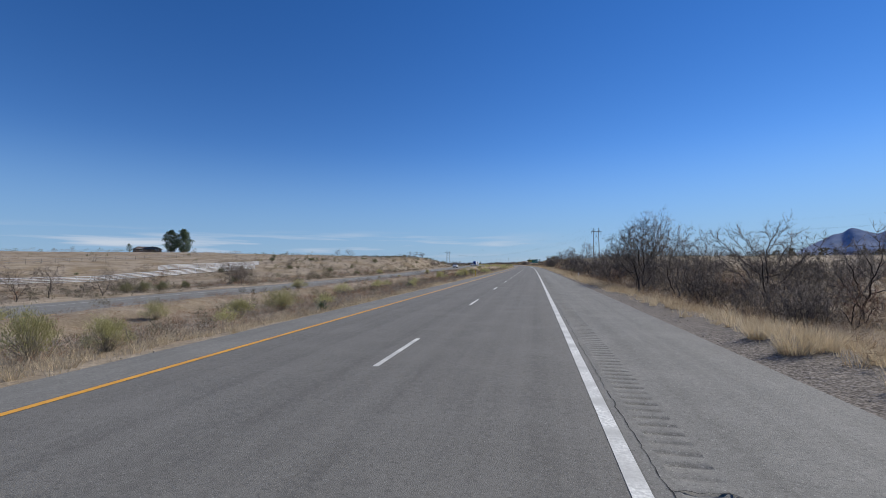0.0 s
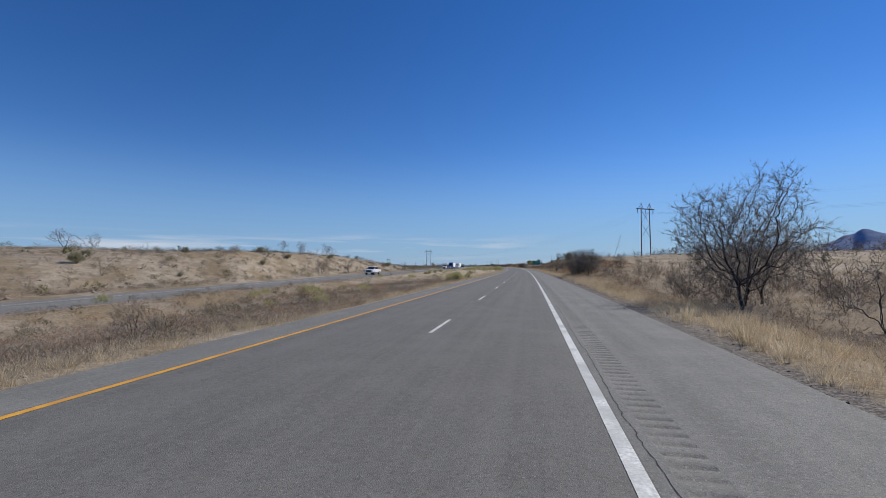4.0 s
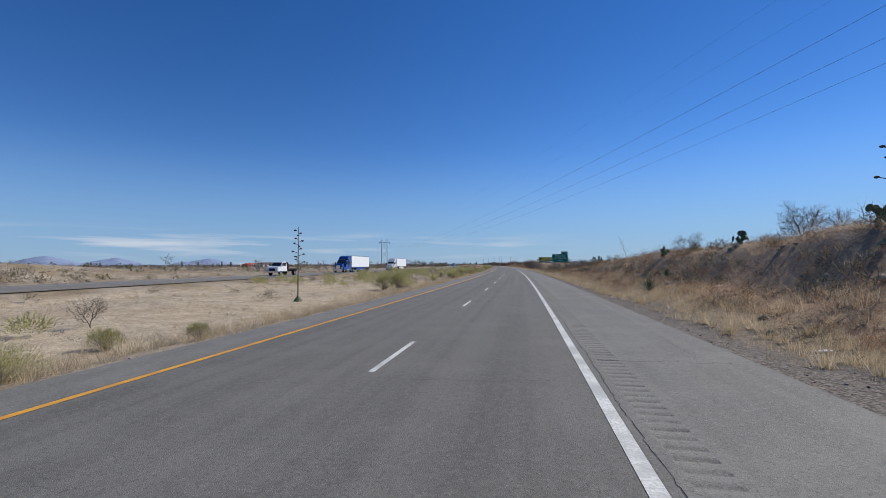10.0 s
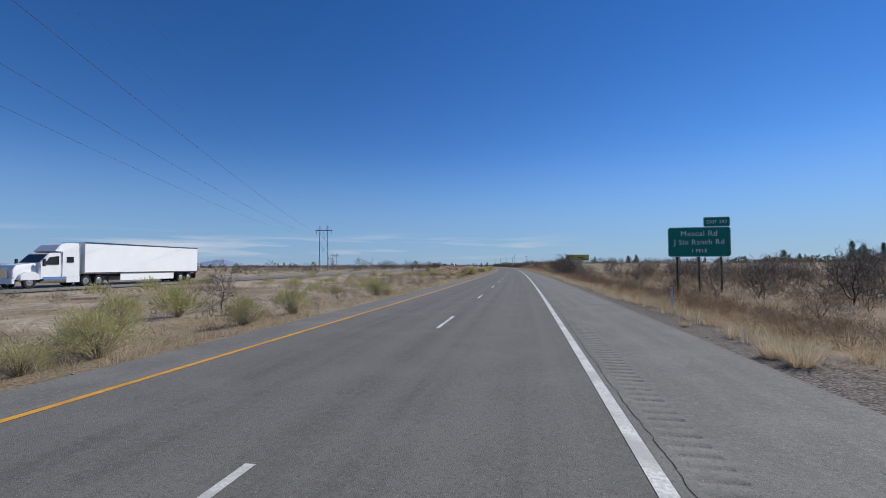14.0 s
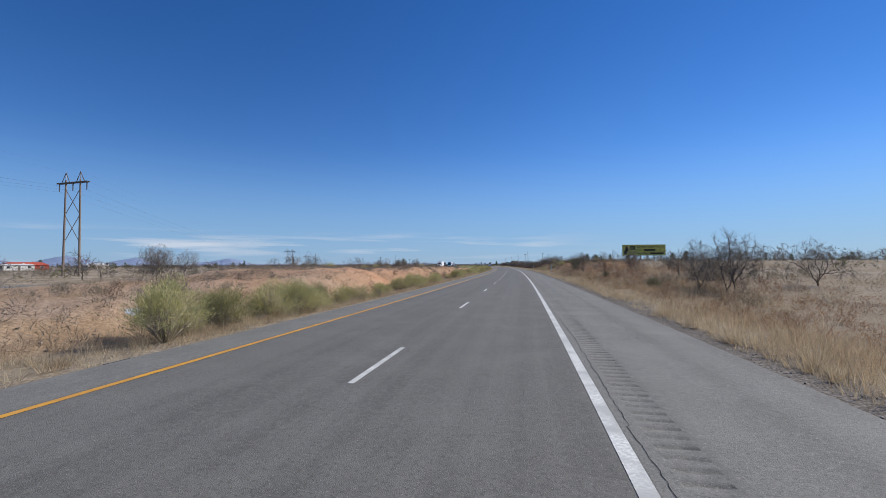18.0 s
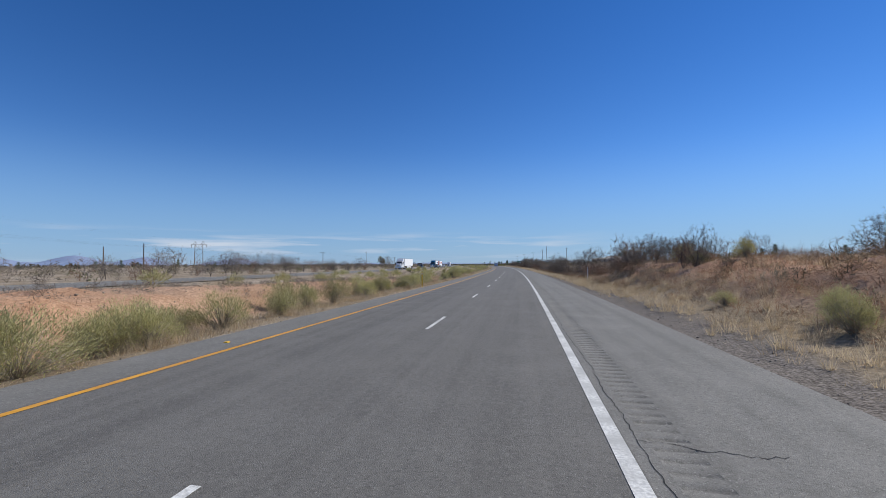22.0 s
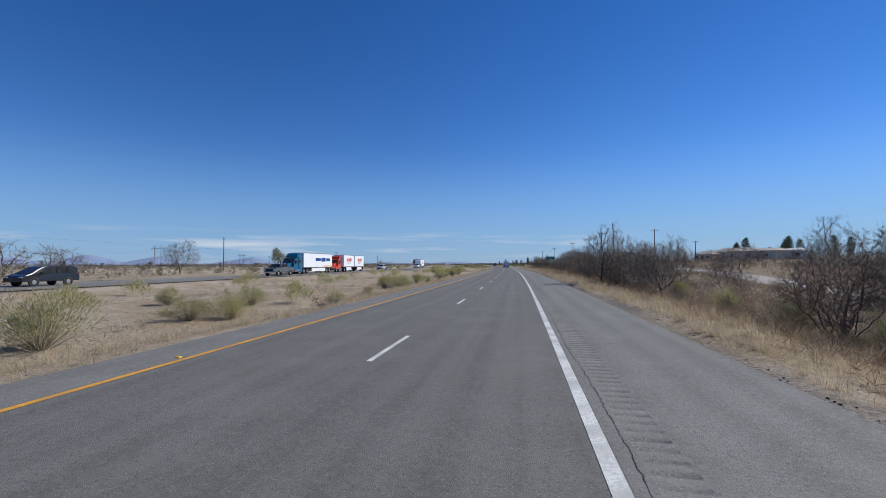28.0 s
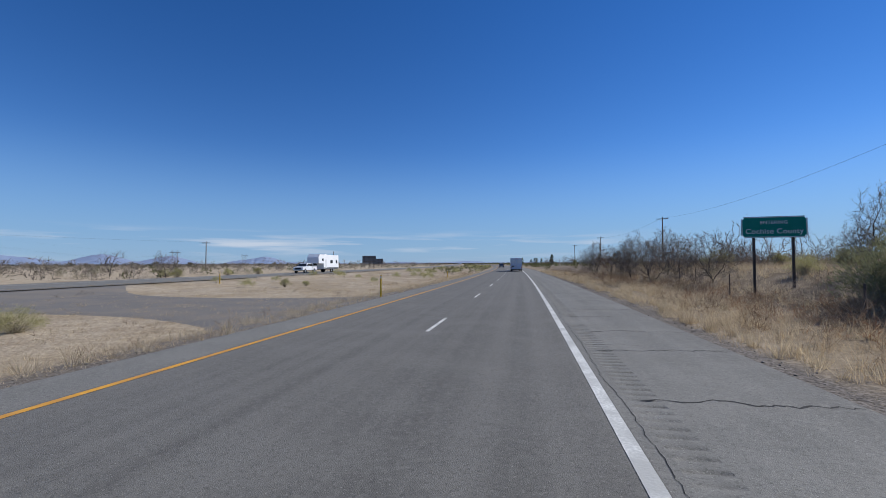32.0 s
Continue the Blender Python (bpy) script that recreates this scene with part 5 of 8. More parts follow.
tuft_field("median_weeds", np.concatenate([spots(3400, -10, 190, 10.0, 17.5, 0.22, 0.55, 0.2, 0.5, 160, 1.2, -0.25), spots(2200, -10, 190, 15, 31, 0.2, 0.5, 0.25, 0.6, 161, 1.0, -0.1), spots(700, 690, 930, 10.2, 20, 0.2, 0.5, 0.2, 0.5, 162, 1.1, 0.05)]), M_WEED_GREY, "grey dead weeds that crowd the median", "weeds", 44, 0.85, 0.0052, 163, 0.45)
tuft_field("straw_mat", np.concatenate([spots(9000, 800, 1010, 9.3, 24, 0.04, 0.16, 0.15, 0.45, 165, 1.3, -0.25), spots(3000, 690, 800, 9.3, 20, 0.04, 0.16, 0.15, 0.45, 166, 1.3, -0.2)]), M_TAN, "flattened tan straw over the sandy median", "litter", 16, 2.2, 0.0065, 167)
tuft_field("mound_scrub", np.concatenate([spots(1500, 500, 610, 12, 31, 0.25, 0.6, 0.25, 0.6, 175, 1.0, -0.1), spots(700, 690, 760, 12, 31, 0.25, 0.6, 0.25, 0.6, 176, 1.0, 0.0), spots(900, 380, 500, 11, 32, 0.25, 0.6, 0.25, 0.6, 183, 1.0, 0.0), spots(520, 610, 690, 14, 31, 0.2, 0.5, 0.2, 0.5, 177, 1.0, 0.1)]), M_WEED_GREY, "grey rounded scrub over the median mound", "scrub", 60, 1.0, 0.0058, 178, 0.42)
tuft_field("mound_straw", np.concatenate([spots(2600, 500, 740, 9.6, 13.5, 0.2, 0.55, 0.12, 0.4, 180, 1.2, -0.1), spots(2600, 500, 620, 11, 30, 0.1, 0.35, 0.15, 0.45, 181, 1.0, -0.1)]), M_TAN, "tan dead grass on the median mound", "grass", 28, 0.85, 0.0046, 182)
tuft_field("slope_scrub", np.concatenate([spots(2600, 20, 260, 46, 120, 0.25, 0.7, 0.4, 1.0, 170, 1.3, -0.05), spots(1500, 0, 350, 100, 210, 0.3, 0.8, 0.5, 1.2, 171, 1.0, 0.0)]), M_BRUSH, "low brown brush over the hill slope", "brush", 46, 0.9, 0.010, 172, 0.4)
tuft_field("clay_tufts", spots(1900, 525, 700, 12.2, 24, 0.2, 0.6, 0.18, 0.45, 61, 1.0, 0.05), M_WEED_GREY, "small grey tufts on the red clay bank", "scrub", 40, 1.0, 0.008, 62, 0.45)
tuft_field("olive_scrub", np.concatenate([spots(2400, 100, 1400, 46, 420, 0.6, 1.5, 0.5, 1.3, 16, 1.4, 0.1), spots(2000, 100, 1500, -36, -420, 0.6, 1.5, 0.5, 1.3, 17, 1.4, 0.1), spots(900, 1040, 1900, 10.5, 31, 0.6, 1.3, 0.4, 0.9, 18, 1.0, 0.0), spots(900, 1040, 1900, -8, -40, 0.8, 2.4, 0.5, 1.2, 19, 1.0, 0.0)]), M_SCRUB, "olive green scrub scattered over the plain", "scrub", 34, 0.8, 0.034, 20, 0.4)
tuft_field("bare_brush", np.concatenate([spots(2400, 350, 1700, 50, 420, 1.6, 4.0, 0.8, 2.0, 22, 1.1, 0.0), spots(2000, 350, 1900, -45, -420, 1.2, 3.4, 0.8, 2.0, 23, 1.3, 0.0), spots(500, -20, 350, 90, 300, 1.0, 2.4, 0.8, 1.6, 24, 1.0, 0.1)]), M_WEED_GREY, "belt of leafless brush far across the plain", "brush", 60, 0.9, 0.014, 25, 0.24)
for s, l, h, r in ((12.2, -4.5, 0.6, 0.22), (10.4, -4.4, 0.66, 0.3), (10.6, -5.0, 0.62, 0.28), (9.3, -5.3, 0.5, 0.3), (419.6, -3.95, 0.55, 0.2), (418.8, -4.0, 0.58, 0.2), (424.5, -3.9, 0.25, 0.1), (358.8, -3.85, 0.6, 0.22), (363.5, -3.8, 0.5, 0.14), (715, -4.6, 0.5, 0.2), (711.5, -4.75, 0.6, 0.36), (713.4, -4.5, 0.4, 0.14), (708.2, -4.1, 0.55, 0.22), (706.6, -4.6, 0.5, 0.2), (912.6, -4.9, 0.45, 0.18), (640.5, -4.5, 0.4, 0.14), (637.2, -4.7, 0.45, 0.18), (646, -4.9, 0.5, 0.2)):
    clump = tuft_field("grass_clump", [(s, l, h, r)], M_STRAW, "rounded clump of pale dry bunch grass on gravel", "grass", 420, 0.85, 0.0032, int(s * 7))
    del clump["kind"]
    tagged(clump, group="bunch grass clumps")
th = at_road("boulder", 366.4, -4.6, label="upright grey-brown boulder beside the shoulder", category="rock")
bm = bmesh.new()
bmesh.ops.create_icosphere(bm, subdivisions=3, radius=1.0)
for v in bm.verts:
    v.co = Vector((v.co.x * 0.2, v.co.y * 0.18, max(v.co.z, -0.7) * 0.34 + 0.22)) * (1 + 0.16 * noise.noise(v.co * 2.1) + 0.05 * noise.noise(v.co * 6.3))
part("stone", bm, M_ROCK, th)
M_BELT = material("dark_grey_brush", (0.10, 0.082, 0.066), (0.175, 0.145, 0.118), 2, 0.95, 0, vary=0.3, island=True, thin=0.2)
tuft_field("thicket_belt", np.concatenate([spots(1700, -20, 350, -36, -190, 1.6, 4.0, 0.9, 2.2, 130, 1.1, 0.0), spots(2600, 350, 860, -36, -190, 1.6, 4.0, 0.9, 2.2, 131, 1.1, 0.0), spots(420, 860, 1150, -36, -150, 1.2, 3.0, 0.9, 2.2, 138, 1.1, 0.2), spots(900, 480, 1150, 47, 130, 1.2, 3.2, 0.8, 2.0, 132, 1.0, 0.1)]), M_BELT, "belt of dark leafless brush beyond the verge", "brush", 76, 0.9, 0.0098, 133, 0.22)
M_VERGEWEED = material("verge_weeds", (0.15, 0.098, 0.062), (0.27, 0.185, 0.115), 2, 0.95, 0, vary=0.35, island=True, thin=0.3)
tuft_field("verge_weeds", np.concatenate([spots(5600, -10, 1040, -4.9, -10.5, 0.3, 0.85, 0.2, 0.5, 134, 1.0, 0.05), spots(1500, 400, 530, -5.2, -12, 0.4, 1.0, 0.25, 0.6, 135, 1.0, -0.2), spots(1200, 700, 900, -5.5, -11, 0.4, 1.0, 0.25, 0.6, 136, 1.0, -0.1)]), M_VERGEWEED, "twiggy reddish-brown dead weeds along the verge", "weeds", 40, 0.9, 0.0045, 137, 0.5)
tuft_field("verge_straw", np.concatenate([spots(9500, -10, 1040, -4.0, -8.6, 0.25, 0.68, 0.15, 0.42, 145, 1.0, -0.15), spots(1800, 505, 570, -4.0, -12, 0.35, 0.85, 0.2, 0.45, 146, 1.0, -0.3), spots(3400, 575, 705, -6, -17, 0.2, 0.55, 0.2, 0.5, 150, 1.0, -0.35), spots(4200, 195, 405, -6.2, -15, 0.2, 0.5, 0.2, 0.5, 151, 1.0, -0.2), spots(2400, 690, 1010, -6, -22, 0.3, 0.7, 0.2, 0.5, 147, 1.0, -0.2)]), M_TAN, "thick tan dead grass behind the shoulder", "grass", 28, 0.75, 0.0036, 148)
tuft_field("field_grass", np.concatenate([spots(5200, 795, 1020, -13, -80, 0.25, 0.65, 0.3, 0.8, 155, 1.2, -0.3), spots(3800, -10, 185, -14, -80, 0.25, 0.65, 0.3, 0.8, 156, 1.2, -0.3), spots(3800, 400, 545, -12, -80, 0.25, 0.65, 0.3, 0.8, 157, 1.2, -0.3)]), M_TAN, "tan dead grass over the open field", "grass", 26, 0.8, 0.008, 158)
tuft_field("far_woods", np.concatenate([spots(2600, 500, 3200, 160, 1400, 2.0, 4.5, 1.2, 3.0, 40, 1.0, 0.05), spots(2600, 500, 3200, -110, -1400, 2.5, 5.5, 1.2, 3.0, 41, 1.0, 0.0), spots(700, 1900, 3600, -100, 160, 2.0, 4.5, 1.5, 3.0, 42, 1.0, -0.2), spots(1900, -100, 700, -130, -700, 2.2, 4.6, 1.2, 3.0, 44, 1.3, 0.0)]), M_SCRUB_DARK, "dark line of trees and brush near the horizon", "woods", 34, 0.7, 0.075, 43, 0.38)

g = np.random.default_rng(31)
ns = 15000
ps = g.uniform(-10, 1020, ns)
pl_ = np.where(g.uniform(0, 1, ns) < 0.72, -3.24 - (0.5 + 1.15 * gravel_width(ps)) * g.uniform(0, 1, ns) ** 1.2, 8.7 + 1.6 * g.uniform(0, 1, ns))
px, py = rd(ps, pl_)
octa = np.array([[1, 0, 0], [-1, 0, 0], [0, 1, 0], [0, -1, 0], [0, 0, 1], [0, 0, -1]], float)
octf = np.array([[0, 2, 4], [2, 1, 4], [1, 3, 4], [3, 0, 4], [2, 0, 5], [1, 2, 5], [3, 1, 5], [0, 3, 5]])
rad = 0.010 + 0.024 * g.uniform(0, 1, ns) ** 3
co = octa[None] * (rad[:, None, None] * g.uniform(0.6, 1.3, (ns, 6, 1))) * np.array([1.2, 1.2, 0.7])
co = co + np.stack([px, py, ground_z(ps, pl_) + rad * 0.3], -1)[:, None]
tagged(new("gravel", raw_mesh("gravel", co.reshape(-1, 3), (np.arange(ns)[:, None, None] * 6 + octf[None]).reshape(-1, 3), M_STONE)), "grey loose stones beside the asphalt", "gravel", kind="stuff")

nr = 3600
which = g.uniform(0, 1, nr)
ps = np.where(which < 0.5, g.uniform(100, 345, nr), np.where(which < 0.75, g.uniform(200, 400, nr), g.uniform(530, 690, nr)))
pl_ = np.where(which < 0.5, 46 + 14 * g.uniform(0, 1, nr) ** 1.2 + opp_shift(ps), np.where(which < 0.75, -5.5 - 7 * g.uniform(0, 1, nr), 12 + 7 * g.uniform(0, 1, nr)))
px, py = rd(ps, pl_)
rad = (0.04 + 0.22 * g.uniform(0, 1, nr) ** 4) * np.where(which < 0.5, 1.2, np.where(which < 0.75, 0.8, 0.35))
co = octa[None] * (rad[:, None, None] * g.uniform(0.6, 1.3, (nr, 6, 1))) * np.array([1.1, 1.1, 0.7])
co = co + np.stack([px, py, ground_z(ps, pl_) + rad * 0.15], -1)[:, None]
tagged(new("slope_rocks", raw_mesh("slope_rocks", co.reshape(-1, 3), (np.arange(nr)[:, None, None] * 6 + octf[None]).reshape(-1, 3), M_ROCK)), "pale broken rocks on the cut slopes", "rocks", kind="stuff")

# ---------------------------------------------------------------- cracks in the asphalt


def crack_ribbon(points, width):
    co, fa = [], []
    n = len(points)
    for i, (s, l) in enumerate(points):
        a, b = points[max(i - 1, 0)], points[min(i + 1, n - 1)]
        ds, dl = b[0] - a[0], b[1] - a[1]
        q = math.hypot(ds, dl) or 1
        w = width * rng.uniform(0.3, 1.2) * (0.2 if i in (0, n - 1) else 1)
        for sg in (-1, 1):
            x, y = rd(s - dl / q * w * sg, l + ds / q * w * sg)
            co.append((float(x), float(y), 0.004))
        if i:
            fa.append((2 * i - 2, 2 * i - 1, 2 * i + 1, 2 * i))
    return co, fa


cc, cf = [], []


def add_crack(points, width):
    co, fa = crack_ribbon(points, width)
    k = len(cc)
    cc.extend(co)
    cf.extend([tuple(v + k for v in f) for f in fa])


l = -0.25
pts = []
for k in range(10400):
    l = max(-0.27, min(-0.17, l + rng.uniform(-0.011, 0.011)))
    pts.append((-8 + 0.1 * k + rng.uniform(-0.04, 0.04), l + rng.uniform(-0.016, 0.016)))
    if len(pts) > 120 + rng.randrange(240):
        add_crack(pts, 0.006)
        pts = pts[-1:] if rng.random() < 0.8 else []
s = 4.0
while s < 1000:
    pts, q, l = [], s, -0.2
    stop = rng.choice((-3.15, -3.15, -2.2, -1.6))
    while l > stop:
        pts.append((q, l))
        l -= rng.uniform(0.04, 0.1)
        q += rng.uniform(-0.06, 0.065)
    add_crack(pts, 0.0075)
    if rng.random() < 0.45:
        pts, q, l = [], s + rng.uniform(-3, 3), 0.1
        while l < rng.choice((1.8, 3.6, 3.6)):
            pts.append((q, l))
            l += rng.uniform(0.15, 0.35)
            q += rng.uniform(-0.1, 0.1)
        if len(pts) > 2:
            add_crack(pts, 0.0045)
    if rng.random() < 0.3:
        pts, q, l = [], s, rng.uniform(-2.8, -1.3)
        for _ in range(rng.randrange(6, 18)):
            pts.append((q, l))
            q += rng.uniform(0.25, 0.5)
            l += rng.uniform(-0.15, 0.15)
        add_crack(pts, 0.005)
    s += rng.uniform(7, 17)
for s in (941, 944.5, 947.2, 950.6, 953, 957.5, 962, 966.5, 972, 979):
    pts, q, l = [], s, -0.4
    while l > -3.2:
        pts.append((q, l))
        l -= rng.uniform(0.04, 0.1)
        q += rng.uniform(-0.06, 0.07)
    add_crack(pts, 0.02)
q, l, pts = 690.0, 1.6, []
while q < 745:
    pts.append((q, l))
    q += 0.6
    l += rng.uniform(-0.02, 0.024)
add_crack(pts, 0.008)
tagged(new("asphalt_cracks", raw_mesh("asphalt_cracks", cc, cf, M_CRACK)), "dark jagged cracks in the worn asphalt", "cracks", kind="stuff")

# ---------------------------------------------------------------- signs, posts, poles
M_SIGN_GREEN = material("sign_green", (0.0, 0.20, 0.14), (0.004, 0.225, 0.16), 3, 0.45)
M_SIGN_WHITE = material("sign_lettering", (0.72, 0.74, 0.73), (0.8, 0.82, 0.81), 3, 0.5)
M_STEEL = material("galvanised_steel", (0.28, 0.28, 0.28), (0.42, 0.42, 0.41), 12, 0.5, 0.05, metal=0.6)
M_RUST = material("weathered_steel_post", (0.06, 0.05, 0.045), (0.11, 0.085, 0.07), 10, 0.8, 0.1)
M_POLE = material("pole_wood", (0.10, 0.075, 0.055), (0.17, 0.13, 0.10), 7, 0.9, 0.3)
M_WIRE = material("wire", (0.05, 0.05, 0.055), (0.08, 0.08, 0.085), 4, 0.5, metal=0.3)
M_INSUL = material("insulator", (0.10, 0.09, 0.085), (0.16, 0.14, 0.13), 5, 0.35)
M_POST_Y = material("yellow_post", (0.72, 0.42, 0.02), (0.82, 0.5, 0.04), 5, 0.5)
M_POST_W = material("white_post", (0.55, 0.55, 0.54), (0.72, 0.72, 0.7), 5, 0.6)
M_BILL = material("billboard_yellow", (0.64, 0.57, 0.115), (0.74, 0.66, 0.15), 2.0, 0.6, 0, (0.54, 0.48, 0.12), 0.8)
M_DARKPRINT = material("dark_print", (0.04, 0.035, 0.025), (0.07, 0.055, 0.035), 3, 0.6)
M_WHITEPAINT = material("white_paint", (0.66, 0.66, 0.65), (0.78, 0.78, 0.77), 4, 0.55, 0.05)
M_GREYPANEL = material("grey_panel", (0.12, 0.125, 0.13), (0.18, 0.185, 0.19), 3, 0.7)
M_ORANGE = material("orange_plastic", (0.75, 0.13, 0.03), (0.85, 0.19, 0.05), 5, 0.5)
M_TYRE_SCRAP = material("tyre_rubber", (0.018, 0.018, 0.018), (0.035, 0.034, 0.033), 9, 0.85, 0.3)


def sign_panel(th, w, h, z0, mat, border, name="panel", x=0.0, y=0.0, r=0.12):
    """A flat sheet with round corners, a thin raised border and stiffeners behind; it faces -y."""
    bm = box(x - w / 2, x + w / 2, y - 0.012, y + 0.012, z0, z0 + h)
    ed = [e for e in bm.edges if abs(e.verts[0].co.y - e.verts[1].co.y) > 0.01]
    bmesh.ops.bevel(bm, geom=ed, offset=r, segments=5, affect="EDGES")
    pn = part(name, bm, mat, th)
    t = 0.035
    bm = bmesh.new()
    for a in (box(x - w / 2 + 0.03 + r * 0.5, x + w / 2 - 0.03 - r * 0.5, y - 0.018, y - 0.013, z0 + 0.014, z0 + 0.014 + t), box(x - w / 2 + 0.03 + r * 0.5, x + w / 2 - 0.03 - r * 0.5, y - 0.018, y - 0.013, z0 + h - 0.014 - t, z0 + h - 0.014),
              box(x - w / 2 + 0.014, x - w / 2 + 0.014 + t, y - 0.018, y - 0.013, z0 + 0.03 + r * 0.5, z0 + h - 0.03 - r * 0.5), box(x + w / 2 - 0.014 - t, x + w / 2 - 0.014, y - 0.018, y - 0.013, z0 + 0.03 + r * 0.5, z0 + h - 0.03 - r * 0.5)):
        me = bpy.data.meshes.new("tmp")
        a.to_mesh(me), a.free()
        bm.from_mesh(me)
        bpy.data.meshes.remove(me)
    part("border", bm, border, pn, "white border")
    for zz in (z0 + 0.25 * h, z0 + 0.75 * h):
        part("stiffener", box(x - w / 2 + 0.1, x + w / 2 - 0.1, y + 0.014, y + 0.06, zz - 0.03, zz + 0.03), M_STEEL, pn)
    return pn


gz_sign = float(ground_z(455, -15.5))
th = at_road("guide_sign", 455, -15.5, turn=-4, label="green highway exit guide sign on three posts", category="road sign")
p = sign_panel(th, 5.4, 2.82, 2.62 - gz_sign, M_SIGN_GREEN, M_SIGN_WHITE)
words("lettering", "Mescal Rd", 0.74, M_SIGN_WHITE, p, 0, -0.022, 4.82 - gz_sign, spacing=1.06)
words("lettering", "J Six Ranch Rd", 0.70, M_SIGN_WHITE, p, 0, -0.022, 4.0 - gz_sign, spacing=1.06)
words("lettering", "1 MILE", 0.48, M_SIGN_WHITE, p, 0, -0.022, 3.18 - gz_sign, spacing=1.05)
p = sign_panel(th, 2.25, 0.92, 5.46 - gz_sign, M_SIGN_GREEN, M_SIGN_WHITE, "exit_tab", 1.55, 0, 0.08)
words("lettering", "EXIT 297", 0.46, M_SIGN_WHITE, p, 1.55, -0.022, 5.91 - gz_sign)
for x in (-1.9, 0.0, 1.9):
    part("post", box(x - 0.07, x + 0.07, 0.065, 0.205, -0.4, 5.3 - gz_sign, 0.008), M_RUST, th)
    part("footing", tube((x, 0.135, -0.3), (x, 0.135, 0.08), 0.28), M_STONE, th)

gz_sign = float(ground_z(958.5, -10.9))
th = at_road("county_sign", 958.5, -10.9, turn=-6, label="green county line sign on two steel posts", category="road sign")
p = sign_panel(th, 2.76, 1.03, 3.06 - gz_sign, M_SIGN_GREEN, M_SIGN_WHITE)
words("lettering", "ENTERING", 0.225, M_SIGN_WHITE, p, 0, -0.022, 3.79 - gz_sign, spacing=1.1)
words("lettering", "Cochise County", 0.35, M_SIGN_WHITE, p, 0, -0.022, 3.36 - gz_sign, spacing=1.05)
for x in (-0.82, 0.82):
    part("post", box(x - 0.05, x + 0.05, 0.062, 0.162, -1.2, 4.0 - gz_sign, 0.006), M_RUST, th)

gz_sign = float(ground_z(630, -6.6))
th = at_road("milepost", 630, -6.6, turn=-4, label="narrow green mile marker with white numerals", category="mile marker")
p = sign_panel(th, 0.25, 0.98, 0.76 - gz_sign, M_SIGN_GREEN, M_SIGN_WHITE, r=0.03)
for k, c in enumerate("296"):
    words("numeral", c, 0.31, M_SIGN_WHITE, p, 0, -0.022, 1.56 - 0.3 * k - gz_sign)
p = sign_panel(th, 0.2, 0.2, 0.5 - gz_sign, M_STEEL, M_SIGN_WHITE, "small_plate", r=0.02)
part("post", box(-0.03, 0.03, 0.06, 0.10, -0.4, 1.7 - gz_sign), M_STEEL, th)

# billboard on the rise
gz_bb = float(ground_z(666.5, -37.4))
th = at_road("billboard", 666.5, -37.4, turn=2, label="wide yellow billboard on steel posts on a rise", category="billboard")
z0 = 4.55 - gz_bb
face = part("panel", box(-6.25, 6.25, -0.10, 0.10, z0, z0 + 3.2, 0.02), M_BILL, th)
words("lettering", "2.5-acre estate lots", 0.86, M_DARKPRINT, face, -2.1, -0.11, z0 + 2.55, "LEFT")
words("lettering", "from", 0.8, M_DARKPRINT, face, -2.1, -0.11, z0 + 1.55, "LEFT")
part("printed_bar", box(0.0, 3.3, -0.112, -0.102, z0 + 1.3, z0 + 1.85), M_DARKPRINT, face)
words("lettering", "Next Exit", 0.8, M_DARKPRINT, face, -2.1, -0.11, z0 + 0.55, "LEFT")
part("printed_bar", box(1.7, 5.6, -0.112, -0.102, z0 + 0.35, z0 + 0.8), M_DARKPRINT, face)
bm = bmesh.new()
vs = [bm.verts.new((x - 5.1, -0.112, z0 + z)) for x, z in ((-0.75, 0.35), (-0.2, 0.3), (0.1, 1.0), (0.65, 1.35), (0.5, 2.2), (0.15, 2.75), (-0.25, 2.6), (-0.3, 1.9), (-0.7, 1.2))]
bm.faces.new(vs)
part("emblem", bm, M_DARKPRINT, face, "dark angular printed shape")
part("printed_bar", box(-4.2, -2.5, -0.112, -0.102, z0 + 2.3, z0 + 2.75), M_DARKPRINT, face)
part("printed_bar", box(-4.2, -2.5, -0.112, -0.102, z0 + 1.7, z0 + 2.1), M_DARKPRINT, face)
for x in (-5.0, -3.0, -1.0, 1.0, 3.0, 5.0):
    part("post", box(x - 0.12, x + 0.12, 0.12, 0.36, -0.6, z0 + 3.0, 0.01), M_RUST, th)
part("catwalk", box(-6.2, 6.2, -0.75, -0.12, z0 - 0.12, z0 - 0.05), M_STEEL, th)

# raised reflectors beside the yellow line
for s, l in ((37.4, 7.55), (93.2, 7.52), (651, 7.95), (824.3, 7.55), (884.5, 7.55), (910.1, 7.6)):
    th = at_road("pavement_reflector", s, l, z=0.0, label="small yellow raised reflector beside the yellow line", category="road reflector", group="yellow reflectors")
    part("base", box(-0.055, 0.055, -0.05, 0.05, -0.002, 0.012, 0.003), M_POST_Y, th)
    part("lens", box(-0.045, 0.045, -0.042, 0.042, 0.011, 0.022, 0.005), M_POST_Y, th)

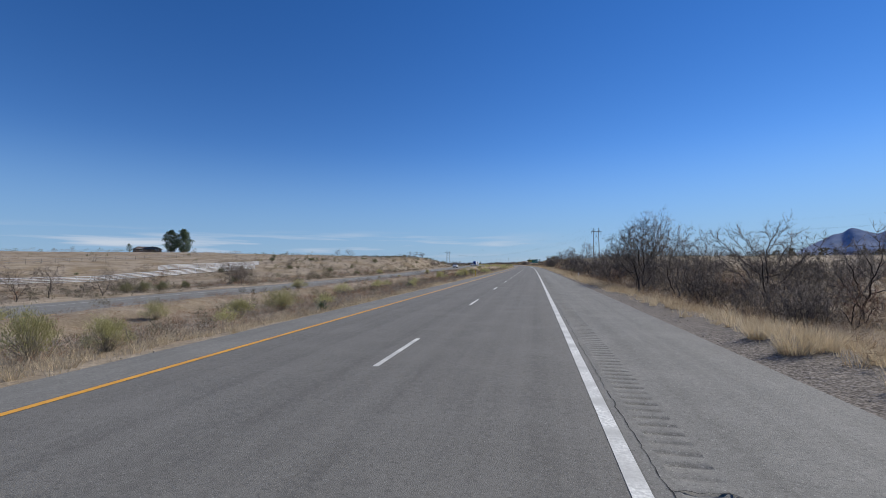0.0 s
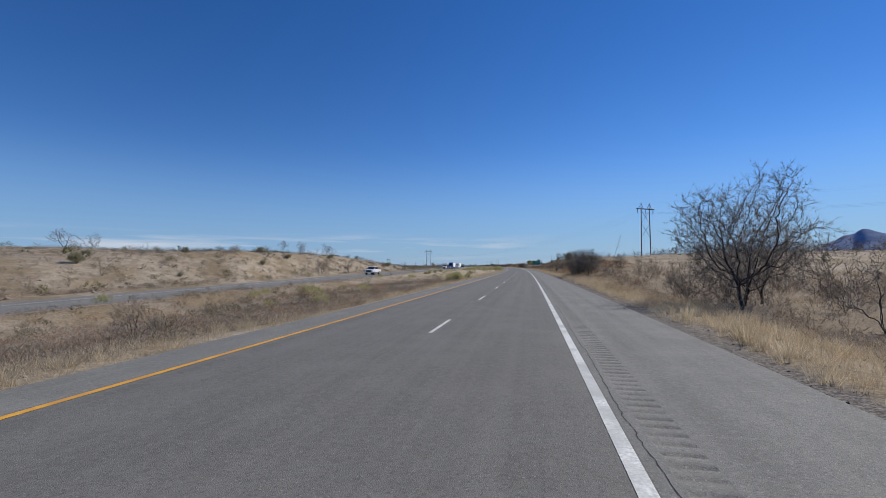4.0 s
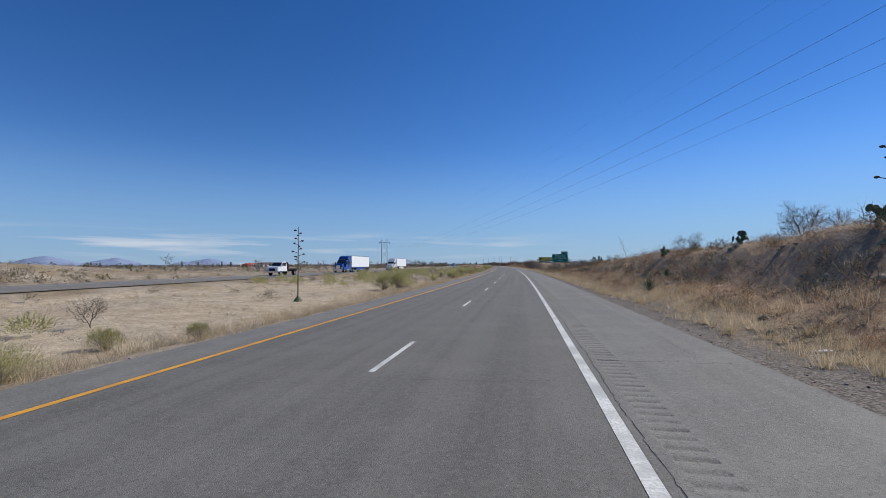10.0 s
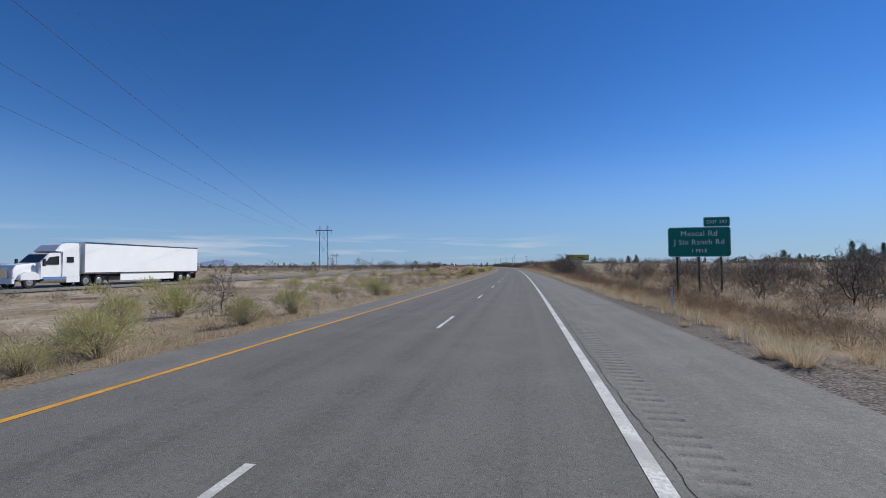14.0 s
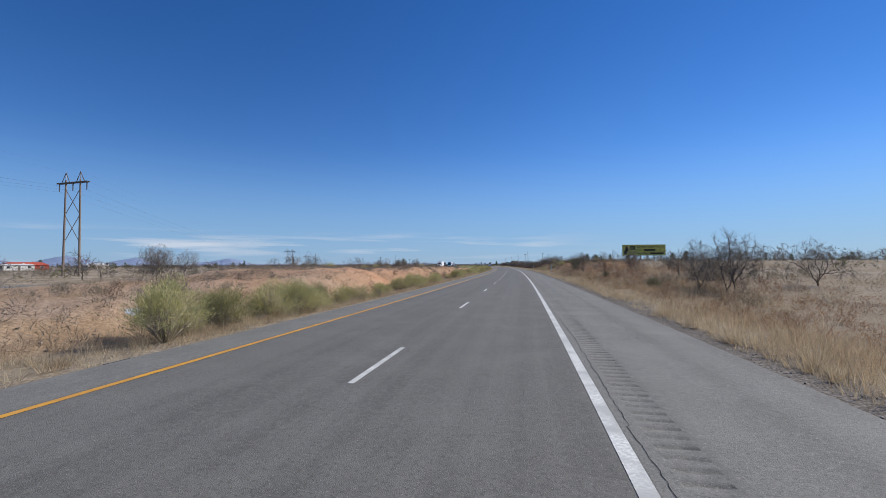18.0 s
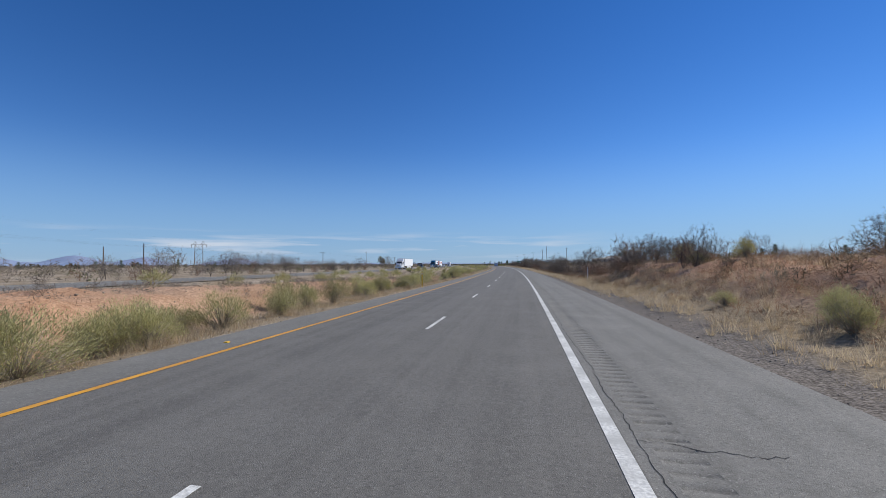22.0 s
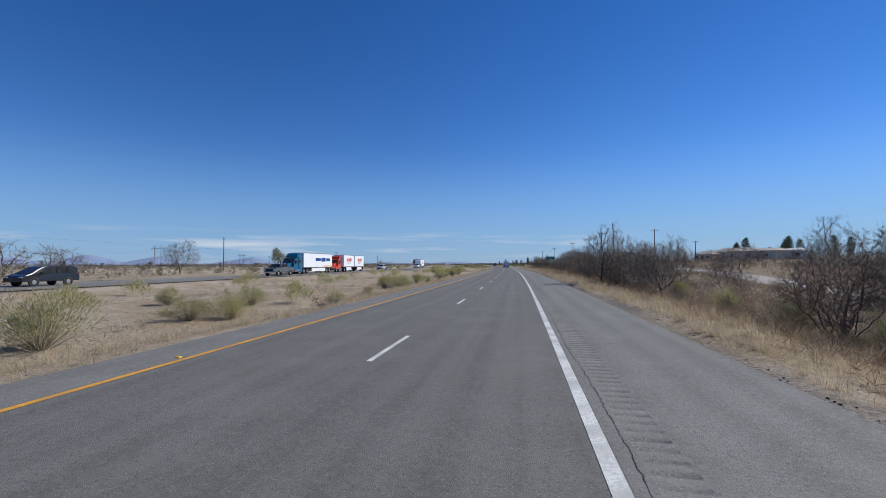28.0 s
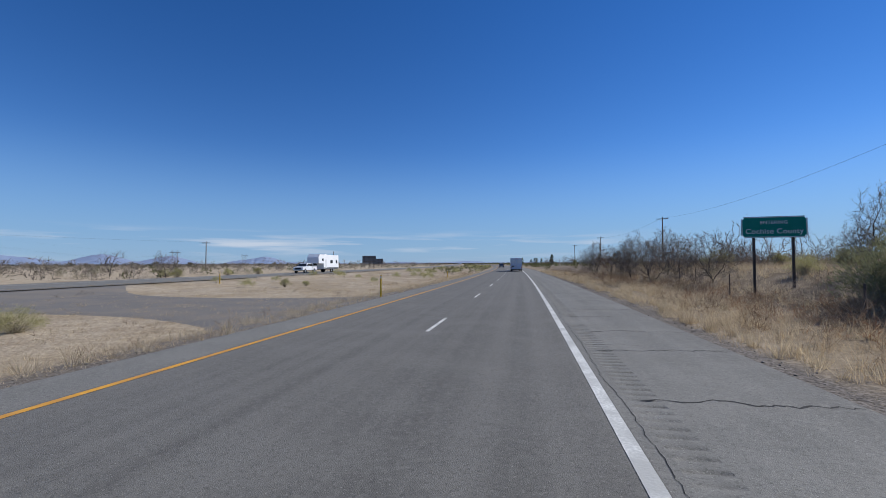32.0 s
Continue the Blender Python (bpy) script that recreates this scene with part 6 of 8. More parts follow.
# far billboard backs and a small board, seen from behind
for s, l, w, h, zt in ((1098, 55.4, 5.2, 2.9, 4.9), (963.5, 60.3, 3.4, 1.5, 3.0), (1135, 62, 4.4, 2.4, 4.2)):
    gq = float(ground_z(s, l))
    th = at_road("roadside_board", s, l, turn=3, label="grey back of a roadside board on posts", category="sign board", group="boards seen from behind")
    part("panel", box(-w / 2, w / 2, -0.06, 0.06, zt - h - gq, zt - gq, 0.01), M_GREYPANEL, th)
    for x in (-w * 0.36, 0, w * 0.36):
        part("post", box(x - 0.07, x + 0.07, -0.22, -0.07, -0.4, zt - 0.1 - gq), M_RUST, th)
    for zz in (0.25, 0.75):
        part("rail", box(-w / 2 + 0.1, w / 2 - 0.1, -0.13, -0.065, zt - h * zz - 0.05 - gq, zt - h * zz + 0.05 - gq), M_RUST, th)

# yellow and white marker posts
for s, l in ((65.8, 9.25), (216, 9.25), (679.1, 9.4), (998, 11.5), (960, 9.4), (976.7, 32.4)):
    th = at_road("marker_post", s, l, label="slim yellow plastic marker post in dry grass", category="marker post", group="yellow marker posts")
    part("blade", box(-0.05, 0.05, -0.012, 0.012, -0.3, 1.32, 0.006), M_POST_Y, th)
    part("reflector", box(-0.04, 0.04, -0.018, -0.013, 1.12, 1.26), M_POST_W, th)
for s, l, h in ((64, -5.3, 1.0), (224, -6.6, 1.15), (430, -5.2, 0.9), (691, -6.2, 1.5), (935, -5.8, 1.1), (812, -5.4, 0.9)):
    th = at_road("delineator_post", s, l, label="thin pale delineator post beside the shoulder", category="marker post", group="pale delineator posts")
    part("blade", box(-0.045, 0.045, -0.01, 0.01, -0.3, h, 0.004), M_POST_W, th)
    part("reflector", box(-0.035, 0.035, -0.016, -0.011, h - 0.18, h - 0.05), M_STEEL, th)
for k in range(12):
    s, l = 905 + 9.0 * k, -7.0 - 1.4 * (k % 2) * 0.2 - 0.35 * k
    th = at_road("fence_post", s, l, label="thin rusty steel fence post in dry grass", category="fence post", group="steel fence posts")
    part("stake", box(-0.02, 0.02, -0.02, 0.02, -0.3, 1.25), M_RUST, th)
    part("anchor_plate", box(-0.06, 0.06, -0.026, -0.021, 0.0, 0.14), M_RUST, th)


# transmission line of wooden H frames
FRAMES = [(157.0, -199.0, 6.0, 19.0), (277.2, -39.6, 6.0, 17.0), (595.8, 83.4, 0.6, 19.0), (866.0, 167.4, -0.5, 15.6), (1085.0, 232.0, -0.5, 15.8), (1250.0, 262.0, -0.5, 14.0), (1480.0, 330.0, -0.5, 16.0)]
TOWER_TURN = -28.0
M_TOWER = material("weathered_tower_pole", (0.20, 0.155, 0.12), (0.31, 0.25, 0.195), 7, 0.9, 0.3)
line_ends = []
for k, (s, l, zb, h) in enumerate(FRAMES):
    x, y = rd(s, l)
    x2, y2 = rd(*FRAMES[min(k + 1, len(FRAMES) - 1)][:2])
    x1, y1 = rd(*FRAMES[max(k - 1, 0)][:2])
    yaw = math.degrees(math.atan2(-(x2 - x1), y2 - y1))
    th = new("transmission_tower")
    gb = float(ground_z(s, l))
    hh = zb + h - gb
    th.matrix_basis = pose(float(x), float(y), gb, 0, 0, yaw + (TOWER_TURN if k == 2 else 0))
    tagged(th, "wooden H-frame power line tower with cross bracing", "power pylon", "power line towers")
    top = []
    for sx in (-1, 1):
        part("pole", tube((sx * 2.2, 0, -1.0), (sx * 1.95, 0, hh - 1.5), 0.22, 0.14, 10), M_TOWER, th)
        part("peak_brace", tube((sx * 1.95, 0, hh - 1.9), (sx * 1.95, 0, hh), 0.10, 0.05, 6), M_STEEL, th)
        part("peak_brace", tube((sx * 1.95, 0.0, hh - 0.1), (sx * 0.9, 0, hh - 2.0), 0.06, 0.06, 6), M_POLE, th)
        part("peak_brace", tube((sx * 1.95, 0.0, hh - 0.1), (sx * 3.1, 0, hh - 2.0), 0.06, 0.06, 6), M_POLE, th)
        part("cross_brace", tube((-sx * 2.1, 0.16 * sx, hh * 0.34), (sx * 2.0, 0.16 * sx, hh * 0.60), 0.055, 0.055, 6), M_POLE, th)
        part("cross_brace", tube((-sx * 2.05, 0.16 * sx, hh * 0.60), (sx * 1.97, 0.16 * sx, hh * 0.85), 0.055, 0.055, 6), M_POLE, th)
    for sy in (-0.2, 0.2):
        part("crossarm", box(-4.1, 4.1, sy - 0.06, sy + 0.06, hh - 2.2, hh - 1.95), M_POLE, th)
    for sx in (-3.7, 0, 3.7):
        part("insulator", tube((sx, 0, hh - 2.2), (sx, 0, hh - 3.6), 0.10, 0.08, 8), M_INSUL, th)
    m4 = th.matrix_basis
    line_ends.append([m4 @ Vector((sx, 0, hh - 3.6)) for sx in (-3.7, 0, 3.7)] + [m4 @ Vector((sx, 0, hh)) for sx in (-1.95, 1.95)])


def span(name, a, b, sag, r, parent=None, label="", category=""):
    n = 28
    pts = [a.lerp(b, i / n) - Vector((0, 0, sag * 4 * (i / n) * (1 - i / n))) for i in range(n + 1)]
    d = (b - a).normalized()
    u = d.cross(Vector((0, 0, 1))).normalized()
    w = u.cross(d)
    co = [p + (u * math.cos(q) + w * math.sin(q)) * r for p in pts for q in (0.78, 2.35, 3.93, 5.5)]
    fa = [(4 * i + j, 4 * i + (j + 1) % 4, 4 * i + 4 + (j + 1) % 4, 4 * i + 4 + j) for i in range(n) for j in range(4)]
    ob = new(name, raw_mesh(name, [tuple(p) for p in co], fa, M_WIRE))
    if parent:
        ob.parent = parent
    else:
        tagged(ob, label, category, "power line wires")
    return ob


for k in range(len(FRAMES) - 1):
    for j in range(5):
        span("power_line_wire", line_ends[k][j], line_ends[k + 1][j], (8.0 if k == 1 else 4.0) if j < 3 else (5.0 if k == 1 else 3.0), 0.0095 if j < 3 else 0.004, None, "dark power line wire hung between towers", "wire")

# wooden distribution poles
POLES = [(972.8, -29.5, 12.5, 1), (962.2, -30.6, 14.6, 0), (974.3, -47.0, 13.5, 1), (1041.8, -31.5, 12.3, 1), (1120, -34, 12.4, 1), (1200, -38, 12.4, 1), (1010, -75, 11.0, 1),
         (749.7, 114.2, 7.2, 0), (750.6, 102.4, 8.0, 0), (850.4, 91.0, 8.2, 1), (956.4, 98.3, 11.4, 0), (1060, 96, 9.0, 1), (1180, 100, 9.0, 0), (700, -130, 12, 1), (760, -132, 12, 1)]
pole_top = {}
for k, (s, l, zt, arm) in enumerate(POLES):
    gq = float(ground_z(s, l))
    h = zt - gq
    th = at_road("utility_pole", s, l, turn=-20 if l < 0 else 10, label="brown wooden utility pole" + (" with a crossarm" if arm else " without a crossarm"), category="utility pole", group="utility poles")
    lean = 0.5 if k == 1 else 0.0
    part("pole", tube((lean, 0, -0.8), (0, 0, h), 0.17, 0.11, 9), M_POLE, th)
    if arm:
        part("crossarm", box(-1.2, 1.2, -0.18, -0.07, h - 0.55, h - 0.42), M_POLE, th)
        for sx in (-1.1, -0.45, 0.45, 1.1):
            part("insulator", tube((sx, -0.12, h - 0.42), (sx, -0.12, h - 0.2), 0.045, 0.03, 6), M_INSUL, th)
        for sx in (-1, 1):
            part("brace", tube((sx * 0.75, -0.14, h - 0.52), (0, -0.12, h - 1.1), 0.02, 0.02, 5), M_STEEL, th)
    else:
        part("bracket", box(-0.35, 0.35, -0.16, -0.1, h - 0.9, h - 0.82), M_STEEL, th)
        part("bracket", box(-0.3, 0.3, -0.16, -0.1, h - 1.9, h - 1.82), M_STEEL, th)
    pole_top[k] = th.matrix_basis @ Vector((0, -0.12, h - 0.25))
for a, b in ((0, 3), (3, 4), (4, 5), (2, 6), (8, 9), (9, 11)):
    span("power_line_wire", pole_top[a], pole_top[b], 1.3, 0.012, None, "thin overhead wire between wooden poles", "wire")

# ---------------------------------------------------------------- desert plants of note


def yucca(s, l, h, n=70, label="spiky grey-green yucca rosette by the road"):
    th = at_road("yucca", s, l, label=label, category="yucca", group="yuccas")
    g = np.random.default_rng(int(s))
    co, fa = [], []
    for k in range(n):
        a, t = g.uniform(0, 6.28), g.uniform(0.1, 1.45)
        d = np.array([math.cos(a) * math.sin(t), math.sin(a) * math.sin(t), math.cos(t)])
        w = np.cross(d, [0, 0, 1.0])
        w /= np.linalg.norm(w)
        ln = h * g.uniform(0.75, 1.05)
        b = np.array([0, 0, 0.15 * h])
        co += [b - w * 0.022, b + w * 0.022, b + d * ln * 0.5 + w * 0.018, b + d * ln - np.array([0, 0, 0.05]), b + d * ln * 0.5 - w * 0.018]
        fa += [(5 * k, 5 * k + 1, 5 * k + 2), (5 * k, 5 * k + 2, 5 * k + 4), (5 * k + 4, 5 * k + 2, 5 * k + 3)]
    c = new("leaves", raw_mesh("leaves", co, fa, M_GREEN))
    c.parent = th
    part("crown_base", tube((0, 0, -0.1), (0, 0, 0.25 * h), 0.12, 0.08, 7), M_WEED, th)
    return th


yucca(231.4, -6.4, 1.25, 110), yucca(322, -6.6, 1.15, 100), yucca(694, -6.7, 0.6), yucca(326.5, -9, 0.8), yucca(250, -7.5, 0.8), yucca(577, -8.2, 1.0), yucca(370, 14.5, 1.1), yucca(606, 17, 1.0), yucca(19, 10.4, 0.7), yucca(677, 10.6, 0.6)


def stalk(name, s, l, h, label, branches, lean=0.0):
    """A dry flowering stalk with short side branches near its top."""
    th = at_road(name, s, l, label=label, category="agave", group="dry flower stalks")
    part("stem", tube((0, 0, -0.1), (lean, 0, h), 0.04, 0.015, 6), M_BARK, th)
    g = np.random.default_rng(int(s))
    for k in range(branches):
        f = 0.5 + 0.48 * k / branches
        a = k * 2.4
        b = Vector((lean * f, 0, h * f))
        e = b + Vector((math.cos(a), math.sin(a), 0.35)) * h * 0.12 * (1.25 - f)
        br = part("side_branch", tube(b, e, 0.018, 0.012, 5), M_BARK, th)
        bm = bmesh.new()
        bmesh.ops.create_icosphere(bm, subdivisions=1, radius=0.09)
        for v in bm.verts:
            v.co = Vector((v.co.x * g.uniform(0.7, 1.3), v.co.y * g.uniform(0.7, 1.3), v.co.z * 0.6)) + e
        part("seed_cluster", bm, M_BARK, br)
    part("rosette", tube((0, 0, -0.05), (0, 0, 0.35), 0.35, 0.05, 9), M_GREEN, th)


M_STALK = material("dry_stalk", (0.38, 0.32, 0.24), (0.52, 0.45, 0.35), 8, 0.9, 0.1, vary=0.15)
yucca(753.6, 13.9, 0.75), yucca(756.5, 15.9, 1.0, 90), yucca(756.9, 15.3, 0.8)
for s, l, h in ((753.65, 13.75, 2.3), (756.4, 16.1, 2.2), (756.6, 15.75, 2.4), (757.0, 15.15, 2.3)):
    th = at_road("yucca_stalk", s, l, label="slim pale dry flower stalk rising beside a yucca", category="yucca", group="yucca flower stalks")
    part("stem", tube((0, 0, -0.1), (0.04, 0.02, h), 0.02, 0.009), M_STALK, th)
    for k in range(9):
        a, z = k * 2.4, h - 0.06 - 0.07 * k
        part("side_shoot", tube((0.035, 0.018, z), (0.035 + 0.14 * math.cos(a), 0.14 * math.sin(a), z + 0.09), 0.007, 0.004, 5), M_STALK, th)
stalk("agave_stalk", 319, 15.0, 4.7, "tall dry agave stalk with seed clusters", 13)
stalk("agave_stalk", 389, -22.0, 6.4, "leaning dry agave stalk on a low rise", 8, -2.3)
stalk("agave_stalk", 310, -11, 3.6, "thin dry agave stalk beside the bank", 5)
stalk("agave_stalk", 232, -20, 6.0, "leaning dry agave stalk on the bank", 7, 1.8)


def ocotillo(s, l, h, n=9):
    th = at_road("ocotillo", s, l, label="leafless ocotillo with long thorny wands", category="ocotillo", group="ocotillos")
    g = random.Random(int(s * 3))
    for k in range(n):
        a, t = 6.28 * k / n, g.uniform(0.08, 0.4)
        mid = Vector((math.cos(a) * t * h * 0.45, math.sin(a) * t * h * 0.45, h * 0.5))
        end = Vector((math.cos(a) * t * h * 0.75, math.sin(a) * t * h * 0.75, h * g.uniform(0.85, 1.05)))
        part("wand", tube((0, 0, -0.05), mid, 0.025, 0.018, 5), M_BARK, th)
        part("wand", tube(mid, end, 0.018, 0.008, 5), M_BARK, th)


ocotillo(302, -12.5, 2.6, 4), ocotillo(301, -14, 2.2, 3), ocotillo(303, 52, 2.6), ocotillo(322, 50, 2.4), ocotillo(530, 30, 3.4), ocotillo(243, -14.2, 2.2), ocotillo(325, 56, 2.6), ocotillo(633, -21, 3.2, 5)


def prickly_pear(s, l, size):
    th = at_road("prickly_pear", s, l, label="clump of dark green prickly pear pads", category="cactus", group="prickly pears")
    g = random.Random(int(s * 7))
    for k in range(16):
        a, r, z = g.uniform(0, 6.28), size * 0.5 * g.random(), size * g.uniform(0.15, 0.85)
        bm = bmesh.new()
        bmesh.ops.create_icosphere(bm, subdivisions=2, radius=0.5)
        m4 = Matrix.Translation((math.cos(a) * r, math.sin(a) * r, z)) @ Euler((g.uniform(-0.6, 0.6), g.uniform(-0.6, 0.6), g.uniform(0, 3))).to_matrix().to_4x4() @ Matrix.Diagonal((size * 0.3, size * 0.06, size * 0.4, 1))
        bmesh.ops.transform(bm, matrix=m4, verts=bm.verts)
        part("pad", bm, M_GREEN, th)


prickly_pear(298.6, -12.4, 1.1), prickly_pear(323.6, -12.6, 1.0), prickly_pear(335, -11.5, 1.0), prickly_pear(312, -12.2, 0.8), prickly_pear(309, -12.8, 0.7), prickly_pear(268, 60, 1.4)

# ---------------------------------------------------------------- white rail fence, ranch house and pines on the slope
def fence_point(s, l, z):
    x, y = rd(s, l)
    return inv @ Vector((float(x), float(y), float(ground_z(s, l)) + z))


for runs, lab in ((((116.5, 80.5), (96, 88.5), (78, 97), (50, 110)), "white four-rail ranch fence along a pasture"), (((129, 87.2), (116, 93), (100, 101)), "short white rail fence behind the ranch fence")):
    th = at_road("rail_fence", *runs[0], z=0.0, label=lab, category="fence")
    inv = th.matrix_basis.inverted()
    sl = []
    for (s, l), (s2, l2) in zip(runs, runs[1:]):
        n = max(1, round(math.hypot(s2 - s, l2 - l) / 2.44))
        sl += [(s + (s2 - s) * k / n, l + (l2 - l) * k / n) for k in range(n)]
    for (s, l), (s2, l2) in zip(sl, sl[1:]):
        part("post", tube(fence_point(s, l, -0.3), fence_point(s, l, 1.42), 0.085, 0.085, 4), M_WHITEPAINT, th)
        for z in (0.3, 0.62, 0.94, 1.28):
            part("rail", tube(fence_point(s, l, z), fence_point(s2, l2, z), 0.085, 0.085, 4), M_WHITEPAINT, th)
th2 = at_road("pasture_fence", 110, 130, z=0.0, label="grey wooden pasture fence on the slope", category="fence")
inv = th2.matrix_basis.inverted()
M_GREYWOOD = material("grey_wood", (0.22, 0.2, 0.18), (0.33, 0.3, 0.27), 6, 0.9, 0.2)
sl = [(60 + 4.0 * k, 128 + 0.3 * k) for k in range(34)]
for (s, l), (s2, l2) in zip(sl, sl[1:]):
    part("post", tube(fence_point(s, l, -0.3), fence_point(s, l, 1.4), 0.07, 0.07, 5), M_GREYWOOD, th2)
    for z in (0.6, 1.2):
        part("rail", tube(fence_point(s, l, z), fence_point(s2, l2, z), 0.05, 0.05, 4), M_GREYWOOD, th2)

M_STUCCO = material("tan_stucco", (0.56, 0.48, 0.385), (0.66, 0.58, 0.475), 4, 0.9, 0.1)
M_ROOF = material("brown_roof", (0.09, 0.07, 0.06), (0.14, 0.11, 0.095), 5, 0.9, 0.2)
M_ROOFLIGHT = material("pale_roof", (0.58, 0.57, 0.55), (0.70, 0.69, 0.67), 4, 0.7)
M_WALLWHITE = material("white_siding", (0.60, 0.59, 0.56), (0.72, 0.71, 0.68), 4, 0.8)
M_REDROOF = material("red_metal", (0.42, 0.07, 0.035), (0.52, 0.1, 0.05), 4, 0.6)
M_GLASS = material("window_glass", (0.02, 0.025, 0.03), (0.035, 0.04, 0.045), 2, 0.08, spec=0.6)


def house(s, l, w, d, h, wall, roof, label, rise=1.4, turn=0.0, name="house", z=None):
    th = at_road(name, s, l, turn=turn, z=z, label=label, category="house")
    part("wall", box(-w / 2, w / 2, -d / 2, d / 2, -1.0, h), wall, th)
    bm = bmesh.new()
    e = 0.5
    a = [bm.verts.new(v) for v in ((-w / 2 - e, -d / 2 - e, h - 0.1), (w / 2 + e, -d / 2 - e, h - 0.1), (w / 2 + e, d / 2 + e, h - 0.1), (-w / 2 - e, d / 2 + e, h - 0.1), (-w / 2 + 1.5, 0, h + rise), (w / 2 - 1.5, 0, h + rise))]
    for f in ((0, 1, 5, 4), (2, 3, 4, 5), (1, 2, 5), (3, 0, 4), (3, 2, 1, 0)):
        bm.faces.new([a[i] for i in f])
    part("roof", bm, roof, th)
    for k in range(3):
        x = -w * 0.33 + w * 0.33 * k
        if k == 1:
            part("door", box(x - 0.5, x + 0.5, -d / 2 - 0.05, -d / 2 + 0.02, 0, 2.05), M_ROOF, th)
        else:
            wn_ = part("window", box(x - 0.8, x + 0.8, -d / 2 - 0.06, -d / 2 + 0.02, 0.95, 2.1), M_WHITEPAINT, th)
            part("pane", box(x - 0.7, x + 0.7, -d / 2 - 0.075, -d / 2 - 0.062, 1.05, 2.0), M_GLASS, wn_)
            part("window", box(-w / 2 - 0.05, -w / 2 + 0.02, -d * 0.25 + k * 0.2 * d - 0.6, -d * 0.25 + k * 0.2 * d + 0.6, 0.95, 2.1), M_GLASS, th)
    part("chimney", box(w * 0.2, w * 0.2 + 0.6, 0.2, 0.8, h, h + rise + 0.3), wall, th)
    return th


M_ROOFTAN = material("tan_shingle_roof", (0.36, 0.31, 0.25), (0.46, 0.40, 0.33), 5, 0.9, 0.15)
house(217, 208, 12, 6, 1.9, M_ROOF, M_ROOF, "low brown ranch house with a dark roof", 1.4, 60)
house(967, -75, 16, 8, 3.0, M_STUCCO, M_ROOFTAN, "long tan house with a low roof behind trees", 0.7, -62)
house(963, -83, 6, 3.4, 3.0, M_WALLWHITE, M_ROOFLIGHT, "white manufactured home behind bare shrubs", 0.4, -60)
house(1012, -92, 15, 8, 3.0, M_STUCCO, M_ROOFTAN, "tan house with a gabled roof up the slope", 1.5, -62)
house(1009, -79, 7, 6, 2.8, M_STUCCO, M_ROOFTAN, "small tan house beside the frontage road", 1.1, -60)
house(716, 240, 16, 9, 2.8, M_REDROOF, M_REDROOF, "red metal barn far across the plain", 1.4, 70)
house(700, 225, 12, 3, 2.7, M_WALLWHITE, M_ROOFLIGHT, "white mobile home far across the plain", 0.4, 80)
house(560, 150, 14, 7, 2.6, M_WALLWHITE, M_ROOF, "white house far behind bare trees", 1.0, 70)
house(820, 300, 14, 8, 2.8, M_STUCCO, M_ROOFLIGHT, "tan house far across the plain", 1.0, 70)
house(1250, -70, 18, 10, 3.2, M_STUCCO, M_ROOF, "tan house far ahead beside the highway", 1.4, -60)


def conifer(s, l, h, w, label="dark green pine tree with an uneven crown", z=None, seed=0, dense=14):
    th = at_road("pine_tree", s, l, z=z, label=label, category="tree", group="pines")
    part("trunk", tube((0, 0, -0.3), (0, 0, h * 0.96), 0.03 * h, 0.01, 7), M_BARK, th)
    g = np.random.default_rng(seed + int(s))
    co, fa = [], []
    k = 0
    for lv in range(15):
        f = 0.12 + 0.86 * lv / 14
        rr = w * min(1, 2.6 * f) * (1 - f) ** 0.45 * g.uniform(0.75, 1.15) + 0.15
        for b in range(9):
            a = g.uniform(0, 6.28)
            tip = np.array([math.cos(a) * rr, math.sin(a) * rr, h * f + g.uniform(-0.03, 0.05) * h])
            for q in range(dense):
                u = g.uniform(0.25, 1.0)
                p = np.array([tip[0] * u, tip[1] * u, h * f * (1 - u) + tip[2] * u]) + g.normal(0, 0.045 * h * 0.6, 3)
                d, e = g.normal(0, 1, 3), g.normal(0, 1, 3)
                sz = 0.035 * h * g.uniform(0.6, 1.4)
                co += [p, p + d / np.linalg.norm(d) * sz, p + e / np.linalg.norm(e) * sz]
                fa.append((k, k + 1, k + 2))
                k += 3
    c = new("crown", raw_mesh("crown", co, fa, M_PINE))
    c.parent = th
    return th


conifer(221.6, 198, 12.4, 6.4, dense=40), conifer(223.2, 191.8, 13.2, 6.6, dense=40), conifer(211, 213, 4.4, 2.6)
conifer(1039, -110, 9.5, 2.6), conifer(1008, -109, 8.0, 2.3), conifer(1014, -117, 7.2, 2.1), conifer(1006, -124, 8.2, 2.4)
for k in range(26):
    g_ = rng.uniform
    conifer(g_(560, 1050), -g_(150, 260), g_(6, 11), g_(1.6, 3.2), "dark conifer among far houses", seed=k)
for k in range(12):
    conifer(rng.uniform(1150, 1500), -rng.uniform(16, 70), rng.uniform(5, 8), rng.uniform(1.5, 2.6), "dark conifer far ahead beside the highway", seed=50 + k)
for k in range(14):
    conifer(rng.uniform(640, 1000), rng.uniform(190, 330), rng.uniform(4, 7), rng.uniform(1.2, 2.2), "dark conifer far across the plain", seed=80 + k)
for k in range(8):
    conifer(1000 + 9 * k, -104 - 5 * (k % 4), 6.0 + 0.8 * (k % 3), 2.2 + 0.3 * (k % 2), "dark conifer behind the houses", seed=110 + k)
conifer(739, -192, 12.5, 4.0, "tall dark conifer on the far slope"), conifer(655, -175, 8.5, 3.4)

for k in range(9):
    conifer(560 + 10 * k, -150 - 4 * (k % 3), 4.6 + 0.5 * (k % 4), 2.2 + 0.3 * (k % 3), "dark conifer in a far windbreak", seed=60 + k)

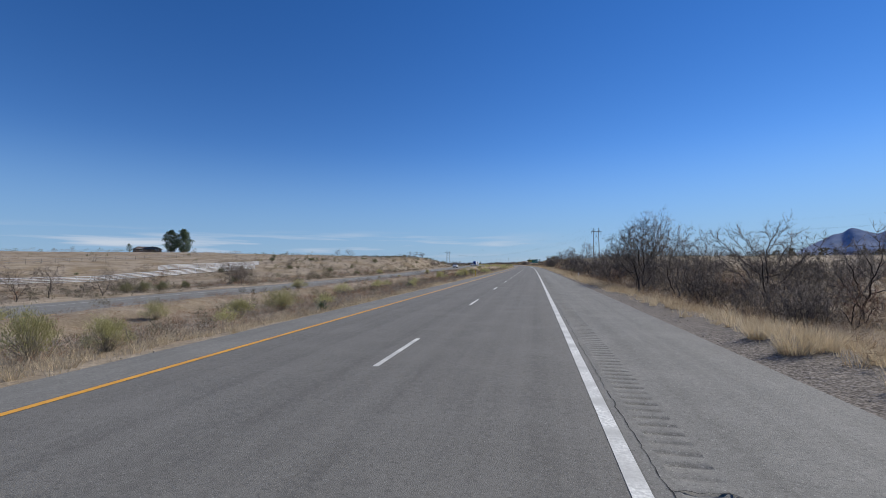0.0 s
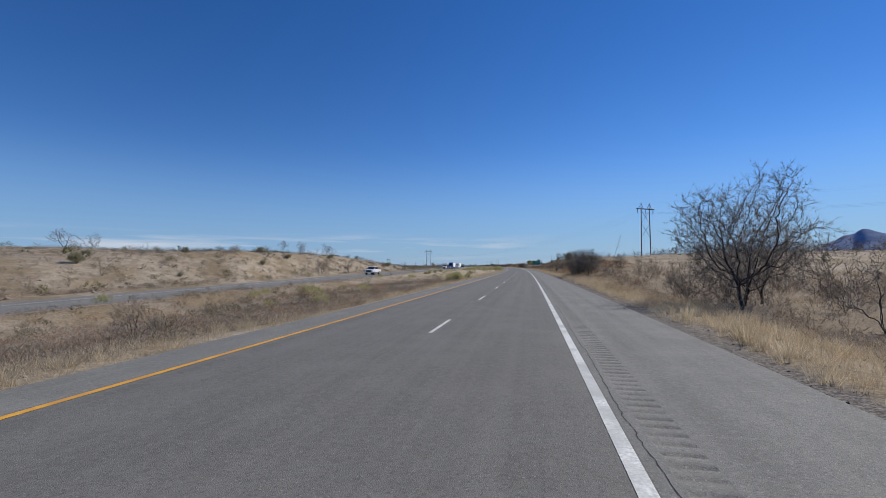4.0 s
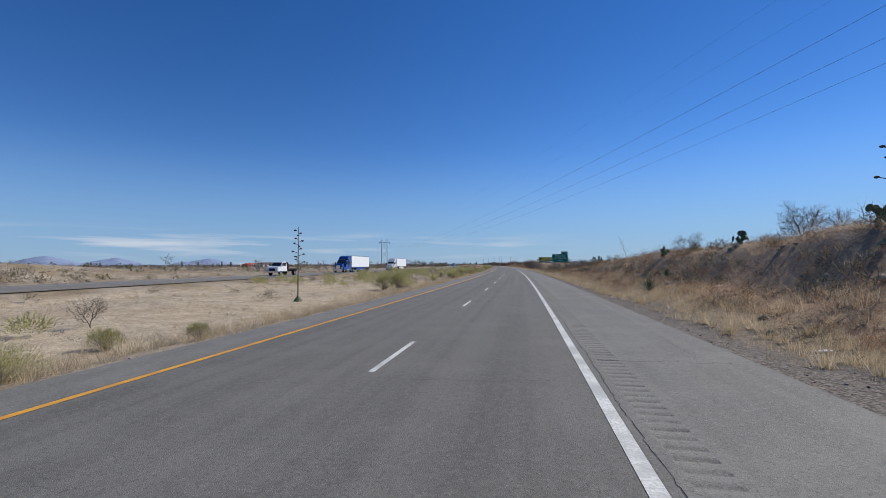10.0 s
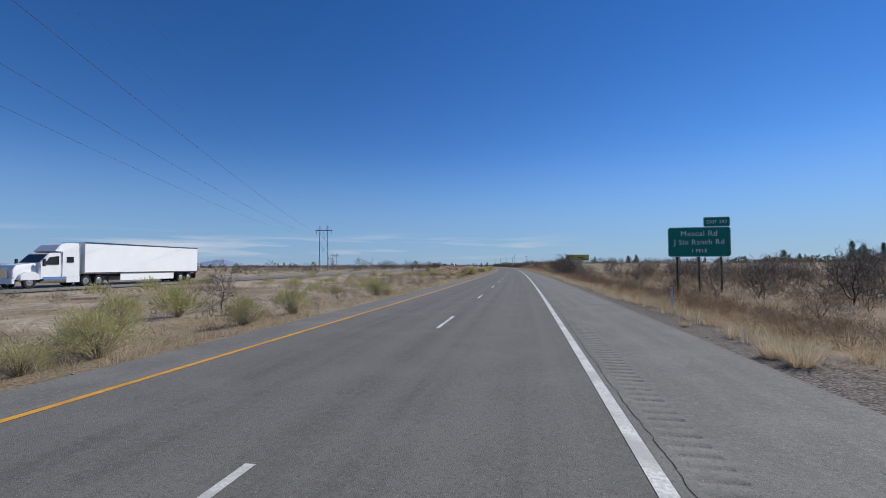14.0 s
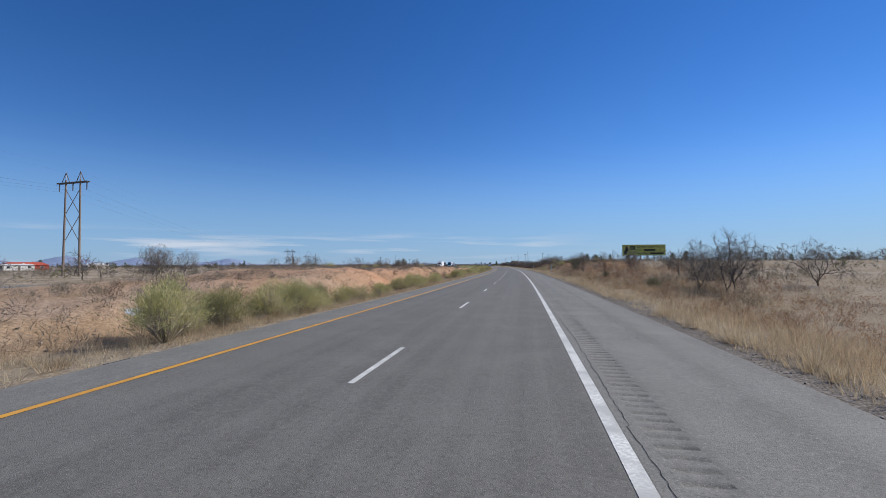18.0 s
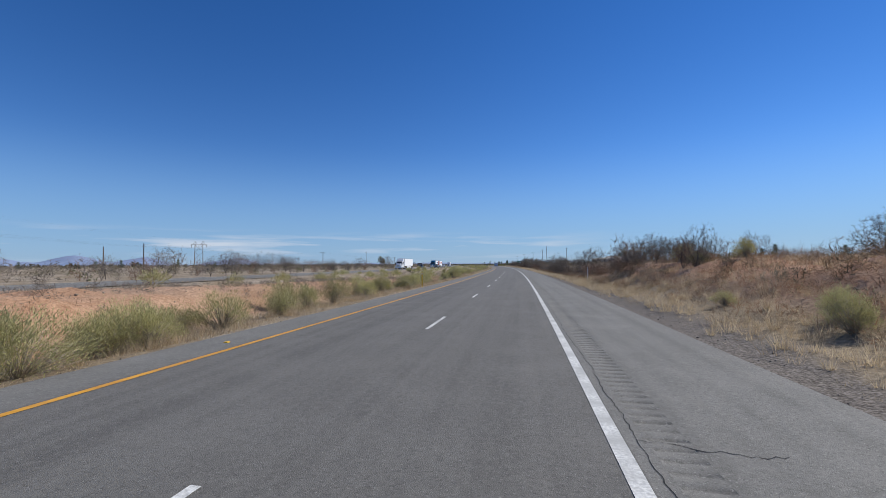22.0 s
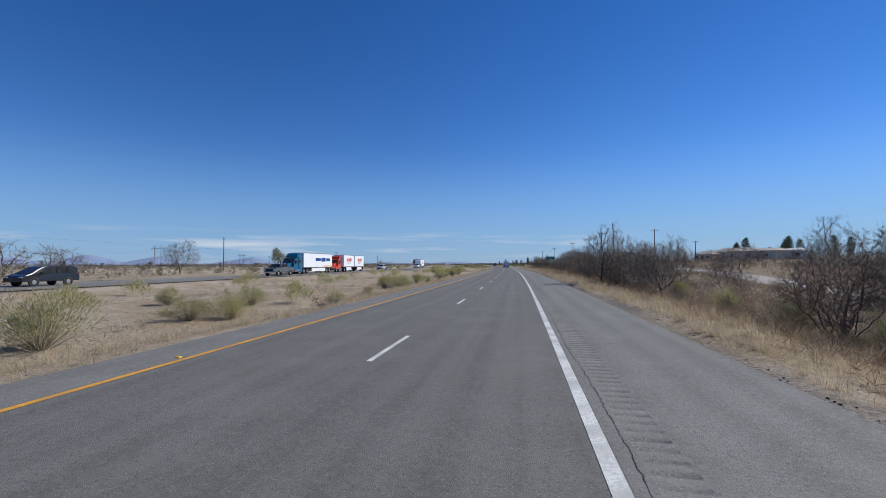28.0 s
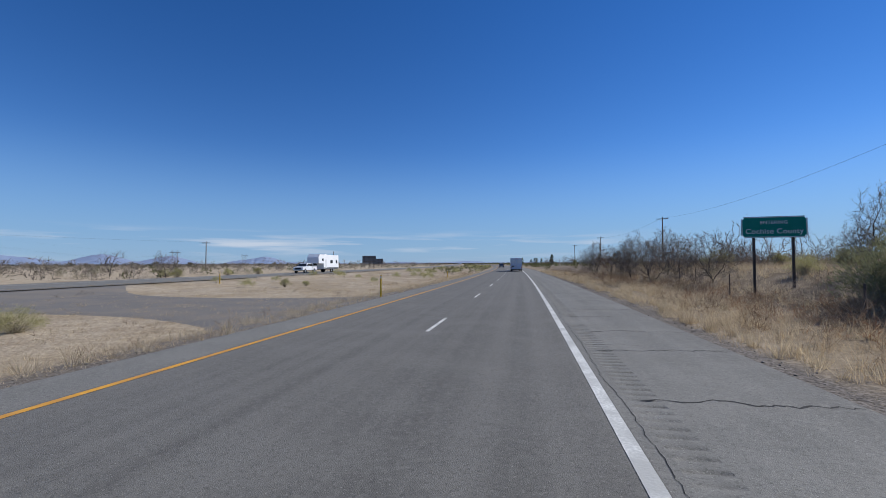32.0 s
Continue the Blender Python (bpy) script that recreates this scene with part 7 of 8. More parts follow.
# ---------------------------------------------------------------- litter by the road
th = at_road("orange_debris", 507.5, -4.6, turn=30, label="flattened orange plastic cone scrap on gravel", category="debris")
for k in range(3):
    bm = box(-0.3, 0.3, -0.05, 0.05, 0.0, 0.05, 0.015)
    bmesh.ops.transform(bm, matrix=pose(0.1 * k, 0.18 * k - 0.2, 0.03 + 0.04 * k, 8 * k, -12 + 10 * k, 35 * k), verts=bm.verts)
    part("strip", bm, M_ORANGE, th)
th = at_road("orange_debris", 506.2, -3.9, turn=-20, label="torn orange plastic strip on the shoulder edge", category="debris")
part("strip", box(-0.3, 0.3, -0.05, 0.05, 0.03, 0.06, 0.01), M_ORANGE, th)
part("flap", box(0.1, 0.24, -0.12, 0.05, 0.06, 0.09, 0.01), M_ORANGE, th)
for s, l, c, lb in ((184.2, -5.6, M_WHITEPAINT, "white bag of litter in dry grass"), (180.5, -4.9, material("blue_plastic", (0.10, 0.16, 0.30), (0.16, 0.22, 0.38), 4, 0.5), "blue plastic litter beside the shoulder"), (296, -6.2, M_WHITEPAINT, "pale board scrap in the grass"), (304.3, -5.6, M_WHITEPAINT, "flat white board lying in the grass"), (214.5, -5.6, M_WHITEPAINT, "pale plank lying in the grass")):
    th = at_road("roadside_litter", s, l, turn=25, size=0.6 if s > 290 else 1.0, label=lb, category="litter", group="litter")
    bm = box(-0.3, 0.3, -0.14, 0.14, 0.02, 0.2 if l > -5.7 and s < 190 else 0.07, 0.02)
    for v in bm.verts:
        v.co += Vector((rng.uniform(-0.03, 0.03), rng.uniform(-0.03, 0.03), rng.uniform(0, 0.03)))
    part("scrap", bm, c, th)
    part("torn_edge", box(0.28, 0.42, -0.08, 0.08, 0.03, 0.06, 0.01), c, th)
th = at_road("roadside_litter", 538.6, 14.3, turn=40, label="white board propped on the red clay bank", category="litter", group="litter")
bm = box(-0.25, 0.25, -0.02, 0.02, 0.0, 0.3, 0.012)
bmesh.ops.transform(bm, matrix=pose(0, 0, 0.02, -38, 0, 0), verts=bm.verts)
part("board", bm, M_WHITEPAINT, th)
th = at_road("tyre_scrap", 533.2, 9.15, turn=78, label="flattened black rubber strip beside the inner shoulder", category="debris")
bm = box(-0.34, 0.34, -0.12, 0.12, -0.01, 0.03, 0.008)
bmesh.ops.subdivide_edges(bm, edges=bm.edges[:], cuts=3, use_grid_fill=True)
for v in bm.verts:
    v.co += Vector((0.03 * noise.noise(v.co * 7), 0.05 * math.sin(v.co.x * 5), 0.05 * (1 + noise.noise(v.co * 4)) * (v.co.z > 0.03)))
part("tread", bm, M_TYRE_SCRAP, th)
th = at_road("tyre_scrap", 885.4, -3.8, turn=60, size=0.7, label="curled black strip of shredded tyre on the shoulder", category="debris")
bm = bmesh.new()
prev = None
for k in range(22):
    a = -0.4 + 5.4 * k / 21
    r = 0.40 + 0.04 * math.sin(3 * a)
    ring = [bm.verts.new((math.cos(a) * (r + dr) * 1.1, math.sin(a) * (r + dr) * 0.8, 0.03 + dz)) for dr, dz in ((0, 0), (0.07, 0), (0.08, 0.05), (0.01, 0.06))]
    if prev:
        for i in range(4):
            bm.faces.new((prev[i], prev[(i + 1) % 4], ring[(i + 1) % 4], ring[i]))
    prev = ring
part("tread", bm, M_TYRE_SCRAP, th)
part("wire_end", box(-0.25, 0.05, 0.36, 0.42, 0.03, 0.08, 0.01), M_TYRE_SCRAP, th)

# ---------------------------------------------------------------- far mountains


def ridge(name, az0, az1, dist, base_s, peaks, seed, label):
    """A rocky ridge on the skyline, between two bearings (degrees left of the road's start) round a point of the road. peaks: bearing, height in degrees, half width."""
    cx, cy = rd(base_s, 0)
    n, rows = 150, 9
    co = []
    for j in range(rows):
        for i in range(n):
            f = i / (n - 1)
            deg = az0 + (az1 - az0) * f
            a = radians(deg)
            high = sum(h * max(0.0, 1 - abs((deg - b) / w) ** 1.35) ** 1.2 for b, h, w in peaks)
            high = max(high, 0.12) + 0.07 * float(lump(np.array(f * 38.0), np.array(1.5), seed)) * min(1, high) + 0.035 * float(lump(np.array(f * 90.0), np.array(2.5), seed)) * min(1, high)
            q = j / (rows - 1)
            fold = 0.05 * float(lump(np.array(f * 46.0), np.array(j * 0.9), seed + 1)) * math.sin(math.pi * q)
            z = math.tan(radians(high)) * dist * max(0, q + fold)
            dd = dist - 380 * (1 - q) * (1 + fold)
            co.append((float(cx) - math.sin(a) * dd, float(cy) + math.cos(a) * dd, z - 15 * (j == 0)))
    fa = [(j * n + i, j * n + i + 1, (j + 1) * n + i + 1, (j + 1) * n + i) for j in range(rows - 1) for i in range(n - 1)]
    ob = new(name, raw_mesh(name, co, fa, M_ROCK_HAZE))
    return tagged(ob, label, "mountains", kind="structure")


# distance haze is put into the base colour: paler and bluer than bare rock
M_ROCK_HAZE = material("far_rock_haze", (0.19, 0.25, 0.37), (0.27, 0.33, 0.45), 0.02, 1.0, 0, (0.225, 0.285, 0.405), 0.006, world_space=True)
ridge("backdrop", 48, 80, 4300, 640, ((52.3, 0.75, 3.2), (55.5, 0.3, 6), (58.2, 0.85, 3.0), (63, 0.5, 5), (68, 1.0, 6), (75, 0.8, 5)), 3, "far mountain range with painted blue haze")
ridge("backdrop", 34, 48, 4320, 640, ((43.3, 0.72, 2.3), (41.5, 0.3, 3.5), (45.8, 0.5, 2.4), (37.5, 0.25, 3)), 4, "far mountain range with painted blue haze")
ridge("backdrop", 8, 33, 4340, 700, ((12, 0.22, 5), (20, 0.3, 6), (28, 0.25, 5)), 5, "low far hills with painted blue haze")
ridge("backdrop", -25.5, -58, 4500, 180, ((-30.6, 2.5, 4.2), (-32.2, 1.1, 1.9), (-37, 4.6, 5.5), (-45, 5.0, 8), (-53, 3.8, 6)), 8, "far mountain range with painted blue haze")

# ---------------------------------------------------------------- vehicles


def car_paint(name, c, rough=0.25, metal=0.0):
    return material(name, tuple(v * 0.94 for v in c), c, 2, rough, 0, spec=0.5, metal=metal)


P_WHITE = car_paint("white_vehicle_paint", (0.74, 0.75, 0.76))
P_TRAILER = material("trailer_skin", (0.76, 0.77, 0.78), (0.80, 0.81, 0.82), 0.6, 0.4, 0)
P_BLUE = car_paint("blue_vehicle_paint", (0.014, 0.06, 0.25))
P_TEAL = car_paint("teal_vehicle_paint", (0.012, 0.095, 0.18))
P_RED = car_paint("red_vehicle_paint", (0.62, 0.06, 0.02))
P_BLACK = car_paint("black_vehicle_paint", (0.02, 0.022, 0.025))
P_GREY = car_paint("grey_vehicle_paint", (0.14, 0.15, 0.16), 0.3, 0.3)
P_SILVER = car_paint("silver_vehicle_paint", (0.55, 0.57, 0.6), 0.3, 0.4)
P_BLUEGREY = material("weathered_blue_grey_paint", (0.44, 0.50, 0.60), (0.52, 0.58, 0.67), 2, 0.5, 0)
M_TYRE = material("tyre", (0.018, 0.018, 0.019), (0.03, 0.03, 0.03), 12, 0.85, 0.1)
M_RIM = material("rim_metal", (0.42, 0.42, 0.43), (0.58, 0.58, 0.59), 5, 0.3, metal=0.9)
M_CHROME = material("chrome", (0.6, 0.6, 0.61), (0.7, 0.7, 0.71), 3, 0.15, metal=1.0)
M_FRAME = material("chassis_black", (0.025, 0.025, 0.026), (0.05, 0.048, 0.046), 6, 0.7)
M_TAIL = material("tail_lamp_red", (0.45, 0.015, 0.012), (0.55, 0.03, 0.02), 3, 0.25)
M_HEAD = material("head_lamp_glass", (0.65, 0.66, 0.67), (0.75, 0.76, 0.77), 3, 0.1)
M_WOODBED = material("dark_stake_bed", (0.05, 0.04, 0.035), (0.09, 0.075, 0.065), 5, 0.8)
M_AMBER = material("amber_lamp", (0.75, 0.28, 0.02), (0.8, 0.33, 0.03), 3, 0.3)


def wheel(th, x, y, r, w):
    """A tyre with rounded shoulders and a dished rim; the axle runs along x."""
    sx = 1 if x > 0 else -1
    bm = bmesh.new()
    n = 22
    prof = ((r * 0.62, w / 2), (r * 0.92, w / 2), (r, w * 0.36), (r, -w * 0.36), (r * 0.92, -w / 2), (r * 0.62, -w / 2))
    rings = [[bm.verts.new((x + q, y + math.cos(a * 6.2832 / n) * rr, r + math.sin(a * 6.2832 / n) * rr)) for a in range(n)] for rr, q in prof]
    for a, b in zip(rings, rings[1:]):
        for i in range(n):
            bm.faces.new((a[i], a[(i + 1) % n], b[(i + 1) % n], b[i]))
    wh = part("wheel", bm, M_TYRE, th)
    part("rim", tube((x + sx * (w / 2 - 0.05), y, r), (x + sx * (w / 2 - 0.015), y, r), r * 0.62, r * 0.5, 16), M_RIM, wh)
    part("hub", tube((x + sx * (w / 2 - 0.02), y, r), (x + sx * (w / 2 + 0.03), y, r), r * 0.18, r * 0.14, 10), M_RIM, wh)
    return wh


def shell(profile, width, belt=99.0, inset=0.0, bevel=0.05):
    """A body from its side view (y, z), as wide as given, drawn in above the belt line."""
    bm = bmesh.new()
    sides = []
    for sx in (-1, 1):
        sides.append([bm.verts.new((sx * (width / 2 - (inset if z > belt else 0)), y, z)) for y, z in profile])
    n = len(profile)
    for i in range(n):
        bm.faces.new((sides[0][i], sides[0][(i + 1) % n], sides[1][(i + 1) % n], sides[1][i]))
    bm.faces.new(sides[0][::-1]), bm.faces.new(sides[1])
    bmesh.ops.recalc_face_normals(bm, faces=bm.faces[:])
    if bevel:
        bmesh.ops.bevel(bm, geom=bm.edges[:], offset=bevel, segments=2, affect="EDGES", clamp_overlap=True)
    return bm


def side_pane(th, name, pts, x, mat, t=0.015):
    """A thin panel on a side of the vehicle, given in (y, z)."""
    for sx in (-1, 1):
        bm = bmesh.new()
        a = [bm.verts.new((sx * x, y, z)) for y, z in pts]
        b = [bm.verts.new((sx * (x + t), y, z)) for y, z in pts]
        n = len(pts)
        for i in range(n):
            bm.faces.new((a[i], a[(i + 1) % n], b[(i + 1) % n], b[i]))
        bm.faces.new(a), bm.faces.new(b)
        bmesh.ops.recalc_face_normals(bm, faces=bm.faces[:])
        part(name, bm, mat, th)


def cross_pane(th, name, y0, z0, y1, z1, w0, w1, mat, t=0.02):
    """A sloping pane across the vehicle, from its lower edge (y0, z0) to its upper edge (y1, z1)."""
    bm = bmesh.new()
    ny, nz = (z1 - z0), -(y1 - y0)
    q = math.hypot(ny, nz)
    ny, nz = ny / q * t, nz / q * t
    lo = [bm.verts.new(v) for v in ((-w0 / 2, y0, z0), (w0 / 2, y0, z0), (w1 / 2, y1, z1), (-w1 / 2, y1, z1))]
    hi = [bm.verts.new((v.co.x, v.co.y + ny, v.co.z + nz)) for v in lo]
    for i in range(4):
        bm.faces.new((lo[i], lo[(i + 1) % 4], hi[(i + 1) % 4], hi[i]))
    bm.faces.new(lo[::-1]), bm.faces.new(hi)
    bmesh.ops.recalc_face_normals(bm, faces=bm.faces[:])
    part(name, bm, mat, th)


def vehicle(name, s, l, label, category, oncoming=True, lane_z=None):
    z = (float(opp_z(s)) + 0.03 if l > 20 else 0.0) if lane_z is None else lane_z
    return at_road(name, s, l, z=z, turn=180 if oncoming else 0, label=label, category=category)


def suv(s, l, paint, label, kind="suv", oncoming=True):
    th = vehicle("van" if kind == "van" else "suv", s, l, label, "car", oncoming)
    w, h = 1.9, 1.75
    prof = [(2.35, 0.45), (2.38, 0.75), (2.2, 0.95), (1.15, 1.08), (0.55, 1.65), (0.2, h), (-1.7, h), (-2.1, 1.62), (-2.3, 1.05), (-2.35, 0.45)]
    if kind == "van":
        prof = [(2.45, 0.4), (2.48, 0.7), (2.25, 0.92), (1.6, 1.1), (0.75, 1.62), (0.3, 1.72), (-1.9, 1.74), (-2.35, 1.62), (-2.5, 1.0), (-2.5, 0.4)]
    part("body", shell(prof, w, 1.2, 0.14), paint, th)
    side_pane(th, "side_window", [(0.95, 1.13), (0.45, 1.58), (-0.35, 1.62), (-0.35, 1.13)], w / 2 - 0.07, M_GLASS, 0.05)
    side_pane(th, "side_window", [(-0.45, 1.13), (-0.45, 1.62), (-1.25, 1.62), (-1.25, 1.13)], w / 2 - 0.07, M_GLASS, 0.05)
    side_pane(th, "side_window", [(-1.35, 1.13), (-1.35, 1.62), (-1.8, 1.6), (-2.05, 1.13)], w / 2 - 0.07, M_GLASS, 0.05)
    (y0, z0), (y1, z1) = prof[3], prof[4]
    cross_pane(th, "windshield", y0 - 0.05, z0 + 0.04, y1 + 0.03, z1 - 0.03, w - 0.36, w - 0.42, M_GLASS)
    cross_pane(th, "rear_window", -2.07, 1.55, -2.27, 1.1, w - 0.42, w - 0.36, M_GLASS, 0.02)
    part("grille", box(-0.5, 0.5, 2.34, 2.41, 0.55, 0.75, 0.01), M_FRAME, th)
    for sx in (-1, 1):
        part("headlight", box(sx * 0.72 - 0.18, sx * 0.72 + 0.18, 2.25, 2.40, 0.68, 0.84, 0.02), M_HEAD, th)
        part("tail_light", box(sx * 0.8 - 0.1, sx * 0.8 + 0.1, -2.42, -2.28, 0.9, 1.2, 0.02), M_TAIL, th)
        part("mirror", box(sx * 1.02 - 0.1, sx * 1.02 + 0.1, 0.85, 0.97, 1.08, 1.24, 0.02), paint, th)
        for y in (1.45, -1.45):
            wheel(th, sx * 0.85, y, 0.36, 0.24)
            part("wheel_arch", tube((sx * 0.9, y, 0.38), (sx * 0.954, y, 0.38), 0.41, 0.41, 18), M_FRAME, th)
    part("bumper", box(-0.92, 0.92, 2.3, 2.44, 0.38, 0.54, 0.03), M_FRAME, th)
    return th


def pickup(s, l, paint, label, oncoming=True):
    th = vehicle("pickup_truck", s, l, label, "pickup truck", oncoming)
    w = 2.0
    part("cab", shell([(2.95, 0.6), (2.98, 1.0), (2.8, 1.2), (1.5, 1.3), (0.85, 1.88), (0.5, 1.95), (-0.85, 1.95), (-1.05, 1.3), (-1.05, 0.6)], w, 1.4, 0.15), paint, th)
    bed = part("bed", box(-w / 2, w / 2, -3.0, -1.08, 0.62, 1.30, 0.03), paint, th)
    part("bed_liner", box(-w / 2 + 0.12, w / 2 - 0.12, -2.9, -1.15, 1.27, 1.315), M_FRAME, bed)
    part("tailgate", box(-0.85, 0.85, -3.04, -2.98, 0.68, 1.26, 0.015), paint, bed)
    side_pane(th, "side_window", [(1.2, 1.36), (0.78, 1.82), (0.12, 1.85), (0.12, 1.36)], w / 2 - 0.08, M_GLASS, 0.05)
    side_pane(th, "side_window", [(0.02, 1.36), (0.02, 1.85), (-0.75, 1.85), (-0.85, 1.36)], w / 2 - 0.08, M_GLASS, 0.05)
    cross_pane(th, "windshield", 1.46, 1.35, 0.9, 1.86, w - 0.38, w - 0.44, M_GLASS)
    part("grille", box(-0.62, 0.62, 2.94, 3.03, 0.75, 1.1, 0.02), M_FRAME, th)
    part("bumper", box(-1.0, 1.0, 2.95, 3.1, 0.48, 0.68, 0.03), M_CHROME, th)
    part("rear_bumper", box(-0.95, 0.95, -3.15, -3.0, 0.5, 0.68, 0.03), M_CHROME, th)
    for sx in (-1, 1):
        part("headlight", box(sx * 0.8 - 0.16, sx * 0.8 + 0.16, 2.88, 3.01, 0.82, 1.06, 0.02), M_HEAD, th)
        part("tail_light", box(sx * 0.93 - 0.07, sx * 0.93 + 0.07, -3.04, -2.96, 0.85, 1.22, 0.01), M_TAIL, th)
        part("mirror", box(sx * 1.12 - 0.12, sx * 1.12 + 0.12, 1.1, 1.22, 1.35, 1.62, 0.02), M_FRAME, th)
        part("running_board", box(sx * 0.98 - 0.1, sx * 0.98 + 0.1, -0.95, 1.3, 0.42, 0.48), M_FRAME, th)
        for y in (1.95, -1.9):
            wheel(th, sx * 0.89, y, 0.40, 0.28)
            part("wheel_arch", tube((sx * 0.95, y, 0.43), (sx * 1.004, y, 0.43), 0.46, 0.46, 18), M_FRAME, th)
    return th


def tractor(s, l, paint, label, day_cab=False):
    th = vehicle("semi_tractor", s, l, label, "truck")
    part("hood", shell([(3.4, 0.75), (3.45, 1.5), (3.1, 1.95), (1.55, 2.15), (1.55, 0.75)], 1.9, 1.6, 0.12), paint, th)
    part("cab", shell([(1.55, 0.75), (1.55, 2.1), (0.75, 2.95), (0.3, 3.05), (-0.25, 3.1), (-0.25, 0.75)], 2.4, 2.2, 0.1), paint, th)
    if day_cab:
        part("roof_fairing", shell([(0.35, 3.06), (0.05, 3.55), (-0.3, 3.75), (-0.6, 3.75), (-0.6, 3.06)], 2.2, 1.9, 0.1), paint, th)
    else:
        part("sleeper", shell([(-0.26, 0.85), (-0.26, 3.1), (0.35, 3.15), (-0.2, 3.75), (-0.8, 3.95), (-1.9, 3.95), (-1.9, 0.85)], 2.42, 3.4, 0.12), paint, th)
        side_pane(th, "sleeper_window", [(-0.7, 2.2), (-0.7, 2.7), (-1.3, 2.7), (-1.3, 2.2)], 1.2, M_GLASS, 0.03)
    cross_pane(th, "windshield", 1.5, 2.2, 0.83, 2.88, 2.0, 1.9, M_GLASS)
    side_pane(th, "side_window", [(1.25, 2.0), (0.75, 2.65), (0.0, 2.75), (0.0, 2.0)], 1.16, M_GLASS, 0.06)
    part("grille", box(-0.55, 0.55, 3.42, 3.52, 0.85, 1.7, 0.03), M_CHROME, th)
    part("bumper", box(-1.15, 1.15, 3.4, 3.62, 0.42, 0.85, 0.06), M_CHROME if paint is not P_WHITE else paint, th)
    part("chassis", box(-0.45, 0.45, -4.2, 3.3, 0.6, 0.85), M_FRAME, th)
    part("fifth_wheel", box(-0.5, 0.5, -3.6, -2.6, 0.95, 1.12, 0.02), M_FRAME, th)
    for sx in (-1, 1):
        part("fender", shell([(3.05, 0.7), (3.0, 1.15), (2.6, 1.4), (2.0, 1.4), (1.6, 1.15), (1.55, 0.7)], 0.36, bevel=0.03), paint, th).location.x = sx * 1.04
        part("headlight", box(sx * 0.88 - 0.17, sx * 0.88 + 0.17, 3.3, 3.5, 0.95, 1.25, 0.04), M_HEAD, th)
        part("fuel_tank", tube((sx * 0.98, 1.3, 0.72), (sx * 0.98, -0.6, 0.72), 0.32, 0.32, 16), M_CHROME, th)
        if not day_cab:
            part("side_skirt", box(sx * 1.15 - 0.04, sx * 1.15 + 0.04, -1.9, -0.7, 0.4, 0.95, 0.01), paint, th)
        part("mirror", box(sx * 1.45 - 0.1, sx * 1.45 + 0.1, 1.35, 1.5, 1.85, 2.5, 0.03), M_FRAME, th)
        part("exhaust_stack", tube((sx * 1.05, -2.0, 1.0), (sx * 1.05, -2.0, 3.7), 0.07, 0.07, 8), M_CHROME, th)
        wheel(th, sx * 1.05, 2.3, 0.5, 0.28)
        for y in (-2.5, -3.8):
            wheel(th, sx * 0.98, y, 0.5, 0.52)
    for x in (-0.7, -0.35, 0, 0.35, 0.7):
        part("marker_lamp", box(x - 0.06, x + 0.06, 0.28, 0.4, 3.05, 3.12, 0.01), M_AMBER, th)
    return th


def box_trailer(s, l, length, label, stripe=None, axles=2, marks=()):
    th = vehicle("box_trailer", s, l, label, "truck trailer")
    h0, h1, w = 1.15, 4.1, 2.55
    body = part("body", box(-w / 2, w / 2, -length / 2, length / 2, h0, h1, 0.03), P_TRAILER, th)
    for sx in (-1, 1):
        part("top_rail", box(sx * w / 2 - 0.02, sx * w / 2 + 0.02, -length / 2, length / 2, h1 - 0.12, h1 + 0.01), M_CHROME, body)
        part("bottom_rail", box(sx * w / 2 - 0.02, sx * w / 2 + 0.02, -length / 2, length / 2, h0 - 0.03, h0 + 0.12), stripe or M_CHROME, body)
        part("side_skirt", box(sx * (w / 2 - 0.05) - 0.02, sx * (w / 2 - 0.05) + 0.02, -length * 0.24, length * 0.24, 0.42, h0 - 0.03), stripe or P_TRAILER, th)
        part("landing_leg", box(sx * 0.8 - 0.06, sx * 0.8 + 0.06, length * 0.3, length * 0.3 + 0.12, 0.3, h0), M_FRAME, th)
        part("mud_flap", box(sx * 0.9 - 0.3, sx * 0.9 + 0.3, -length / 2 + 0.25, -length / 2 + 0.27, 0.35, 0.95), M_FRAME, th)
        for k in range(axles):
            wheel(th, sx * 0.98, -length / 2 + 1.4 + 1.25 * k, 0.5, 0.52)
    for mat, y0, y1, z0, z1 in marks:
        for sx in (-1, 1):
            part("side_marking", box(sx * w / 2 - 0.02, sx * w / 2 + 0.02, y0, y1, z0, z1), mat, body)
    for sx in (-1, 1):
        dr = part("rear_door", box(sx * 0.62 - 0.58, sx * 0.62 + 0.58, -length / 2 - 0.03, -length / 2 + 0.01, h0 + 0.15, h1 - 0.12, 0.01), P_TRAILER, body)
        part("lock_rod", tube((sx * 0.3, -length / 2 - 0.05, h0 + 0.1), (sx * 0.3, -length / 2 - 0.05, h1 - 0.1), 0.02, 0.02, 6), M_CHROME, dr)
        part("tail_light", box(sx * 0.95 - 0.15, sx * 0.95 + 0.15, -length / 2 - 0.04, -length / 2, h0 - 0.18, h0 - 0.04), M_TAIL, th)
    part("underride_bar", box(-1.15, 1.15, -length / 2 + 0.02, -length / 2 + 0.1, 0.5, 0.6), M_FRAME, th)
    part("chassis", box(-0.5, 0.5, -length / 2 + 0.2, length / 2 - 0.6, 0.85, h0 - 0.01), M_FRAME, th)
    return th


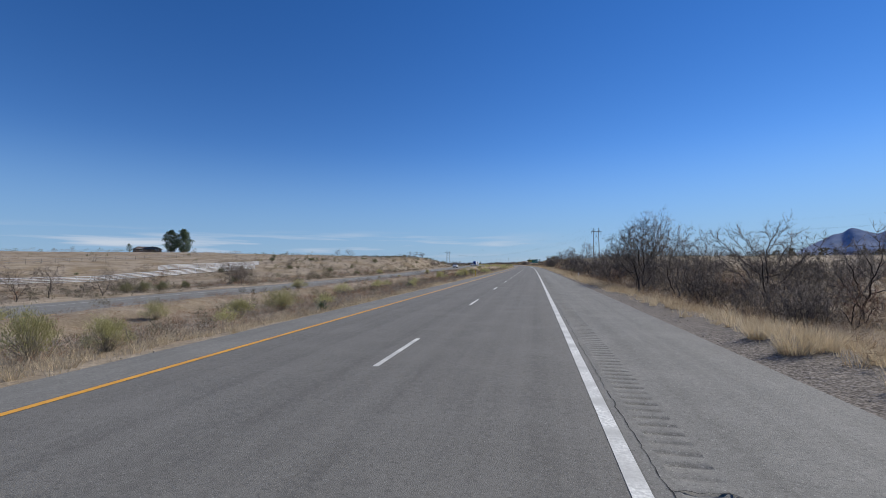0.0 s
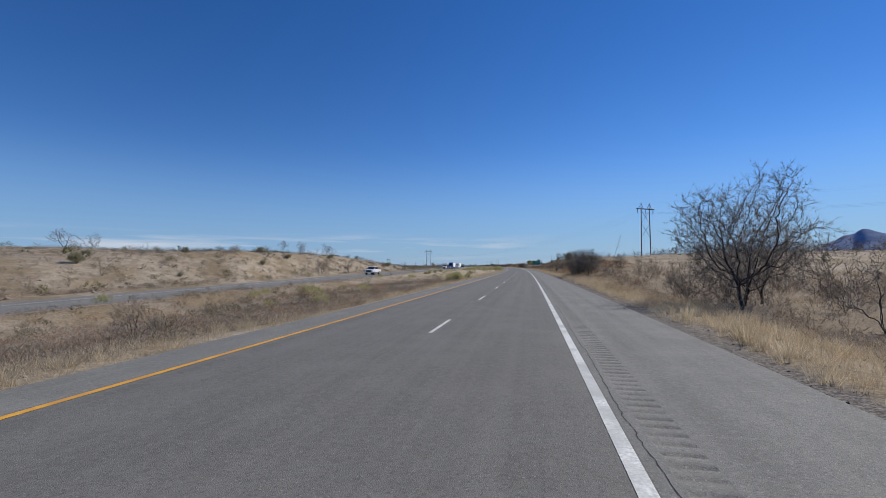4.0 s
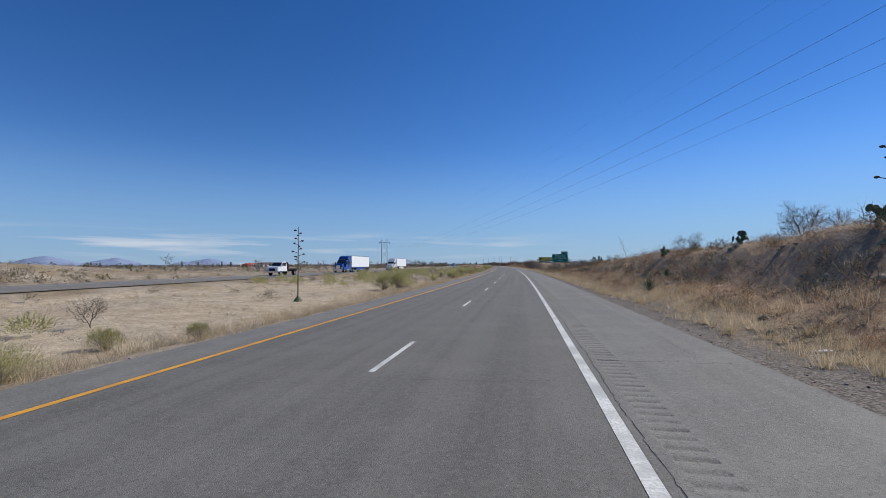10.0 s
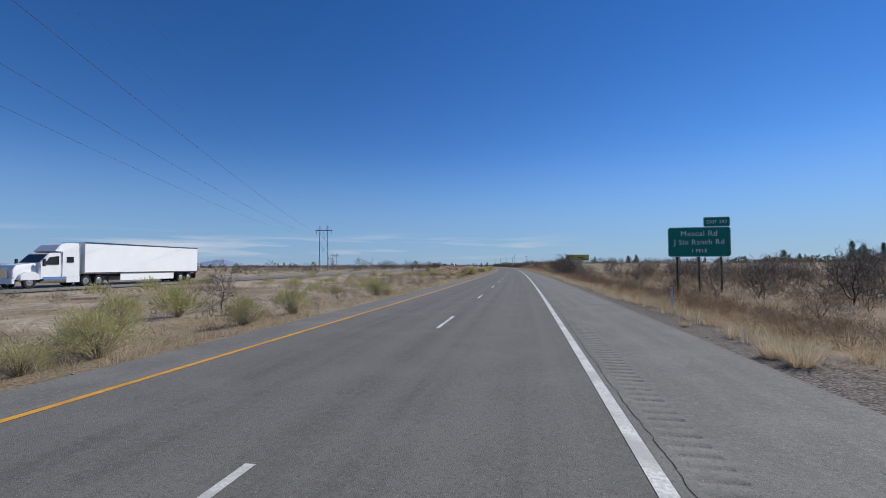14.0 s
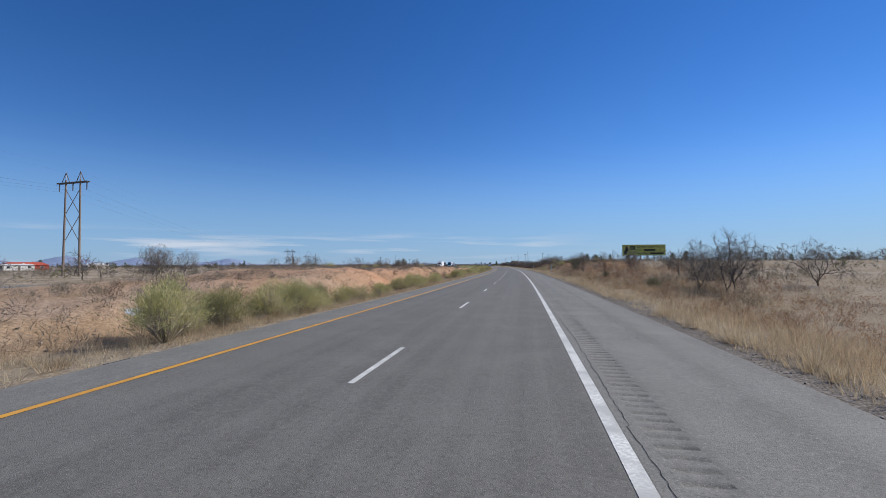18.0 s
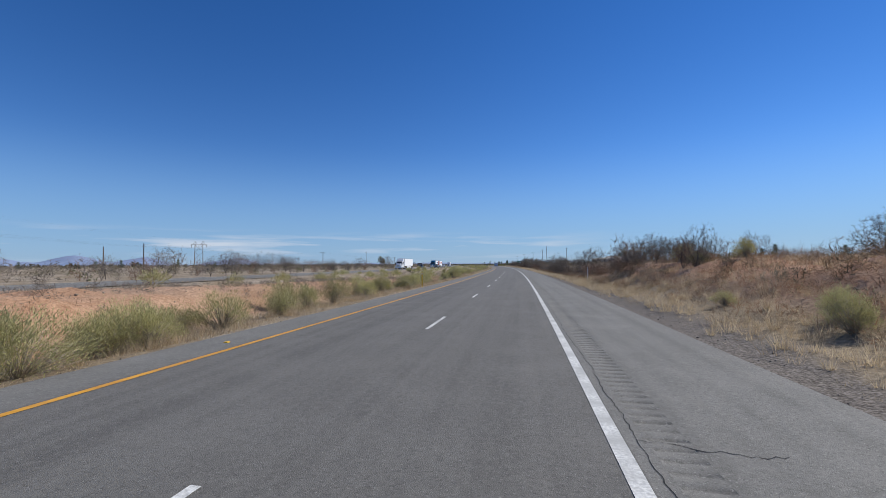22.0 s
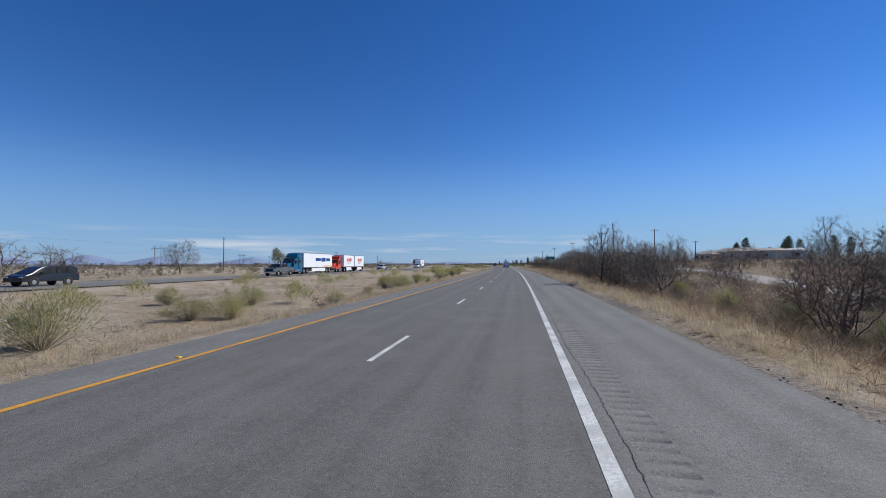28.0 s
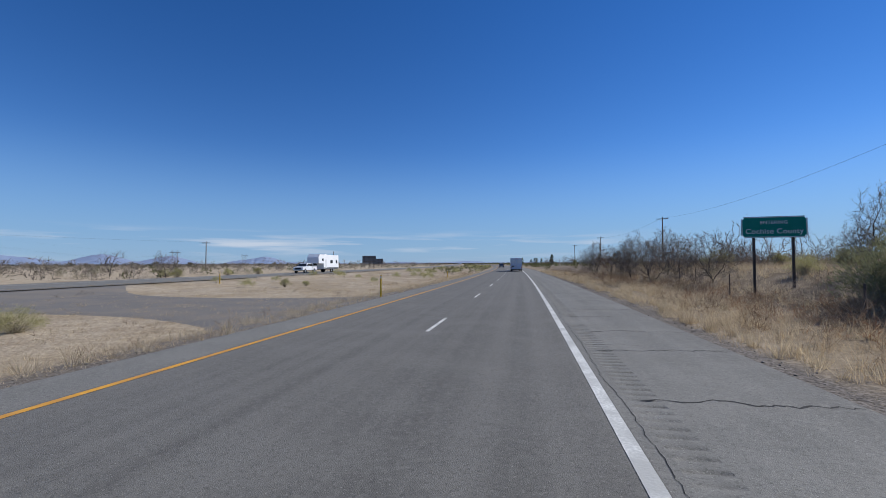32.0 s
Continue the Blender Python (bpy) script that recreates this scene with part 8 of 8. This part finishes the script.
def flatbed(s, l, label):
    th = vehicle("flatbed_truck", s, l, label, "truck")
    part("cab", shell([(3.6, 0.7), (3.62, 1.2), (3.4, 1.45), (2.35, 1.6), (1.75, 2.3), (1.4, 2.4), (0.55, 2.4), (0.4, 1.6), (0.4, 0.7)], 2.1, 1.7, 0.12), P_WHITE, th)
    cross_pane(th, "windshield", 2.3, 1.66, 1.8, 2.25, 1.7, 1.6, M_GLASS)
    side_pane(th, "side_window", [(2.05, 1.66), (1.65, 2.22), (0.75, 2.25), (0.75, 1.66)], 0.98, M_GLASS, 0.05)
    bed = part("bed", box(-1.2, 1.2, -4.4, 0.3, 1.05, 1.22, 0.01), M_WOODBED, th)
    for k in range(6):
        y = -4.3 + 0.9 * k
        for sx in (-1, 1):
            part("stake", box(sx * 1.16 - 0.03, sx * 1.16 + 0.03, y - 0.04, y + 0.04, 1.2, 2.0 if k < 2 or k == 5 else 1.3), M_WOODBED, bed)
    part("headboard", box(-1.15, 1.15, 0.2, 0.28, 1.2, 2.3, 0.01), M_WOODBED, bed)
    part("side_rail", box(-1.2, -1.14, -4.3, -2.5, 1.7, 1.95), M_WOODBED, bed)
    part("side_rail", box(1.14, 1.2, -4.3, -2.5, 1.7, 1.95), M_WOODBED, bed)
    part("chassis", box(-0.45, 0.45, -4.2, 3.3, 0.7, 1.04), M_FRAME, th)
    part("bumper", box(-1.05, 1.05, 3.6, 3.75, 0.5, 0.78, 0.03), M_CHROME, th)
    part("grille", box(-0.55, 0.55, 3.58, 3.66, 0.8, 1.25, 0.02), M_FRAME, th)
    for sx in (-1, 1):
        part("headlight", box(sx * 0.82 - 0.17, sx * 0.82 + 0.17, 3.52, 3.66, 0.9, 1.15, 0.02), M_HEAD, th)
        wheel(th, sx * 0.9, 2.5, 0.45, 0.28)
        wheel(th, sx * 0.9, -2.3, 0.45, 0.5)
        part("mirror", box(sx * 1.2 - 0.1, sx * 1.2 + 0.1, 2.1, 2.2, 1.7, 2.1, 0.02), M_FRAME, th)
    return th


def fifth_wheel_camper(s, l, label):
    th = vehicle("camper_trailer", s, l, label, "camper")
    body = part("body", shell([(5.2, 1.9), (5.2, 3.1), (4.6, 3.75), (-5.2, 3.7), (-5.3, 0.75), (2.6, 0.75), (2.9, 1.85)], 2.5, bevel=0.06), P_TRAILER, th)
    side_pane(body, "side_window", [(-0.6, 1.9), (-0.6, 2.6), (-1.9, 2.6), (-1.9, 1.9)], 1.25, M_GLASS, 0.02)
    side_pane(body, "side_window", [(3.6, 2.4), (3.6, 2.9), (2.8, 2.9), (2.8, 2.4)], 1.25, M_GLASS, 0.02)
    side_pane(body, "side_window", [(-3.6, 1.9), (-3.6, 2.6), (-4.4, 2.6), (-4.4, 1.9)], 1.25, M_GLASS, 0.02)
    side_pane(body, "side_door", [(1.9, 0.95), (1.9, 2.7), (1.2, 2.7), (1.2, 0.95)], 1.25, P_WHITE, 0.02)
    part("slide_out", box(1.2, 1.42, -3.2, 0.4, 1.2, 3.2, 0.02), P_TRAILER, body)
    for sx in (-1, 1):
        part("skirt_stripe", box(sx * 1.25 - 0.012, sx * 1.25 + 0.012, -5.0, 2.4, 0.8, 1.05), P_GREY, body)
        for y in (-1.6, -2.5):
            wheel(th, sx * 1.05, y, 0.38, 0.26)
        part("tail_light", box(sx * 1.0 - 0.08, sx * 1.0 + 0.08, -5.36, -5.28, 1.0, 1.4), M_TAIL, th)
    part("roof_unit", box(-0.45, 0.45, -0.5, 0.5, 3.7, 3.95, 0.05), P_WHITE, body)
    part("pin_box", box(-0.2, 0.2, 3.6, 4.6, 1.5, 1.92, 0.02), M_FRAME, th)
    part("chassis", box(-0.9, 0.9, -5.1, 2.5, 0.6, 0.76), M_FRAME, th)
    return th


def cargo_trailer(s, l, label):
    """The trailer in the driving lane, seen from behind."""
    th = vehicle("cargo_trailer", s, l, label, "trailer", False)
    w, z0, z1, y0 = 2.5, 0.55, 2.95, 0.0
    body = part("body", box(-w / 2, w / 2, y0, y0 + 7.5, z0, z1, 0.06), P_BLUEGREY, th)
    for sx in (-1, 1):
        d = part("rear_door", box(sx * 0.58 - 0.54, sx * 0.58 + 0.54, y0 - 0.04, y0 + 0.01, z0 + 0.12, z1 - 0.2, 0.012), P_BLUEGREY, body)
        part("door_panel", box(sx * 0.58 - 0.42, sx * 0.58 + 0.42, y0 - 0.055, y0 - 0.035, z0 + 1.25, z1 - 0.35, 0.01), P_SILVER, d)
        part("lock_rod", tube((sx * 0.14, y0 - 0.07, z0 + 0.1), (sx * 0.14, y0 - 0.07, z1 - 0.22), 0.018, 0.018, 6), M_CHROME, d)
        part("tail_light", box(sx * 1.1 - 0.07, sx * 1.1 + 0.07, y0 - 0.05, y0, z0 + 0.25, z0 + 0.5, 0.01), M_TAIL, th)
        part("corner_post", box(sx * w / 2 - 0.06, sx * w / 2 + 0.015, y0 - 0.02, y0 + 0.1, z0, z1, 0.01), M_CHROME, body)
        part("fender", box(sx * 1.28 - 0.1, sx * 1.28 + 0.1, 2.4, 4.6, 0.8, 0.88, 0.02), M_FRAME, th)
        part("mud_flap", box(sx * 1.12 - 0.14, sx * 1.12 + 0.14, y0 + 2.3, y0 + 2.32, 0.1, 0.5), M_FRAME, th)
        for y in (3.0, 3.95):
            wheel(th, sx * 1.14, y, 0.37, 0.24)
    for x in (-0.25, 0, 0.25):
        part("marker_lamp", box(x - 0.05, x + 0.05, y0 - 0.05, y0, z1 - 0.14, z1 - 0.08), M_TAIL, th)
    part("sticker", box(-0.95, -0.55, y0 - 0.062, y0 - 0.056, z0 + 0.45, z0 + 0.75), M_DARKPRINT, th)
    part("rear_bumper", box(-w / 2, w / 2, y0 - 0.1, y0 + 0.02, z0 - 0.15, z0 + 0.02, 0.02), M_FRAME, th)
    part("roof_vent", box(-0.2, 0.2, 3.2, 3.6, z1, z1 + 0.12, 0.02), P_WHITE, body)
    part("chassis", box(-0.9, 0.9, 0.1, 8.4, 0.42, 0.56), M_FRAME, th)
    return th


cargo_trailer(1033.6, 1.5, "pale blue-grey cargo trailer towed by a white pickup")
pickup(1047, 1.5, P_WHITE, "white pickup towing a cargo trailer", False)
suv(1130, 5.5, P_GREY, "grey suv far along the highway", "suv", False)
pickup(219.6, 37.4, P_WHITE, "white crew cab pickup on the oncoming carriageway")
flatbed(366.6, 42.5, "white flatbed truck with dark stake bed")
for s, paint, lab in ((395.8, P_BLUE, "blue sleeper truck tractor pulling a white trailer"), (441.9, P_WHITE, "white sleeper truck tractor pulling a white trailer"), (804.6, P_WHITE, "white sleeper truck tractor on the oncoming carriageway")):
    tractor(s, 42.5, paint, lab)
box_trailer(404.95, 42.5, 13.7, "long white box trailer with a blue lower rail", P_BLUE)
box_trailer(451.6, 42.5, 14.6, "long white box trailer behind a white tractor")
box_trailer(814.8, 42.5, 15.8, "long white box trailer behind a white tractor")
tractor(894.6, 42.5, P_TEAL, "teal sleeper truck tractor pulling a white trailer")
box_trailer(903.8, 42.5, 13.7, "long white box trailer with blue lettering shapes", None, 2, ((P_BLUE, -5.6, -3.6, 2.5, 3.1), (P_BLUE, -3.3, -1.2, 2.4, 3.2), (P_BLUE, -0.9, 1.6, 2.5, 3.1), (M_AMBER, -7.5, -2.0, 1.35, 1.55)))
tractor(916.0, 42.5, P_RED, "red day-cab truck tractor pulling two short trailers", True)
box_trailer(921.5, 42.5, 7.0, "short white box trailer with a red printed shape", None, 1, ((P_RED, -1.7, -0.95, 2.55, 3.35), (P_RED, -0.8, -0.15, 2.55, 3.2), (P_RED, 0.0, 0.35, 2.55, 3.2), (P_RED, 0.5, 1.25, 2.55, 3.2), (P_RED, -1.3, 1.5, 2.3, 2.45), (M_FRAME, -0.9, 0.9, 2.02, 2.14)))
box_trailer(929.3, 42.5, 7.0, "short white box trailer at the rear of a double", None, 1, ((P_RED, -1.7, -0.95, 2.55, 3.35), (P_RED, -0.8, -0.15, 2.55, 3.2), (P_RED, 0.0, 0.35, 2.55, 3.2), (P_RED, 0.5, 1.25, 2.55, 3.2), (P_RED, -1.3, 1.5, 2.3, 2.45), (M_FRAME, -0.9, 0.9, 2.02, 2.14)))
suv(849.3, 42.3, P_BLACK, "black minivan on the oncoming carriageway", "van")
pickup(884.0, 39.2, P_GREY, "dark grey pickup on the oncoming carriageway")
suv(954.4, 42.3, P_SILVER, "silver suv on the oncoming carriageway")
pickup(1016.4, 42.5, P_WHITE, "white pickup towing a tall camper trailer")
fifth_wheel_camper(1025.0, 42.5, "tall white camper trailer behind a pickup")
